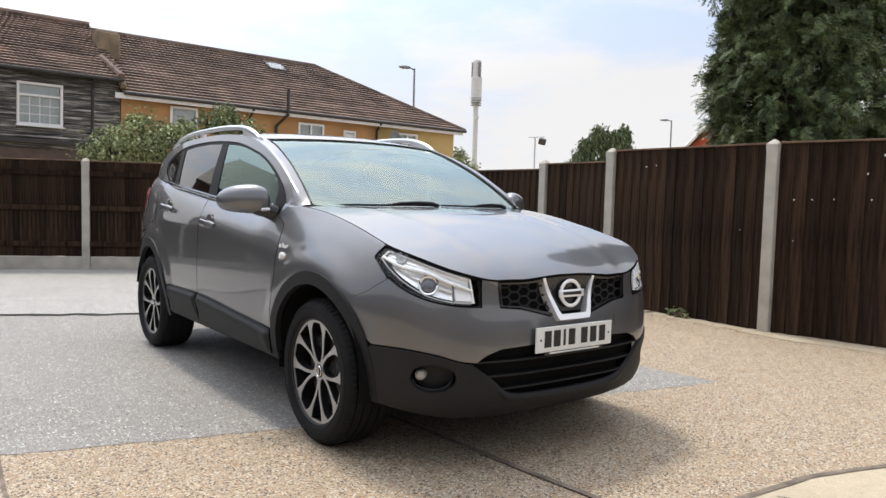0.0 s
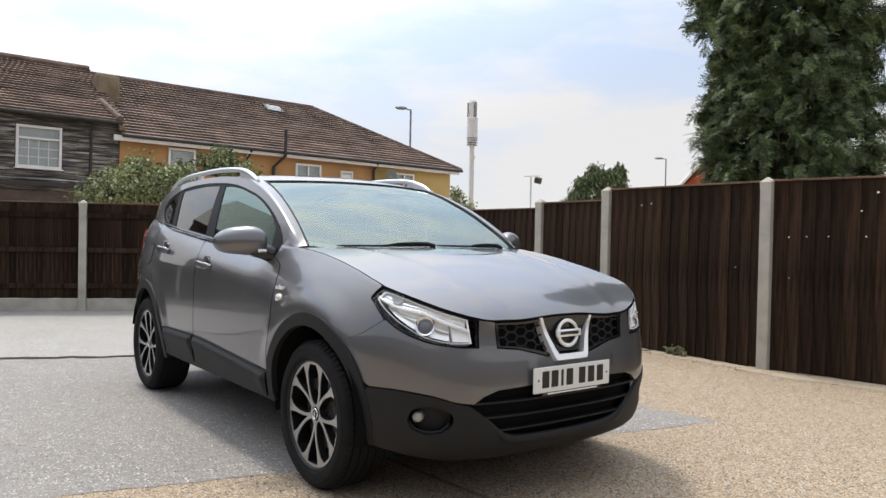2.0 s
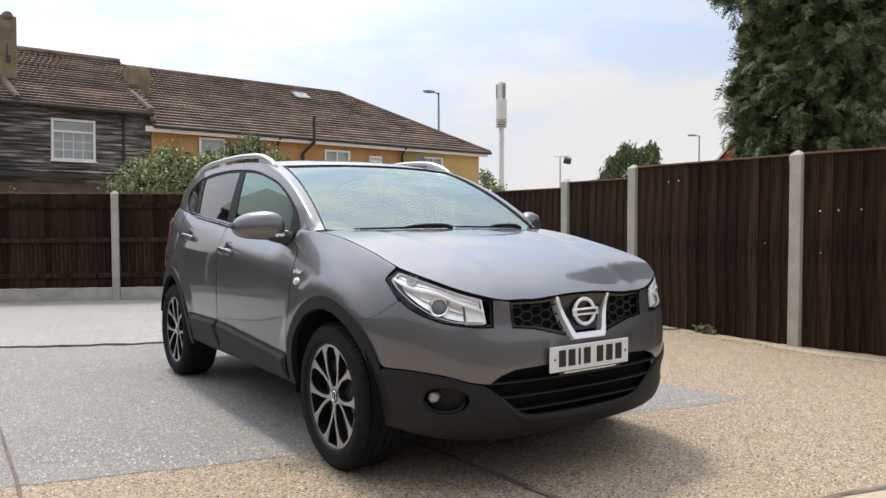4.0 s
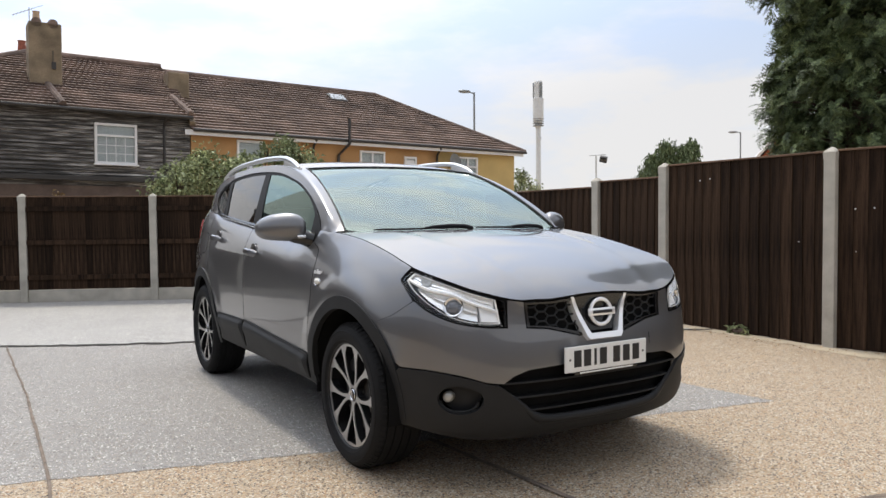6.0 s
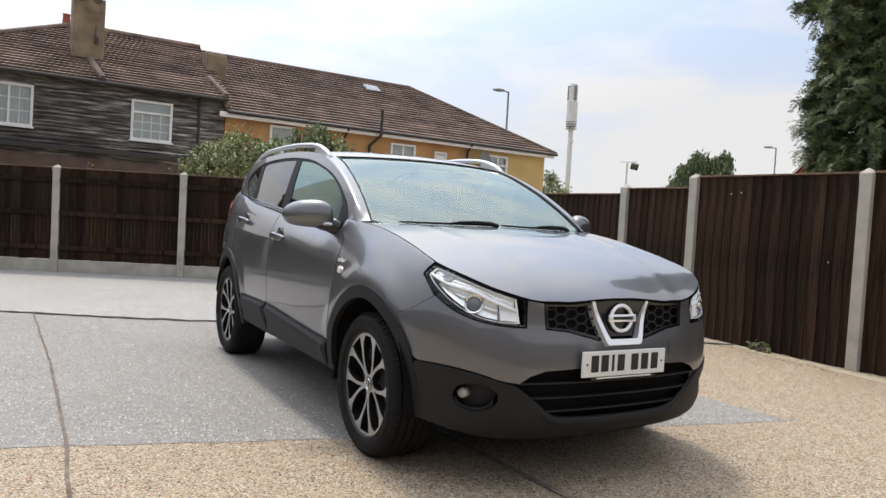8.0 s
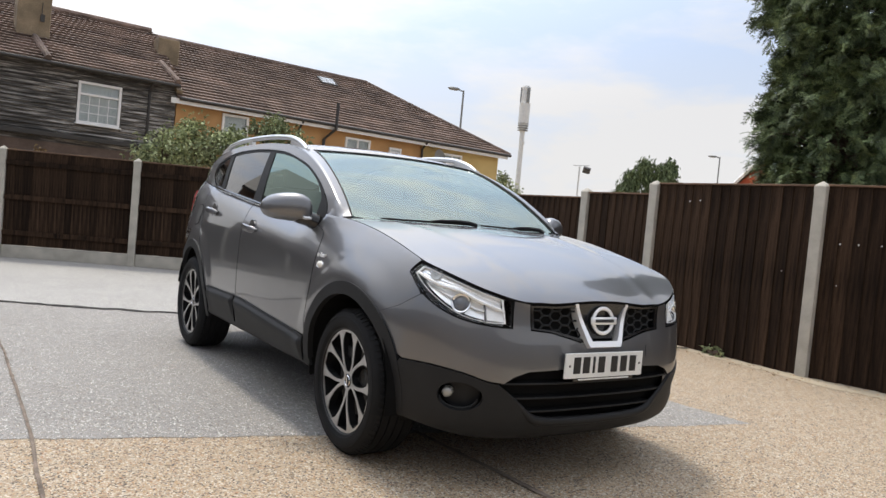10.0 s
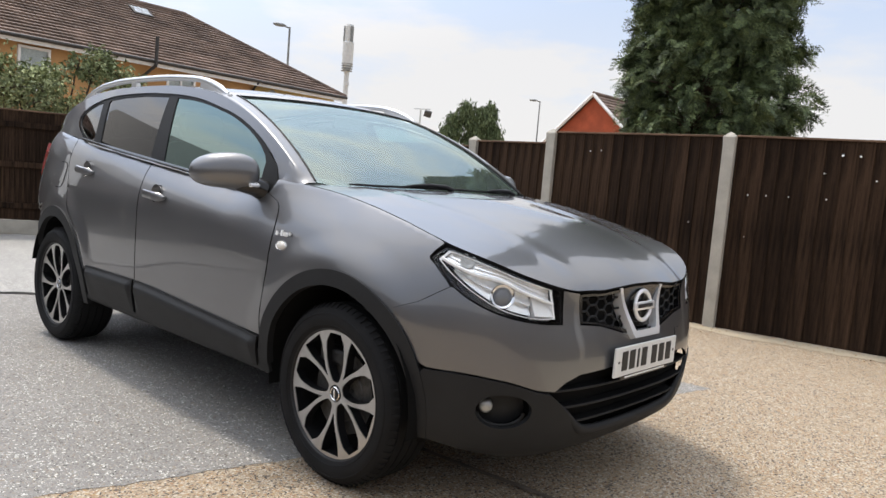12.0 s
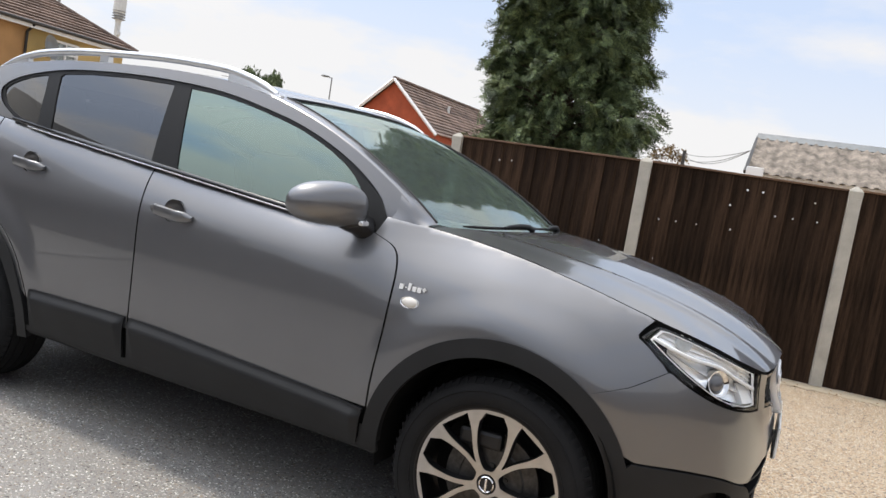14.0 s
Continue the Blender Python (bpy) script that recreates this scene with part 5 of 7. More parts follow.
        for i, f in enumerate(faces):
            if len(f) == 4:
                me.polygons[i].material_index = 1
    loops_n = []
    for f in faces:
        if len(f) == 3:
            loops_n += [tuple(normals[i]) for i in f]
        else:
            fn = (verts[f[1]] - verts[f[0]]).cross(verts[f[2]] - verts[f[0]]).normalized()
            loops_n += [tuple(fn)] * 4
    me.shade_smooth()
    me.normals_split_custom_set(loops_n)
    return put(name, me, parent, label)


def both(name, surf, outline, material, parent, label="", **k):
    return [skin(name, surf, outline, material, parent, label=label, mirror=i, **k) for i in (1, 0)]


LIFT = 0.015
car = thing("car", "metallic grey crossover car with black lower cladding, parked", "car", pose(0, 0, LIFT))
top = lambda x, y: Vector((x, y, hood_z(x, y)))
roof = lambda x, y: Vector((x, y, canopy_z(x, y)))
SY = lambda y: s_of_y(y)
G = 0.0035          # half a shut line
F, R = ARCHES       # wheel centres along s
WT = lambda s: float(np.interp(abs(s), S_TABLE, _tt))

# floor and wheel housings
bm = boxbm(0, 0.05, 0.375, 1.36, 3.7, 0.15, 0.03)
part("floor_pan", bm, M["gap"], car)
# wheel housings
for sx in (-1, 1):
    for yw in (-1.315, 1.315):
        bm = bmesh.new()
        lathe(bm, [(0.405, 0.0), (0.405, -0.30), (0.0, -0.30)], 32, Matrix.Translation((sx * 0.872, yw, 0.345)) @ pose(0, 0, 0, 0, 90 * sx, 0))
        for f in list(bm.faces):
            if f.calc_center_median().z < (0.30 if yw < 0 else 0.44):
                bm.faces.remove(f)
        part("wheel_housing", bm, M["gap"], car)

# lines of the panels, as (s, z)
door_f = curve([(SY(-0.865), 0.465), (SY(-0.880), 0.66), (SY(-0.888), 0.85), (SY(-0.874), 0.95), (SY(-0.835), 1.005), (SY(-0.752), BELT(-0.752) + 0.012)], 6)
door_m = curve([(SY(0.255), 0.465), (SY(0.262), 0.7), (SY(0.285), 0.95), (SY(0.315), WT(SY(0.315)))], 6)
door_r = [(SY(0.83), 0.465)] + arc(R, 0.475, 165, 118, 8) + curve([(R - 0.17, 0.82), (R - 0.10, 0.95), (R - 0.03, 1.07), (R - 0.01, WT(R - 0.01))], 5)


def off(line, d):
    return [(a + d, b) for a, b in line]


def along_top(s0, s1, n=20, dz=0.0):
    return [(s0 + (s1 - s0) * i / n, WT(s0 + (s1 - s0) * i / n) + dz) for i in range(n + 1)]


LAMP_TIP = (1.045, 0.893)
lamp_low = curve([(0.522, 0.703), (0.62, 0.708), (0.75, 0.728), (0.87, 0.772), (0.97, 0.832), LAMP_TIP], 6)
lamp_top = [(s, WT(s) - 0.010) for s in np.linspace(0.97, 0.555, 18)]
lamp = lamp_low + [(1.02, 0.915), (0.995, WT(0.995) - 0.014)] + lamp_top + [(0.527, WT(0.527) - 0.014), (0.521, 0.762)]
fog = [(0.735 + 0.105 * math.cos(a) * (1.0 if math.cos(a) < 0 else 0.85), 0.405 + 0.060 * math.sin(a)) for a in [k * math.tau / 28 for k in range(28)]]
# inner shell: dark sheet that puts shade behind the shut lines
outline = [(0.635, 0.21), (F - 0.46, 0.25)] + arc(F, 0.40, 200, -4, 30) + [(F + 0.46, 0.335), (R - 0.46, 0.335)] + arc(R, 0.40, 184, -8, 30) + [(R + 0.46, 0.30), (S_END, 0.30)]
outline += [(s, WT(s) - 0.004) for s in np.linspace(S_END, 0.44, 80)] + [(0.44, 0.62), (0.60, 0.60)]
HANDLES = ((0.115, 0.962), (0.985, 1.035))
disc = lambda y, z, r: [(SY(y) + r * 1.15 * math.cos(a), z + r * math.sin(a)) for a in [k * math.tau / 24 for k in range(24)]]
both("inner_shell", wall, outline, M["gap"], car, thick=0.0, push=-0.014, step=0.05, holes=[lamp, fog] + [disc(y, z + 0.004, 0.05) for y, z in HANDLES])
# dark block added behind the nose so that nothing shows through
part("radiator", boxbm(0, -1.90, 0.52, 1.16, 0.10, 0.50, 0.01), M["gap"], car)
# front wing: from the door to the lamp, over the arch
lamp_in = [(a, b - 0.005) for a, b in lamp_low if 0.957 < a < 1.03]
wing = off(door_f, -G)[::-1] + arc(F, 0.443, 16, 127, 26) + [(1.06, 0.7435), (0.952, 0.8065)] + lamp_in + [(1.052, 0.886), (1.056, 0.897), (1.040, 0.918), (1.010, WT(1.010) - 0.004)] + along_top(1.03, SY(-0.775), 34, -0.0012)
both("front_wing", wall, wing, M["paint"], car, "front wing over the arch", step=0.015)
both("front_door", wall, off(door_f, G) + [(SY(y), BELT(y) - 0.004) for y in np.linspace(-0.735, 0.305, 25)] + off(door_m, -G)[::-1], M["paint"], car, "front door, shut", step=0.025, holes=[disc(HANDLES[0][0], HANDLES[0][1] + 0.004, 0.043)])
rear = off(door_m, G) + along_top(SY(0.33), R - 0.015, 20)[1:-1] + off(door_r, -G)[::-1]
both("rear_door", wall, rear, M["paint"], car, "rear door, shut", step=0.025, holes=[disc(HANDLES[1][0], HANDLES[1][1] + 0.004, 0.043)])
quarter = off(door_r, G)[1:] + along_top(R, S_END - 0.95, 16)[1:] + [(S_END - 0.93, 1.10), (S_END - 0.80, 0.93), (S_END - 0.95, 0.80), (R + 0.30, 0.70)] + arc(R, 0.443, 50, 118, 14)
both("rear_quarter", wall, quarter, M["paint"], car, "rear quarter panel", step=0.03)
rear_bumper = [(S_END, 0.45), (S_END, 0.78), (S_END - 0.78, 0.90), (S_END - 0.94, 0.79), (R + 0.31, 0.69)] + arc(R, 0.443, 48, 15, 8) + [(R + 0.5, 0.45)]
both("rear_bumper", wall, rear_bumper, M["paint"], car, step=0.04)
both("rear_cladding", wall, [(S_END, 0.31), (S_END, 0.445), (R + 0.49, 0.445), (R + 0.445, 0.44)] + arc(R, 0.452, 10, -2, 6) + [(R + 0.5, 0.32)], M["clad"], car, step=0.04, push=0.004)
both("tailgate", wall, [(S_END, 0.79), (S_END, WT(S_END)), (S_END - 0.70, WT(S_END - 0.7)), (S_END - 0.72, 0.95), (S_END - 0.70, 0.85)], M["paint"], car, step=0.04)
both("tail_lamp", wall, [(S_END - 0.72, 0.96), (S_END - 0.80, 0.94), (S_END - 0.93, 1.11), (S_END - 0.90, 1.165), (S_END - 0.72, 1.15)], M["red"], car, "red tail lamp", step=0.03, push=0.012)

# dark sheet added as shade behind the joint of wing and bumper
both("joint_lining", wall, [(0.93, 0.835), (1.09, 0.755), (1.09, 0.700), (0.93, 0.775)], M["gap"], car, step=0.03, thick=0.0, push=-0.007)

# front bumper skin, both halves in one
half = [(0.0, 0.628), (0.095, 0.630), (0.19, 0.653), (0.31, 0.681), (0.425, 0.692), (0.433, WT(0.433) - 0.006), (0.512, WT(0.512) - 0.006), (0.515, 0.697)]
half += [(a, b - 0.006) for a, b in lamp_low[1:] if a < 0.945] + [(0.9508, 0.8046), (1.0590, 0.7416), (F - 0.443 * math.cos(radians(53)) , 0.345 + 0.443 * math.sin(radians(53)))]
half += arc(F, 0.443, 128, 153, 8) + curve([(F - 0.44, 0.528), (0.86, 0.527), (0.72, 0.508), (0.62, 0.480), (0.545, 0.470)], 5) + [(0.50, 0.500), (0.43, 0.522), (0.25, 0.530), (0, 0.532)]
bumper = half + [(-a, b) for a, b in half[::-1] if a > 0]
skin("front_bumper", wall, bumper, M["paint"], car, step=0.016, label="grey upper bumper skin")
low = curve([(F - 0.435, 0.522), (0.86, 0.521), (0.72, 0.502), (0.62, 0.474), (0.555, 0.455), (0.47, 0.385), (0.40, 0.325), (0.33, 0.298)], 5) + [(0.2, 0.290), (0, 0.287)]
under = [(0, 0.205), (0.4, 0.212), (0.7, 0.232), (0.90, 0.262), (F - 0.40, 0.27)]
foot = arc(F, 0.448, 159, 189, 10)
full = low + [(-a, b) for a, b in low[::-1][1:] + foot + under[::-1][1:]] + under[1:-1] + foot[::-1]
fogs = [fog, [(-a, b) for a, b in fog]]
skin("lower_bumper", wall, full, M["clad"], car, holes=fogs, step=0.024, push=0.007, thick=0.02, label="black plastic lower bumper with a chin lip")
# lip along the chin
for g in (1, -1):
    bm = bmesh.new()
    tube(bm, [wall(g * a, b, -0.006) for a, b in curve([(0.575, 0.468), (0.47, 0.385), (0.40, 0.325), (0.33, 0.300), (0.2, 0.292), (0.0, 0.289)], 5)], [0.003 + 0.018 * min(1.0, i / 11) for i in range(26)], 10)
    part("grille_lip", bm, M["clad"], car, smooth=60)

# fog lamps in their bowls
for g in (1, -1):
    b = lambda s, z: wall(s, z, -0.055)
    bowl = skin("fog_bowl", b, [(g * (abs(a) * 1.0), z) for a, z in fogs[0]], M["clad"], car, step=0.03, thick=0.0)
    bm = bmesh.new()
    c = wall(g * 0.790, 0.412)
    nrm = (wall(g * 0.790, 0.412, 0.01) - c).normalized()
    lathe(bm, [(0, -0.016), (0.013, -0.018), (0.021, -0.023), (0.024, -0.032), (0.024, -0.055)], 20, Matrix.Translation(c + nrm * 0.000) @ Vector((0, 0, 1)).rotation_difference(nrm).to_matrix().to_4x4())
    part("fog_lamp", bm, M["foglass"], bowl, "round clear fog lamp", smooth=50)
    bm = bmesh.new()
    tube(bm, [wall(g * (0.735 - 0.085 * math.cos(radians(q))), 0.395 - 0.045 * math.sin(radians(q)), -0.016) for q in range(0, 181, 15)], 0.006, 6)
    part("rim", bm, M["clad"], bowl)

# arch and sill cladding
both("arch_cladding", wall, arc(F, 0.452, 3, 189, 44) + arc(F, 0.392, 190.5, 1, 44), M["clad"], car, "black wheel arch trim", step=0.03, push=0.009, thick=0.03)
both("arch_cladding", wall, arc(R, 0.452, 24, 188, 36) + arc(R, 0.392, 190, 20, 36), M["clad"], car, "black wheel arch trim", step=0.03, push=0.009, thick=0.03)
STRIP_TOP = spline([(-0.87, 0.452), (-0.3, 0.486), (0.25, 0.512), (0.85, 0.505)])


def strip(y0, y1):
    """The body side with a stepped strip along its foot between y0 and y1."""
    def f(s, z):
        up = min(1.0, max(0.0, (STRIP_TOP(s - SY(0.0)) - z) / 0.036))
        end = min(1.0, max(0.0, min(s - SY(y0), SY(y1) - s) / 0.04))
        tuck = min(1.0, max(0.0, (STRIP_TOP(s - SY(0.0)) - 0.055 - z) / 0.12))
        return wall(s, z, 0.008 + 0.022 * up * up * (3 - 2 * up) * end * (1 - tuck) - 0.004 * tuck)
    return f


for y0, y1 in ((-0.862, 0.256), (0.263, 0.84)):
    foot = [(SY(y), STRIP_TOP(y) + 0.001) for y in np.linspace(y0 + 0.004, y1 - 0.01, 16)] + [(SY(y1), 0.335), (SY(y0) + 0.02, 0.325)]
    both("door_cladding", strip(y0, y1), foot, M["clad"], car, "black stepped strip along the door foot", step=0.009)
for g in (1, -1):     # the sill rolls under to the floor
    bm = bmesh.new()
    rows = []
    for y in np.linspace(-0.90, 0.90, 25):
        o = wall(SY(y), 0.34)
        rows.append([bm.verts.new((g * (o.x + dx), y, z)) for dx, z in ((0.004, 0.342), (0.000, 0.318), (-0.022, 0.300), (-0.07, 0.293), (-0.21, 0.300))])
    for a, b in zip(rows, rows[1:]):
        for k in range(4):
            bm.faces.new((a[k], a[k + 1], b[k + 1], b[k]) if g < 0 else (b[k], b[k + 1], a[k + 1], a[k]))
    part("sill", bm, M["clad"], car, smooth=60)
both("sill_front", wall, [(F + 0.40, 0.365), (F + 0.452, 0.40), (SY(-0.849), 0.40), (SY(-0.845), 0.325), (F + 0.42, 0.305), (F + 0.392, 0.315)], M["clad"], car, step=0.03, push=0.003)
# bonnet
s_back = SY(-0.90)
ring = []
for s in np.linspace(0.0, s_back, 60):
    x, y, nx, ny = plan(s)
    r = ROLL(s) + 0.0045
    ring.append((x - nx * r, y - ny * r))
xb, yb = ring[-1]
back = [(xb * q, yb - 0.16 * (1 - q * q)) for q in [1 - i / 10 for i in range(1, 10)]]
hood = [(0, ring[0][1])] + ring[1:] + back + [(0, yb - 0.16)] + [(-a, b) for a, b in back[::-1]] + [(-a, b) for a, b in ring[1:][::-1]]
skin("bonnet", top, hood, M["paint"], car, step=0.03, thick=0.016, label="long bonnet with two soft creases")
# cowl between bonnet and windscreen
cowl = [(0.70 * q, -1.085 + 0.175 * q * q) for q in [1 - i / 10 for i in range(21)]] + [(0.72 * q, -0.955 + 0.135 * q * q) for q in [-1 + i / 10 for i in range(21)]]
skin("cowl", lambda x, y: Vector((x, y, hood_z(x, y) - 0.012)), cowl, M["clad"], car, step=0.05, thick=0.01)

# cabin side frames, pillars and glass, as (y, z)
rl = [(y, ROOF(y)) for y in np.linspace(-0.95, 1.80, 46)]
win_f = curve([(-0.605, 1.062), (-0.640, 1.10), (-0.635, 1.17), (-0.56, 1.245), (-0.42, 1.325), (-0.25, 1.395), (-0.07, 1.445), (0.12, 1.478), (0.285, 1.490)], 5) + [(0.205, 1.130), (0.190, 1.118)]
win_r = [(0.375, 1.496), (0.62, 1.500), (0.86, 1.488), (1.015, 1.470)] + curve([(1.03, 1.455), (1.005, 1.36), (0.975, 1.25), (0.965, 1.195)], 4) + [(0.345, 1.132)]
win_q = curve([(1.115, 1.455), (1.22, 1.435), (1.33, 1.395), (1.385, 1.350), (1.335, 1.285), (1.20, 1.226), (1.07, 1.206)], 4) + [(1.062, 1.22), (1.09, 1.36)]
dlo = [(-0.70, 1.038)] + curve([(-0.765, 1.070), (-0.725, 1.155), (-0.60, 1.250), (-0.44, 1.335), (-0.26, 1.408), (-0.07, 1.460), (0.12, 1.494), (0.35, 1.512), (0.62, 1.516), (0.9, 1.502), (1.1, 1.475), (1.30, 1.425), (1.405, 1.360), (1.365, 1.285), (1.225, 1.215)], 4) + [(1.05, BELT(1.05) + 0.004), (0.4, BELT(0.4) + 0.002)]
sink = lambda line: [(y, z - 0.036 * min(1.0, max(0.0, (z - BELT(y)) / 0.40)) * min(1.0, max(0.0, (y + 0.75) / 0.6))) for y, z in line]
win_f, win_r, win_q, dlo = (sink(q) for q in (win_f, win_r, win_q, dlo))
frame_line = [(-0.735, BELT(-0.735)), (-0.785, 1.050), (-0.825, 1.090), (-0.835, 1.135)] + [q for q in rl if q[0] > -0.835] + [(1.84, 1.28), (1.80, 1.15), (1.62, 1.20), (1.45, BELT(1.45) + 0.0), (1.0, BELT(1.0)), (0.3, BELT(0.3)), (-0.4, BELT(-0.4))]
both("cabin_frame", cabin, frame_line, M["paint"], car, "pillars and roof edge", holes=[dlo], step=0.03, thick=0.0)
both("window_trim", cabin, dlo, M["clad"], car, "black pillar trims between the windows", holes=[win_f, win_r, win_q], step=0.03, push=-0.006, thick=0.01)
for nm, w, mt, lb in (("front_window", win_f, M["window"], "green-tinted front side window"), ("rear_window", win_r, M["tint"], "dark privacy rear side window"), ("quarter_window", win_q, M["tint"], "dark privacy quarter window")):
    for o in both(nm, cabin, w, mt, car, lb, step=0.025, push=-0.010, thick=0.0):
        o.visible_shadow = False
for g in (-1, 1):
    bm = bmesh.new()
    tube(bm, [(g * (cabin(y, BELT(y) + 0.006).x + 0.004), y, BELT(y) + 0.006) for y in np.linspace(-0.66, 1.22, 30)], 0.010, 6)
    part("belt_moulding", bm, M["gloss"], car, smooth=60)
    bm = bmesh.new()
    tube(bm, [(g * (cabin(y, BELT(y) - 0.004).x + 0.008), y, BELT(y) - 0.006) for y in np.linspace(-0.66, 1.10, 30)], 0.0030, 6)
    part("chrome_line", bm, M["chrome"], car, smooth=60)

# roof, windscreen
edge = [(cabin(y, ROOF(y)).x - 0.004, y) for y in np.linspace(-0.985, 1.80, 52)]
ws_side = [(cabin(y, ROOF(y)).x - 0.060 - 0.02 * (y + 0.9), y) for y in np.linspace(-0.925, -0.14, 15)]
xs, ys = ws_side[-1]
ws_top = [(xs * q, ys - 0.10 * (1 - q * q)) for q in [1 - i / 10 for i in range(1, 10)]]
xb0, yb0 = ws_side[0]
ws_bot = [(xb0 * q, yb0 - 0.125 * (1 - q * q)) for q in [-1 + i / 10 for i in range(1, 20)]]
screen = ws_side + ws_top + [(0, ys - 0.10)] + [(-a, b) for a, b in (ws_side + ws_top)[::-1]] + ws_bot
ws = skin("windscreen", roof, screen, M["screen"], car, step=0.03, push=-0.004, thick=0.0, label="raked green-tinted windscreen reflecting sky")
ws.visible_shadow = False
rim = [(a * 1.0 + (0.006 if a > 0 else -0.006 if a < 0 else 0), b) for a, b in screen]
inner = [(a * 0.965, -0.50 + (b + 0.50) * 0.93) for a, b in screen]
skin("screen_band", roof, rim, M["gloss"], car, holes=[inner], step=0.04, push=-0.008, thick=0.0)
for g in (1, -1):
    # the wing runs up to the foot of the glass, and on as the rounded pillar
    def section(a, a2, y):
        x = np.interp(y, [q[1] for q in ws_side], [q[0] for q in ws_side]) + 0.007
        b = Vector((x, y, max(canopy_z(x, y) + 0.003, a.z + 0.004)))
        gap = (b - a).length
        inward = Vector((-1, 0, (canopy_z(x - 0.03, y) - canopy_z(x + 0.03, y)) / 0.06)).normalized()
        ta, tb = (a - a2).normalized() * gap * 0.8, (b - a) * 0.7 + inward * gap * 0.25
        vs = [k / 8 for k in range(9)]
        return [a * (2 * v**3 - 3 * v * v + 1) + ta * (v**3 - 2 * v * v + v) + b * (3 * v * v - 2 * v**3) + tb * (v**3 - v * v) for v in vs]
    y_p = -0.815
    grids = {"wing_shoulder": [], "a_pillar": []}
    for u in np.linspace(0, 1, 17):
        s = SY(-0.925 + 0.135 * u)
        row = section(wall(s, WT(s) - 0.004), wall(s, WT(s) - 0.024), -0.935 + 0.140 * u)
        k = min(1.0, max(0.0, (u - 0.05) / 0.70))
        k = k * k * (3 - 2 * k)
        y = row[-1].y
        rise = section(cabin(y, ROOF(y) - 0.004), cabin(y, ROOF(y) - 0.024), y)
        for i, p in enumerate(row):
            v = i / 8
            if v < 0.5:
                q = cabin(y, row[0].z + (rise[0].z - row[0].z) * v / 0.5, 0.001)
            else:
                q = rise[int(round((v - 0.5) / 0.5 * 8))]
            row[i] = p.lerp(q, k) if i else p
        grids["wing_shoulder"].append(row)
    for y in np.linspace(y_p, ys + 0.02, 30):
        grids["a_pillar"].append(section(cabin(y, ROOF(y) - 0.004), cabin(y, ROOF(y) - 0.024), y))
    for nm, grid in grids.items():
        bm = bmesh.new()
        rows = [[bm.verts.new((g * p.x, p.y, p.z)) for p in row] for row in grid]
        for r, q in zip(rows, rows[1:]):
            for k in range(8):
                bm.faces.new((r[k], q[k], q[k + 1], r[k + 1]) if g > 0 else (r[k + 1], q[k + 1], q[k], r[k]))
        part(nm, bm, M["paint"], car, smooth=80)
    bm = bmesh.new()
    tube(bm, [(g * (a + 0.003), b, canopy_z(a, b) + 0.001) for a, b in ws_side], 0.0065, 6)
    part("screen_seal", bm, M["clad"], car, smooth=60)
bm = bmesh.new()
line = ws_side[-1:] + ws_top + [(0, ys - 0.10)] + [(-a, b) for a, b in (ws_side[-1:] + ws_top)[::-1]]
tube(bm, [(a, b + 0.003, canopy_z(a, b)) for a, b in line], 0.006, 6)
part("screen_seal", bm, M["clad"], car, smooth=60)
roof_line = [(xs + 0.06, ys + 0.006)] + [e for e in edge if e[1] > ys + 0.02] + [(-a, b) for a, b in edge[::-1] if b > ys + 0.02] + [(-(xs + 0.06), ys + 0.006)] + [(-a, b + 0.008) for a, b in ws_side[-1:] + ws_top] + [(0, ys - 0.092)] + [(a, b + 0.008) for a, b in (ws_side[-1:] + ws_top)[::-1]]
skin("roof_panel", roof, roof_line, M["paint"], car, step=0.045, thick=0.012)
skin("rear_screen", lambda x, z: Vector((x, 1.80 + (1.36 - z) * 0.62 - 0.05 * (x / 0.6) ** 2, z)), [(-0.6, 1.05), (0.6, 1.05), (0.52, 1.36), (-0.52, 1.36)], M["tint"], car, step=0.08, thick=0.01)

# roof rails
for g in (-1, 1):
    pts = []
    for y, lift in zip(np.linspace(-0.12, 1.50, 26), [0.0, 0.016, 0.026, 0.032, 0.035] + [0.036] * 16 + [0.035, 0.030, 0.023, 0.012, 0.0]):
        e = cabin(y, ROOF(y)).x
        pts.append((g * (e - 0.028), y, canopy_z(e - 0.028, y) + 0.006 + lift))
    bm = bmesh.new()
    tube(bm, pts, [0.012] + [0.0165] * 24 + [0.012], 10)
    rail = part("roof_rail", bm, M["satin"], car, "satin silver roof rail", smooth=60)
    for y0, y1 in ((-0.15, 0.13), (0.80, 0.85), (1.32, 1.52)):
        bm = bmesh.new()
        k = 6
        vs = []
        for i in range(k + 1):
            y = y0 + (y1 - y0) * i / k
            e = cabin(y, ROOF(y)).x - 0.028
            zt = np.interp(y, [p[1] for p in pts], [p[2] for p in pts])
            zb = canopy_z(e, y) - 0.004
            vs.append([bm.verts.new((g * e + w, y, z)) for w, z in ((-0.014, zb), (-0.010, zt), (0.010, zt), (0.016, zb))])
        for a, b in zip(vs, vs[1:]):
            for i in range(3):
                bm.faces.new((a[i], b[i], b[i + 1], a[i + 1]))
        for q in (vs[0], vs[-1]):
            bm.faces.new(q)
        bmesh.ops.recalc_face_normals(bm, faces=bm.faces)
        part("rail_foot", bm, M["satin"], rail)

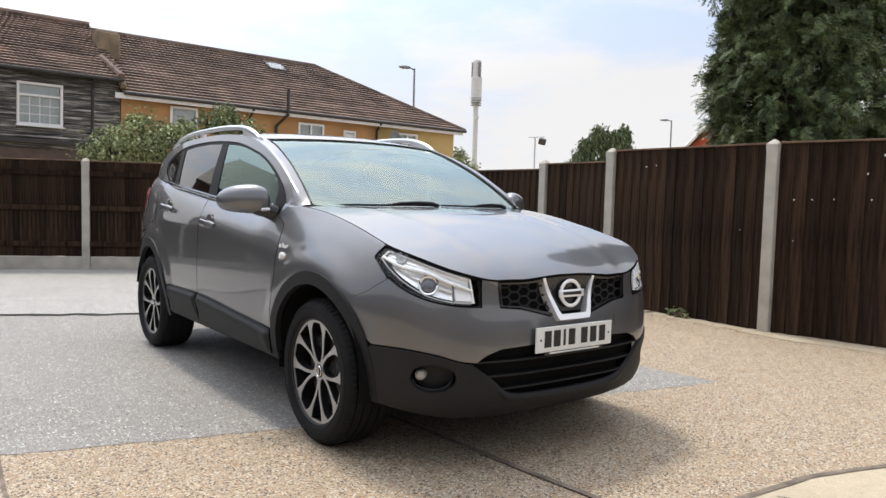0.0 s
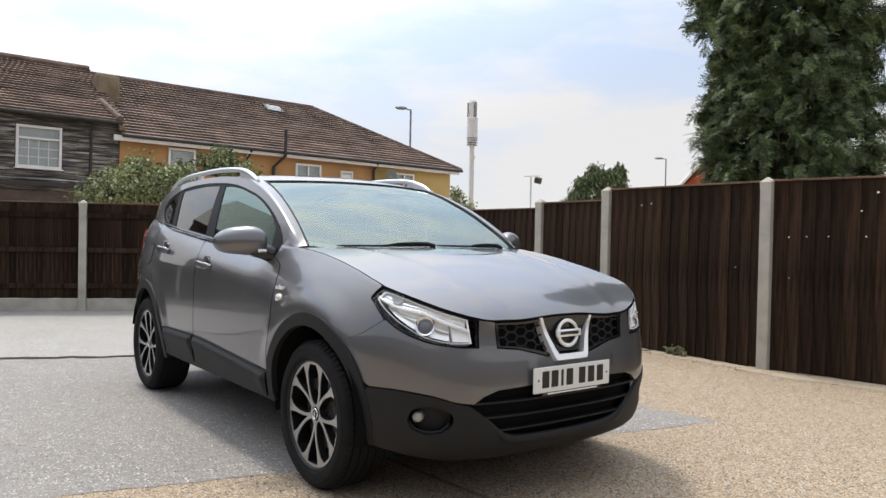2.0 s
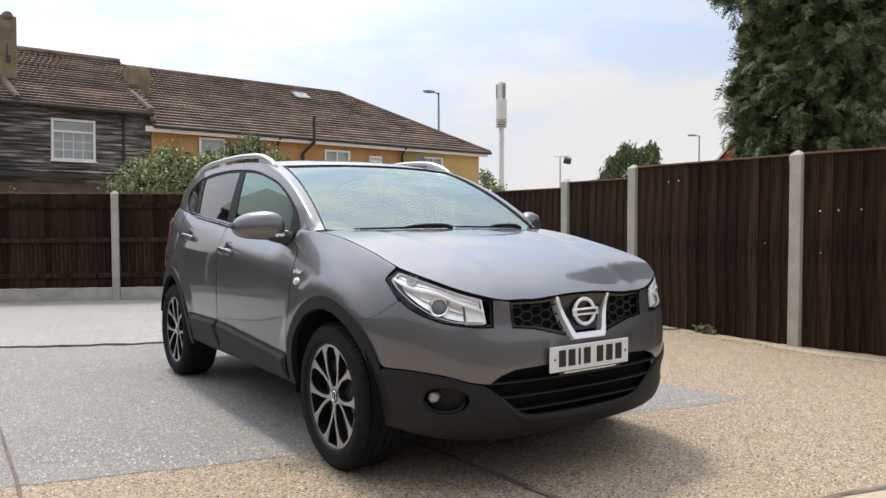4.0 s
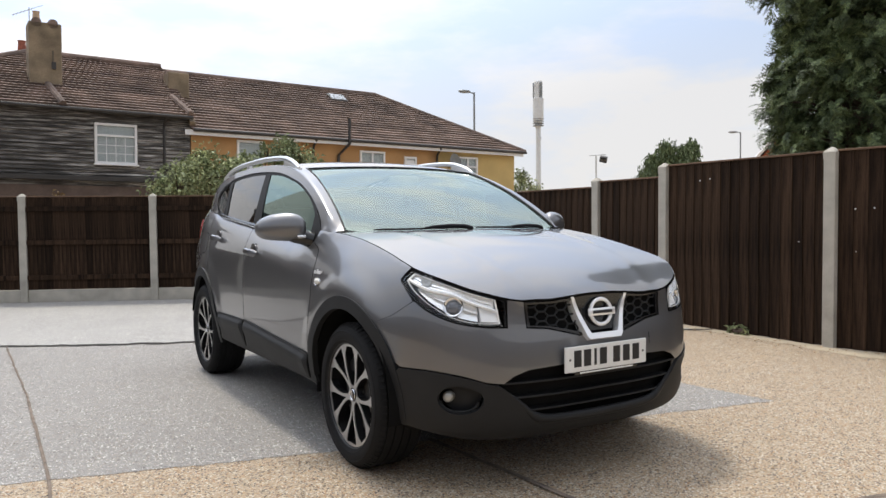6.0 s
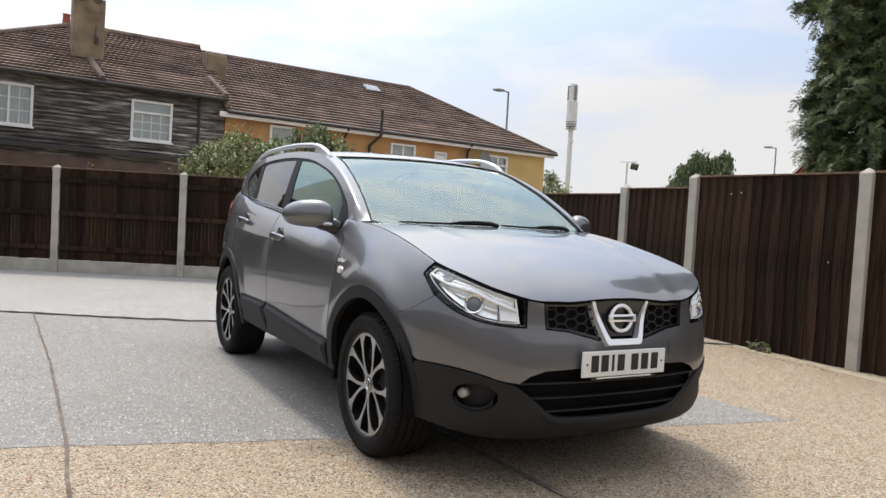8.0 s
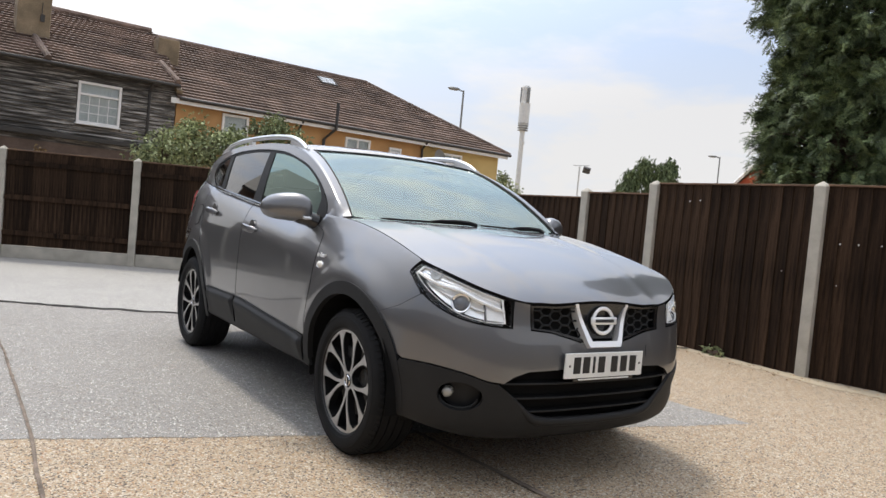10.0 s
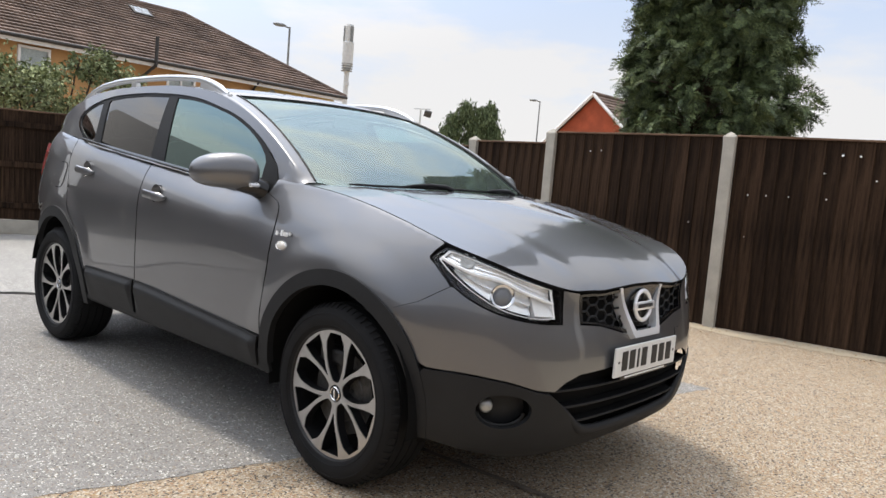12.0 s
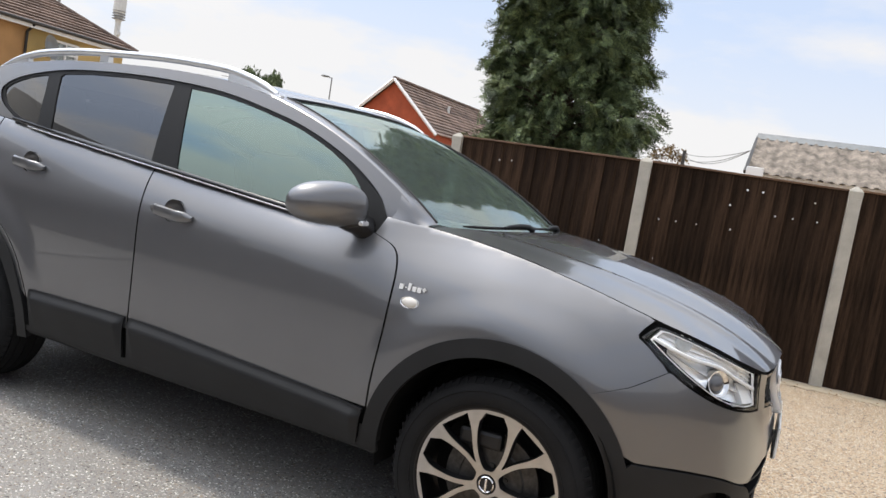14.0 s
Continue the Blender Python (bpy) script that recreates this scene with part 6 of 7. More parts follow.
# ---- car: lamps, grille, fittings ----
def on_wall(s, z, push=0.0):
    """A frame on the body side: z axis outwards, x axis along s."""
    o = wall(s, z, push)
    t = (wall(s + 0.004, z) - wall(s - 0.004, z)).normalized()
    n = t.cross(wall(s, z + 0.004) - wall(s, z - 0.004)).normalized()
    if n.dot(o - Vector((0, o.y * 0.8, o.z))) < 0:
        n = -n
    u = n.cross(t).normalized()
    m = Matrix((t, u, n)).transposed().to_4x4()
    m.translation = o
    return m


def shrink(poly, k):
    cx, cz = sum(p[0] for p in poly) / len(poly), sum(p[1] for p in poly) / len(poly)
    return [(cx + (a - cx) * k, cz + (b - cz) * k) for a, b in poly]


for g in (1, -1):
    mir = 0 if g > 0 else 1
    hl = skin("headlight", wall, lamp, M["gloss"], car, step=0.03, thick=0.0, push=-0.105, mirror=mir, label="clear swept-back headlight with a projector lens")
    o = skin("lens", wall, shrink(lamp, 0.985), M["clear"], hl, step=0.03, thick=0.0, push=0.001, mirror=mir)
    o.visible_shadow = False
    skin("bezel", wall, lamp, M["gloss"], hl, holes=[shrink(lamp, 0.982)], step=0.03, thick=0.03, push=-0.002, mirror=mir, label="black lamp surround")
    base = curve([(0.545, 0.716), (0.64, 0.719), (0.75, 0.740), (0.85, 0.785), (0.94, 0.838), (1.020, 0.893)], 5) + [(0.988, 0.924)] + [(s, WT(s) - 0.014) for s in np.linspace(0.96, 0.562, 16)]
    skin("housing", wall, base, M["gloss"], hl, step=0.025, thick=0.012, push=-0.096, mirror=mir, label="black lamp housing")
    lean = lambda z, mid, back: 0.42 * (mid - z) - back

    def steps(nm, low, high, s0, s1, rows, back, label):
        """A bright reflector in lying-back steps between the lines low and high."""
        bm = bmesh.new()
        ss = np.linspace(s0, s1, 26)
        for k in range(rows):
            line = []
            for q in ss:
                a = low(q) + (high(q) - low(q)) * k / rows
                b = low(q) + (high(q) - low(q)) * (k + 1) / rows
                line.append([bm.verts.new(wall(g * q, a, -back)), bm.verts.new(wall(g * q, b - 0.001, -back - 0.55 * (b - a))), bm.verts.new(wall(g * q, b - 0.001, -back))])
            for p, r in zip(line, line[1:]):
                for e in range(2):
                    f = (p[e], p[e + 1], r[e + 1], r[e])
                    bm.faces.new(f if g < 0 else f[::-1])
        part(nm, bm, M["reflector"], hl, label, smooth=25)
    crest = curve([(0.556, 0.768), (0.64, 0.793), (0.70, 0.812), (0.755, 0.834), (0.81, 0.846), (0.87, 0.855), (0.94, 0.874), (1.008, 0.897)], 5)
    crest_z = lambda q: float(np.interp(q, [a for a, b in crest], [b for a, b in crest]))
    base_z = lambda q: float(np.interp(q, [a for a, b in base[:26]], [b for a, b in base[:26]]))
    steps("dish", lambda q: base_z(q) + 0.006, lambda q: crest_z(q) - 0.006, 0.648, 0.955, 2, 0.024, "bright chrome projector dish")
    steps("upper_reflector", lambda q: crest_z(q) + 0.004, lambda q: WT(q) - 0.018, 0.570, 0.99, 3, 0.014, "ribbed silver reflector")
    inner_r = [(0.550, 0.723), (0.636, 0.728), (0.642, 0.786), (0.600, 0.776), (0.553, 0.762)]
    skin("inner_reflector", lambda s, z: wall(s, z, lean(z, 0.75, 0.018)), inner_r, M["frost"], hl, step=0.03, thick=0.040, mirror=mir, label="frosted white inner block")
    skin("piping", wall, shrink(base, 0.990), M["frost"], hl, holes=[shrink(base, 0.955)], step=0.03, thick=0.006, push=-0.006, mirror=mir, label="pale light guide round the lamp")
    bm = bmesh.new()
    tube(bm, [wall(g * a, b - 0.002, -0.010) for a, b in crest], 0.0060, 8)
    part("divider", bm, M["frost"], hl, smooth=60)
    m = on_wall(g * 0.765, 0.785, -0.026)
    bm = bmesh.new()
    lathe(bm, [(0.041, -0.02), (0.043, 0.008), (0.040, 0.015), (0.036, 0.014), (0.027, 0.001)], 28, m)
    part("projector_ring", bm, M["chrome"], hl, smooth=60)
    bm = bmesh.new()
    lathe(bm, [(0.027, 0.0), (0.025, 0.007), (0.018, 0.012), (0.009, 0.0145), (0, 0.015)], 24, m)
    part("projector_lens", bm, M["bulb"], hl, smooth=80)
    m = on_wall(g * 0.905, 0.893, -0.016)
    bm = bmesh.new()
    lathe(bm, [(0.026, -0.01), (0.027, 0.004), (0.023, 0.005), (0.017, 0.001), (0.008, 0.003), (0, 0.005)], 20, m)
    part("indicator_bulb", bm, M["foglass"], hl, smooth=60)

# upper grille: honeycomb behind a chrome V
gtop = [(s, WT(s) - 0.010) for s in np.linspace(0.0, 0.424, 14)]
ghalf = gtop + [(0.427, 0.80), (0.419, 0.698), (0.31, 0.688), (0.19, 0.660), (0.092, 0.636), (0, 0.634)]
gfull = ghalf + [(-a, b) for a, b in ghalf[::-1] if a > 0]
grille = skin("grille", wall, gfull, M["gap"], car, step=0.05, thick=0.0, push=-0.040, label="black honeycomb grille with a chrome V")
skin("grille_surround", wall, gfull, M["gloss"], grille, holes=[[(a * 0.965, 0.735 + (b - 0.735) * 0.86) for a, b in gfull]], step=0.03, thick=0.03, push=-0.004)
hexes, W2, H2 = set(), 0.037, 0.0205
for i in range(-14, 15):
    for j in range(-6, 7):
        cx, cz = i * W2 * 1.5, 0.735 + (j + 0.5 * (i % 2)) * H2 * 2
        pts = [(cx + W2 * math.cos(radians(a)), cz + H2 * 1.15 * math.sin(radians(a))) for a in range(0, 360, 60)]
        for k in range(6):
            a, b = pts[k], pts[(k + 1) % 6]
            a, b = (round(a[0], 3), round(a[1], 3)), (round(b[0], 3), round(b[1], 3))
            if inside(a, gfull) and inside(b, gfull) and min(abs(a[0]), abs(b[0])) > 0.10:
                hexes.add((min(a, b), max(a, b)))
bm = bmesh.new()
for a, b in sorted(hexes):
    tube(bm, [wall(*a, -0.016), wall(*b, -0.016)], 0.0042, 5, False)
tagged(part("honeycomb", bm, M["clad"], grille, "black honeycomb bars"), kind="stuff")
bm_c = [(-0.075, 0.660), (0.075, 0.660), (0.155, 0.806), (-0.155, 0.806)]
skin("badge_panel", wall, bm_c, M["gloss"], grille, step=0.05, thick=0.02, push=-0.008)
vee = [(-0.176, 0.809), (-0.159, 0.811), (-0.096, 0.670), (-0.083, 0.651), (0.083, 0.651), (0.096, 0.670), (0.159, 0.811), (0.176, 0.809), (0.112, 0.640), (0.100, 0.626), (-0.100, 0.626), (-0.112, 0.640)]
skin("chrome_vee", lambda s, z: wall(s, z, 0.026 - 0.16 * (z - 0.63)), vee, M["bright"], grille, step=0.02, thick=0.045, label="thick chrome V trim")
m = on_wall(0.0, 0.738, 0.012)
bm = bmesh.new()
R0 = 0.056
pts = [(R0 * 1.14 * math.cos(a), R0 * math.sin(a), 0) for a in [k * math.tau / 40 for k in range(41)]]
tube(bm, pts, 0.0090, 8, False)
box(bm, 0, 0, 0.006, 0.166, 0.033, 0.012, 0.003)
bmesh.ops.transform(bm, matrix=m, verts=bm.verts)
part("badge", bm, M["bright"], grille, "round chrome badge with a plain bar", smooth=50)
part("badge_bar", boxbm(0, 0, 0.0135, 0.122, 0.014, 0.002, m=m), M["ink"], grille)

# lower grille
lhalf = [(0, 0.545), (0.25, 0.543), (0.44, 0.535), (0.54, 0.515), (0.60, 0.474), (0.50, 0.350), (0.41, 0.265), (0.33, 0.235), (0, 0.228)]
lfull = lhalf + [(-a, b) for a, b in lhalf[::-1] if a > 0]
lg = skin("lower_grille", wall, lfull, M["gap"], car, step=0.05, thick=0.0, push=-0.050, label="wide black lower air intake with slats")
# black boxes and a black floor, added to keep the intake dark
part("intake_duct", boxbm(0, -1.93, 0.42, 1.14, 0.17, 0.28, 0.01), M["gap"], lg)
part("intake_tray", boxbm(0, -1.90, 0.325, 1.06, 0.14, 0.20, 0.01), M["gap"], lg)
bm = bmesh.new()
rows = [[bm.verts.new(Vector((*wall(q, z0, p).xy, z))) for z0, p, z in ((0.285, 0.0, 0.276), (0.285, -0.05, 0.262), (0.285, -0.16, 0.262))] for q in np.linspace(-0.50, 0.50, 25)]
for a, b in zip(rows, rows[1:]):
    for k in range(2):
        bm.faces.new((a[k], a[k + 1], b[k + 1], b[k]))
part("intake_floor", bm, M["gap"], lg)
# slat bodies coloured dark as shade; a lighter edge bar stands for the highlight
for z, w in ((0.468, 0.55), (0.405, 0.49), (0.345, 0.42)):
    bm = bmesh.new()
    tube(bm, [wall(q, z, -0.010) for q in np.linspace(-w, w, 31)], 0.0045, 6)
    part("slat_edge", bm, M["clad"], lg, smooth=60)
    bm = bmesh.new()
    rows = []
    for s in np.linspace(-w, w, 31):
        a, b = wall(s, z, -0.012), wall(s, z, -0.050)
        rows.append([bm.verts.new(a + Vector((0, -0.002, -0.004))), bm.verts.new(a + Vector((0, -0.002, 0.004))), bm.verts.new(b + Vector((0, 0, 0.008))), bm.verts.new(b + Vector((0, 0, 0.0)))])
    for a, b in zip(rows, rows[1:]):
        for i in range(4):
            bm.faces.new((a[i], a[(i + 1) % 4], b[(i + 1) % 4], b[i]))
    bmesh.ops.recalc_face_normals(bm, faces=bm.faces)
    part("slat", bm, M["gap"], lg)

# number plate, its characters as plain bars
np_ob = part("number_plate", boxbm(0, -2.147, 0.548, 0.52, 0.010, 0.111, 0.004), M["plate"], car, "white front number plate with dark bars")
for i, x in enumerate((-0.196, -0.136, -0.086, -0.036, 0.050, 0.114, 0.178)):
    w = 0.044 if i != 2 else 0.014
    part("plate_bar", boxbm(x + 0.01, -2.1530, 0.550, w, 0.003, 0.072, 0.001), M["ink"], np_ob)
part("plate_holder", boxbm(0.0, -2.142, 0.4865, 0.40, 0.014, 0.018, 0.003), M["gloss"], np_ob)
part("holder_bar", boxbm(0.0, -2.1502, 0.4865, 0.34, 0.003, 0.006), M["plate"], np_ob)
for x in (-0.232, 0.236):
    bm = bmesh.new()
    lathe(bm, [(0, -0.003), (0.005, -0.002), (0.006, 0.002)], 10, Matrix.Translation((x, -2.152, 0.548)) @ pose(0, 0, 0, -90, 0, 0))
    part("screw", bm, M["steel"], np_ob)
# tow eye cover on the bumper
skin("tow_cover", wall, [(0.315, 0.570), (0.375, 0.570), (0.375, 0.622), (0.315, 0.622)], M["paint"], car, step=0.02, thick=0.004, push=0.002)

# door handles in their bowls
for g in (-1, 1):
    for y, z in HANDLES:
        s = SY(y)
        c = wall(g * s, z)
        bm = bmesh.new()
        lathe(bm, [(0.0455, 0.001), (0.043, -0.006), (0.034, -0.022), (0.018, -0.031), (0, -0.033)], 24, Matrix.Translation((c.x, y, z + 0.004)) @ pose(0, 0, 0, 0, 90 * g, 0) @ Matrix.Diagonal((1, 1.15, 1, 1)))
        h = part("handle_bowl", bm, M["paint"], car, smooth=80)
        bm = bmesh.new()
        rows = []
        for i, q in enumerate(np.linspace(-0.106, 0.108, 13)):
            e = 1 - abs(i - 6) / 6
            k = min(1, e * 3.2) ** 0.5
            lift = 0.012 + 0.030 * min(1, e * 2.0)
            cc = wall(g * SY(y + q), z - 0.008 + 0.09 * q)
            hh = 0.007 + 0.0145 * k
            rows.append([bm.verts.new((cc.x + g * (lift + dx), y + q, z - 0.004 + 0.07 * q + dz)) for dx, dz in ((-0.006, -hh), (0.004, -hh * 0.8), (0.008, 0), (0.004, hh * 0.8), (-0.006, hh))])
        for a, b in zip(rows, rows[1:]):
            for i in range(5):
                bm.faces.new((a[i], a[(i + 1) % 5], b[(i + 1) % 5], b[i]))
        bm.faces.new(rows[0]), bm.faces.new(rows[-1])
        for q in (-0.092, 0.094):
            cc = wall(g * SY(y + q), z)
            box(bm, cc.x + g * 0.010, y + q, z - 0.004 + 0.07 * q, 0.028, 0.016, 0.018, 0.003)
        bmesh.ops.recalc_face_normals(bm, faces=bm.faces)
        part("handle", bm, M["paint"], h, "pull handle", smooth=45)

# side repeaters and the trim badge above them
for g in (-1, 1):
    m = on_wall(g * SY(-0.958), 0.842, 0.0)
    bm = bmesh.new()
    lathe(bm, [(0, 0.011), (0.6, 0.010), (0.9, 0.006), (1.0, 0.0), (1.0, -0.004)], 24, m @ Matrix.Diagonal((0.030, 0.017, 1, 1)))
    rp = part("side_repeater", bm, M["amber"], car, "small oval clear side repeater", smooth=70)
    bm = bmesh.new()
    lathe(bm, [(1.0, 0.003), (1.12, 0.004), (1.16, 0.0), (1.14, -0.003)], 24, m @ Matrix.Diagonal((0.030, 0.017, 1, 1)))
    part("ring", bm, M["reflector"], rp)
    bm = bmesh.new()
    for k, (dx, w, hgt) in enumerate(((-0.042, 0.014, 0.018), (-0.025, 0.006, 0.004), (-0.012, 0.010, 0.024), (0.006, 0.014, 0.017), (0.024, 0.013, 0.017), (0.042, 0.014, 0.005), (0.042, 0.005, 0.014))):
        box(bm, dx, 0.046 + (0.004 if k in (2, 5, 6) else 0), 0.003, w, hgt, 0.005, m=m)
    part("trim_badge", bm, M["white"], car, "small pale badge of plain bars")

# door mirrors
for g in (-1, 1):
    bm = bmesh.new()
    bmesh.ops.create_uvsphere(bm, u_segments=36, v_segments=24, radius=1)
    for v in bm.verts:
        x, y, z = v.co
        sq = lambda q, e: math.copysign(abs(q) ** e, q)
        x, z = sq(x, 0.72), sq(z, 0.80)
        y = sq(y, 0.9) if y < 0 else min(0.42, y)
        zz = z * (0.074 - 0.014 * x if z > 0 else 0.075 - 0.008 * x)
        v.co = (g * (0.952 + 0.119 * x), -0.632 + 0.075 * y + 0.062 * x, 1.108 + zz + 0.010 * (1 - x * x))
    mr = part("door_mirror", bm, M["paint"], car, "grey rounded door mirror housing", smooth=75)
    bm = bmesh.new()
    lathe(bm, [(0, 0.0), (1, 0.0), (1.02, -0.006), (0.9, -0.02)], 28, Matrix.Translation((g * 0.950, -0.598, 1.112)) @ pose(0, 0, 0, -90, 0, 29 * g) @ Matrix.Diagonal((0.105, 0.060, 1, 1)))
    part("mirror_glass", bm, M["chrome"], mr)
    bm = bmesh.new()
    tube(bm, [(g * 0.80, -0.70, 1.045), (g * 0.845, -0.69, 1.062), (g * 0.89, -0.675, 1.070), (g * 0.93, -0.655, 1.075)], [0.046, 0.042, 0.038, 0.026], 12)
    part("mirror_arm", bm, M["gloss"], mr, smooth=70)
    bm = boxbm(g * 0.872, -0.735, 1.066, 0.05, 0.018, 0.018, 0.007)
    part("mirror_lamp", bm, M["reflector"], mr)
    skin("mirror_sail", cabin, [(-0.775, 1.045), (-0.772, 1.085), (-0.725, 1.155), (-0.645, 1.210), (-0.652, 1.10), (-0.618, 1.048)], M["clad"], car, step=0.04, thick=0.01, push=0.004, mirror=1 if g < 0 else 0)


# ---- wheels ----
def wheel_mesh():
    """One wheel about the z axis, its face at +z: tyre, rim, ten spokes, hub, disc."""
    hub = thing("wheel", "", "", None)
    for k in list(hub.keys()):
        del hub[k]
    hub.parent = car
    bm = bmesh.new()
    prof = [(0.240, 0.004), (0.249, 0.014), (0.264, 0.022), (0.288, 0.026), (0.308, 0.022), (0.325, 0.010), (0.334, -0.004), (0.3385, -0.016)]
    for a, b in ((-0.022, -0.058), (-0.064, -0.100), (-0.106, -0.142), (-0.148, -0.184)):
        prof += [(0.3325, a + 0.0025), (0.3325, a), (0.3405, a - 0.0005), (0.3415, (a + b) / 2), (0.3405, b + 0.0005), (0.3325, b)]
    prof += [(0.3385, -0.190), (0.325, -0.212), (0.29, -0.226), (0.249, -0.212), (0.240, -0.20)]
    lathe(bm, prof, 72)
    bmesh.ops.recalc_face_normals(bm, faces=bm.faces)
    part("tyre", bm, M["rubber"], hub, "black low-profile road tyre", smooth=35)
    bm = bmesh.new()
    for k in range(72):     # shoulder blocks
        a = k * math.tau / 72
        box(bm, 0, 0, 0, 0.012, 0.0105, 0.030, m=Matrix.Rotation(a, 4, "Z") @ Matrix.Translation((0.3305, 0, -0.004)) @ pose(0, 0, 0, 0, -38, 0))
    part("tread_block", bm, M["rubber"], hub)
    for r, z in ((0.304, 0.0225), (0.262, 0.0200)):
        bm = bmesh.new()
        lathe(bm, [(r - 0.003, z), (r, z + 0.0035), (r + 0.003, z)], 64)
        part("sidewall_ring", bm, M["rubber"], hub)
    bm = bmesh.new()
    lathe(bm, [(0.232, 0.006), (0.238, 0.010), (0.237, 0.014), (0.231, 0.013), (0.226, 0.004), (0.219, -0.006), (0.216, -0.03), (0.212, -0.06), (0.212, -0.19)], 72)
    bmesh.ops.recalc_face_normals(bm, faces=bm.faces)
    for f in bm.faces:
        f.normal_flip()
    part("rim", bm, M["alloydark"], hub, smooth=40)
    bm = bmesh.new()
    lathe(bm, [(0.2305, 0.0065), (0.2345, 0.0120), (0.2385, 0.0125), (0.2395, 0.009)], 72)
    part("rim_edge", bm, M["alloy"], hub, smooth=40)
    bm = bmesh.new()
    lathe(bm, [(0.0, -0.045), (0.10, -0.045), (0.105, -0.050), (0.150, -0.050), (0.150, -0.072), (0, -0.072)], 48)
    part("brake_disc", bm, M["steel"], hub, smooth=30)
    part("brake_caliper", boxbm(0.125, 0.045, -0.058, 0.055, 0.14, 0.07, 0.012), M["alloydark"], hub)
    bm = bmesh.new()
    lathe(bm, [(0.0, -0.10), (0.205, -0.10)], 48)
    part("backing", bm, M["gap"], hub)
    # face: five pairs of spokes, each pair joined round the hub end of its pocket
    dep = lambda a, b: Vector((a, b, 0.005 - 0.018 * (1 - min(1.0, math.hypot(a, b) / 0.23)) ** 1.5))
    inner_half = [(0.0400, 0.0), (0.0415, 0.009), (0.046, 0.0155), (0.058, 0.0225), (0.075, 0.0300), (0.10, 0.0390), (0.13, 0.0455), (0.165, 0.0480), (0.190, 0.0460), (0.2170, 0.0290)]
    outer_half = [(0.072, 0.0015), (0.10, 0.0085), (0.13, 0.0205), (0.165, 0.0350), (0.1925, 0.0430), (0.2185, 0.0475)]
    pockets = []
    for k in range(5):
        for half_line, a in ((inner_half, k * 72.0), (outer_half, k * 72.0 + 36.0)):
            line = half_line + [(r, -w) for r, w in half_line[::-1] if w > 0]
            ca, sa = math.cos(radians(a)), math.sin(radians(a))
            pockets.append([(math.sqrt(max(r * r - w * w, 0)) * ca - w * sa, math.sqrt(max(r * r - w * w, 0)) * sa + w * ca) for r, w in line])
    ring = lambda r, n: [(r * math.cos(k * math.tau / n), r * math.sin(k * math.tau / n)) for k in range(n)]
    pockets.append(ring(0.031, 24))
    up = Vector((0, 0, 1))
    skin("spoke_face", dep, ring(0.2320, 90), M["alloy"], hub, holes=pockets, step=0.02, thick=0.004, outward=up, label="machined silver spoke faces")
    skin("spoke_body", dep, ring(0.2310, 90), M["alloydark"], hub, holes=pockets, step=0.02, thick=0.034, push=-0.0045, outward=up, label="black spoke flanks")
    bm = bmesh.new()
    lathe(bm, [(0.0, -0.006), (0.026, -0.007), (0.0295, -0.012), (0.0305, -0.040)], 36)
    part("hub_boss", bm, M["alloydark"], hub, smooth=35)
    bm = bmesh.new()
    lathe(bm, [(0.020, -0.0065), (0.0225, -0.0040), (0.025, -0.0065)], 32)
    box(bm, 0, 0, -0.0045, 0.036, 0.007, 0.004, 0.001)
    part("hub_badge", bm, M["chrome"], hub, smooth=50)
    for k in range(5):
        a = math.tau * k / 5 + 0.3
        bm = bmesh.new()
        lathe(bm, [(0, -0.012), (0.007, -0.012), (0.0085, -0.016), (0.0085, -0.03)], 8, Matrix.Translation((0.050 * math.cos(math.tau * k / 5), 0.050 * math.sin(math.tau * k / 5), -0.026)))
        part("wheel_nut", bm, M["steel"], hub)
    for o in hub.children:
        if o.name.split(".")[0] not in ("tyre", "tread_block", "sidewall_ring"):
            for v in o.data.vertices:
                v.co.x *= 1.065
                v.co.y *= 1.065
    return hub


w0 = wheel_mesh()
w0["label"] = "ten-spoke alloy wheel with machined faces and black tyre"
SPOTS = ((-1, -1.315, 1.5), (-1, 1.315, 2), (1, -1.315, 33), (1, 1.315, 11))
for i, (g, y, spin) in enumerate(SPOTS):
    m = pose(g * 0.862, y, 0.3415 - LIFT, 0, 90 * g, 0) @ pose(0, 0, 0, 0, 0, spin)
    if i == 0:
        w0.matrix_basis = m
    else:
        copy_thing(w0, m)

# ---- wipers, cabin ----
for x0, x1 in ((0.02, -0.56), (0.56, 0.06)):
    pts = []
    for i in range(13):
        x = x0 + (x1 - x0) * i / 12
        y = -0.950 - 0.075 * (1 - (x / 0.7) ** 2) + 0.012 * i / 12
        pts.append((x, y, max(canopy_z(x, y), hood_z(x, y)) + 0.007))
    bm = bmesh.new()
    tube(bm, pts, [0.006] * 12 + [0.003], 6)
    wp = part("wiper", bm, M["clad"], car, "black wiper lying along the glass foot", smooth=60)
    bm = bmesh.new()
    tube(bm, [Vector(pts[k]) + Vector((0, -0.012, dz)) for k, dz in ((0, -0.004), (1, 0.010), (3, 0.014), (5, 0.010), (6, 0.003))], [0.014, 0.011, 0.008, 0.007, 0.006], 8)
    part("arm", bm, M["clad"], wp, smooth=60)
bm = boxbm(0, -0.62, 0.93, 1.34, 0.62, 0.22, 0.05)
part("dashboard", bm, M["dash"], car, smooth=40)
bm = bmesh.new()
pts = [(0.36 - 0.72 + 0.185 * math.cos(a), -0.28 - 0.06 * math.sin(a), 0.95 + 0.175 * math.sin(a)) for a in [k * math.tau / 28 for k in range(29)]]
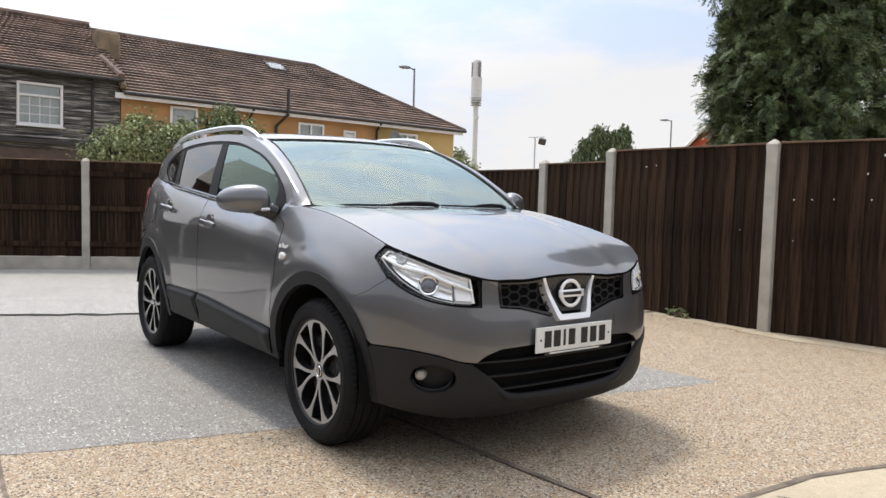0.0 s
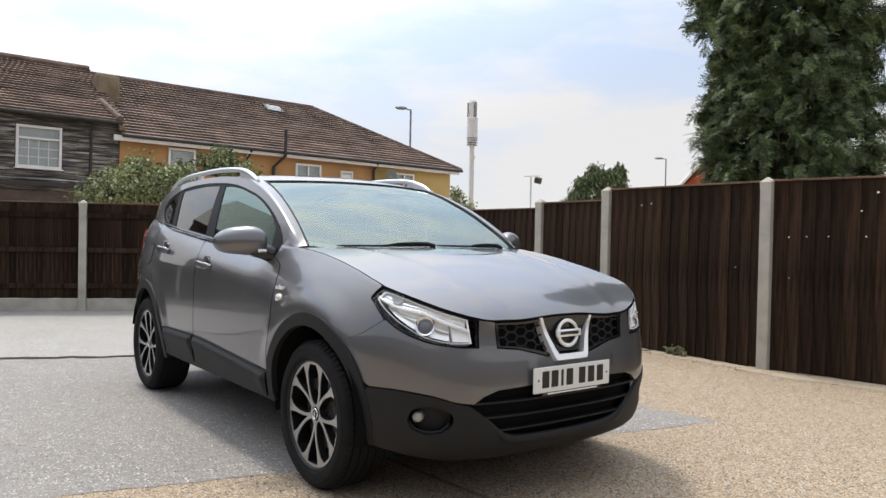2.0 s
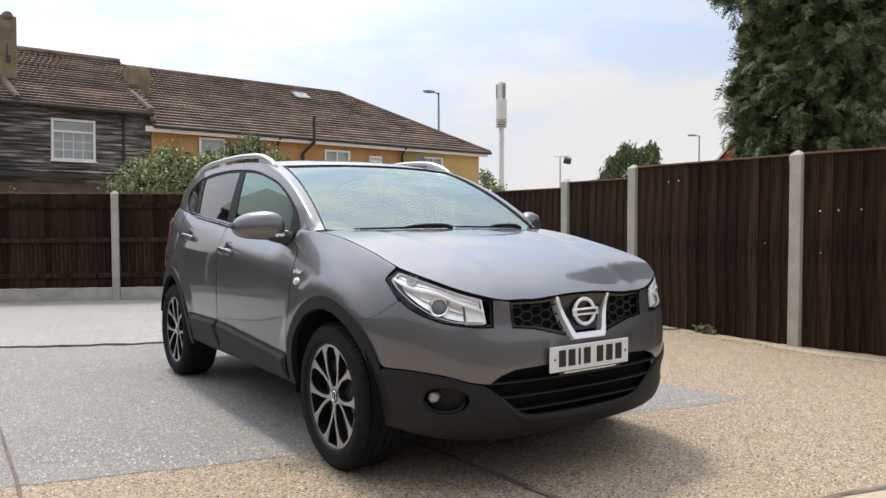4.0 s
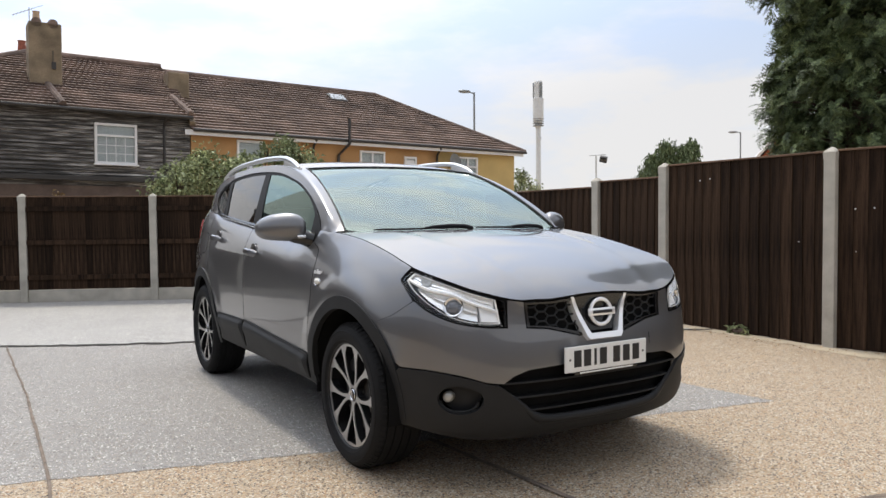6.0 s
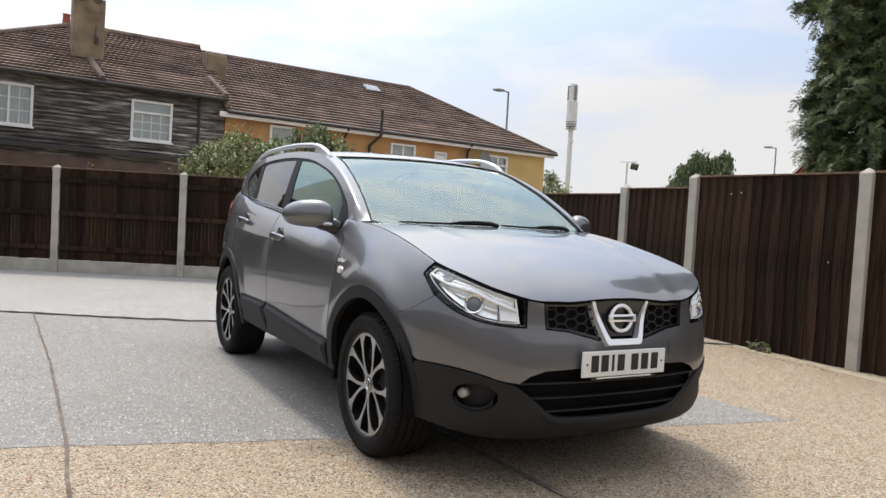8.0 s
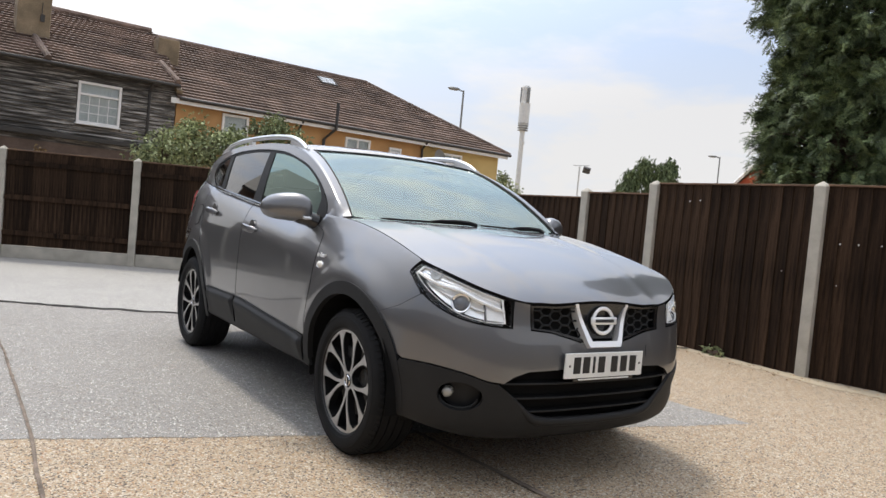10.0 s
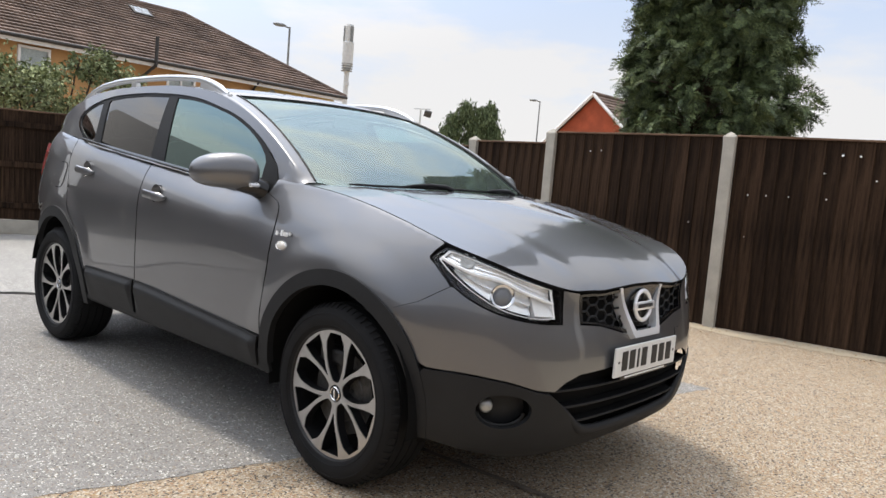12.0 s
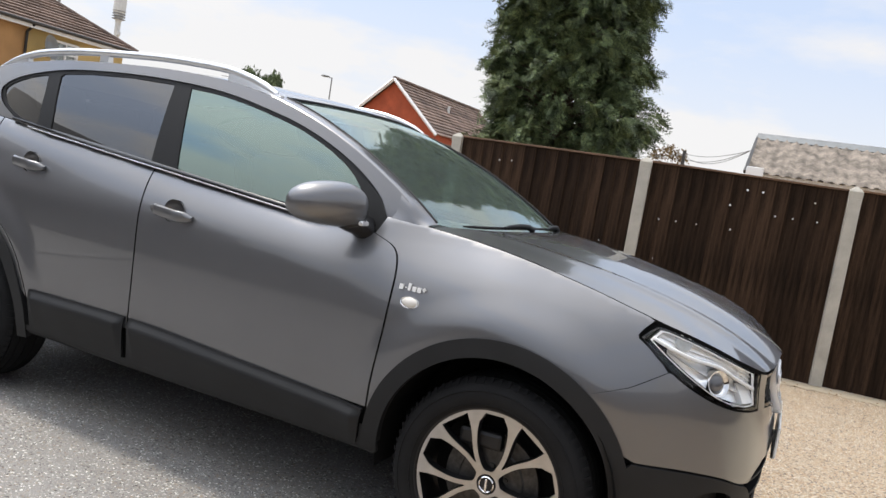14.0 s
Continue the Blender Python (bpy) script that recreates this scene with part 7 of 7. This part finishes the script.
tube(bm, pts, 0.015, 8, False)
tube(bm, [(-0.54, -0.28, 0.95), (-0.18, -0.28, 0.95)], 0.02, 6)
box(bm, -0.36, -0.29, 0.94, 0.14, 0.05, 0.12, 0.02)
part("steering_wheel", bm, M["dash"], car, smooth=50)


def seat(x, y, w):
    bm = bmesh.new()
    box(bm, x, y, 0.62, w, 0.52, 0.16, 0.05)
    st = part("seat", bm, M["seat"], car, smooth=40)
    bm = boxbm(0, 0, 0.30, w * 0.96, 0.14, 0.60, 0.05, m=pose(x, y + 0.26, 0.66, -18, 0, 0))
    part("backrest", bm, M["seat"], st, smooth=40)
    for dx in ((0,) if w < 0.8 else (-0.38, 0.38)):
        bm = boxbm(0, 0, 0.70, 0.26, 0.10, 0.17, 0.045, m=pose(x + dx, y + 0.27, 0.66, -18, 0, 0))
        part("headrest", bm, M["seat"], st, smooth=40)


seat(-0.36, 0.12, 0.50)
seat(0.36, 0.12, 0.50)
seat(0.0, 0.95, 1.22)
bm = boxbm(0, 0, 0, 0.22, 0.02, 0.065, 0.01, m=pose(0.0, -0.28, 1.400, 10, 0, 0))
part("rear_view_mirror", bm, M["dash"], car)
skin("headlining", lambda x, y: Vector((x, y, canopy_z(x, y) - 0.03)), [(-0.56, -0.10), (0.56, -0.10), (0.54, 1.6), (-0.54, 1.6)], M["post"], car, step=0.12, thick=0.0)

# fuel flap on the seen rear quarter
flap = [(SY(1.36) + 0.075 * math.copysign(abs(math.cos(a)) ** 0.6, math.cos(a)), 0.985 + 0.075 * math.copysign(abs(math.sin(a)) ** 0.6, math.sin(a))) for a in [k * math.tau / 32 for k in range(32)]]
# dark sheet laid on the paint stands for the shaded gap round the flap
skin("flap_gap", wall, shrink(flap, 1.06), M["gap"], car, step=0.03, thick=0.0, push=0.0012, mirror=1)
skin("fuel_flap", wall, flap, M["paint"], car, step=0.025, thick=0.002, push=0.003, mirror=1, label="rounded fuel flap")

# the nose is drawn in, blunter and narrower than the plan line, to fit the camera's view
wheel_parts = {p for o in car.children if o.name.startswith("wheel") and o.type == "EMPTY" for p in (o, *o.children_recursive)}
drawn = set()
for ob in car.children_recursive:
    if ob in wheel_parts or ob.type != "MESH" or ob.data.name in drawn:
        continue
    drawn.add(ob.data.name)
    for v in ob.data.vertices:
        d = max(0.0, -1.70 - v.co.y)
        v.co.y += 0.13 * d * d
        v.co.x *= 1.0 - 0.35 * d * d
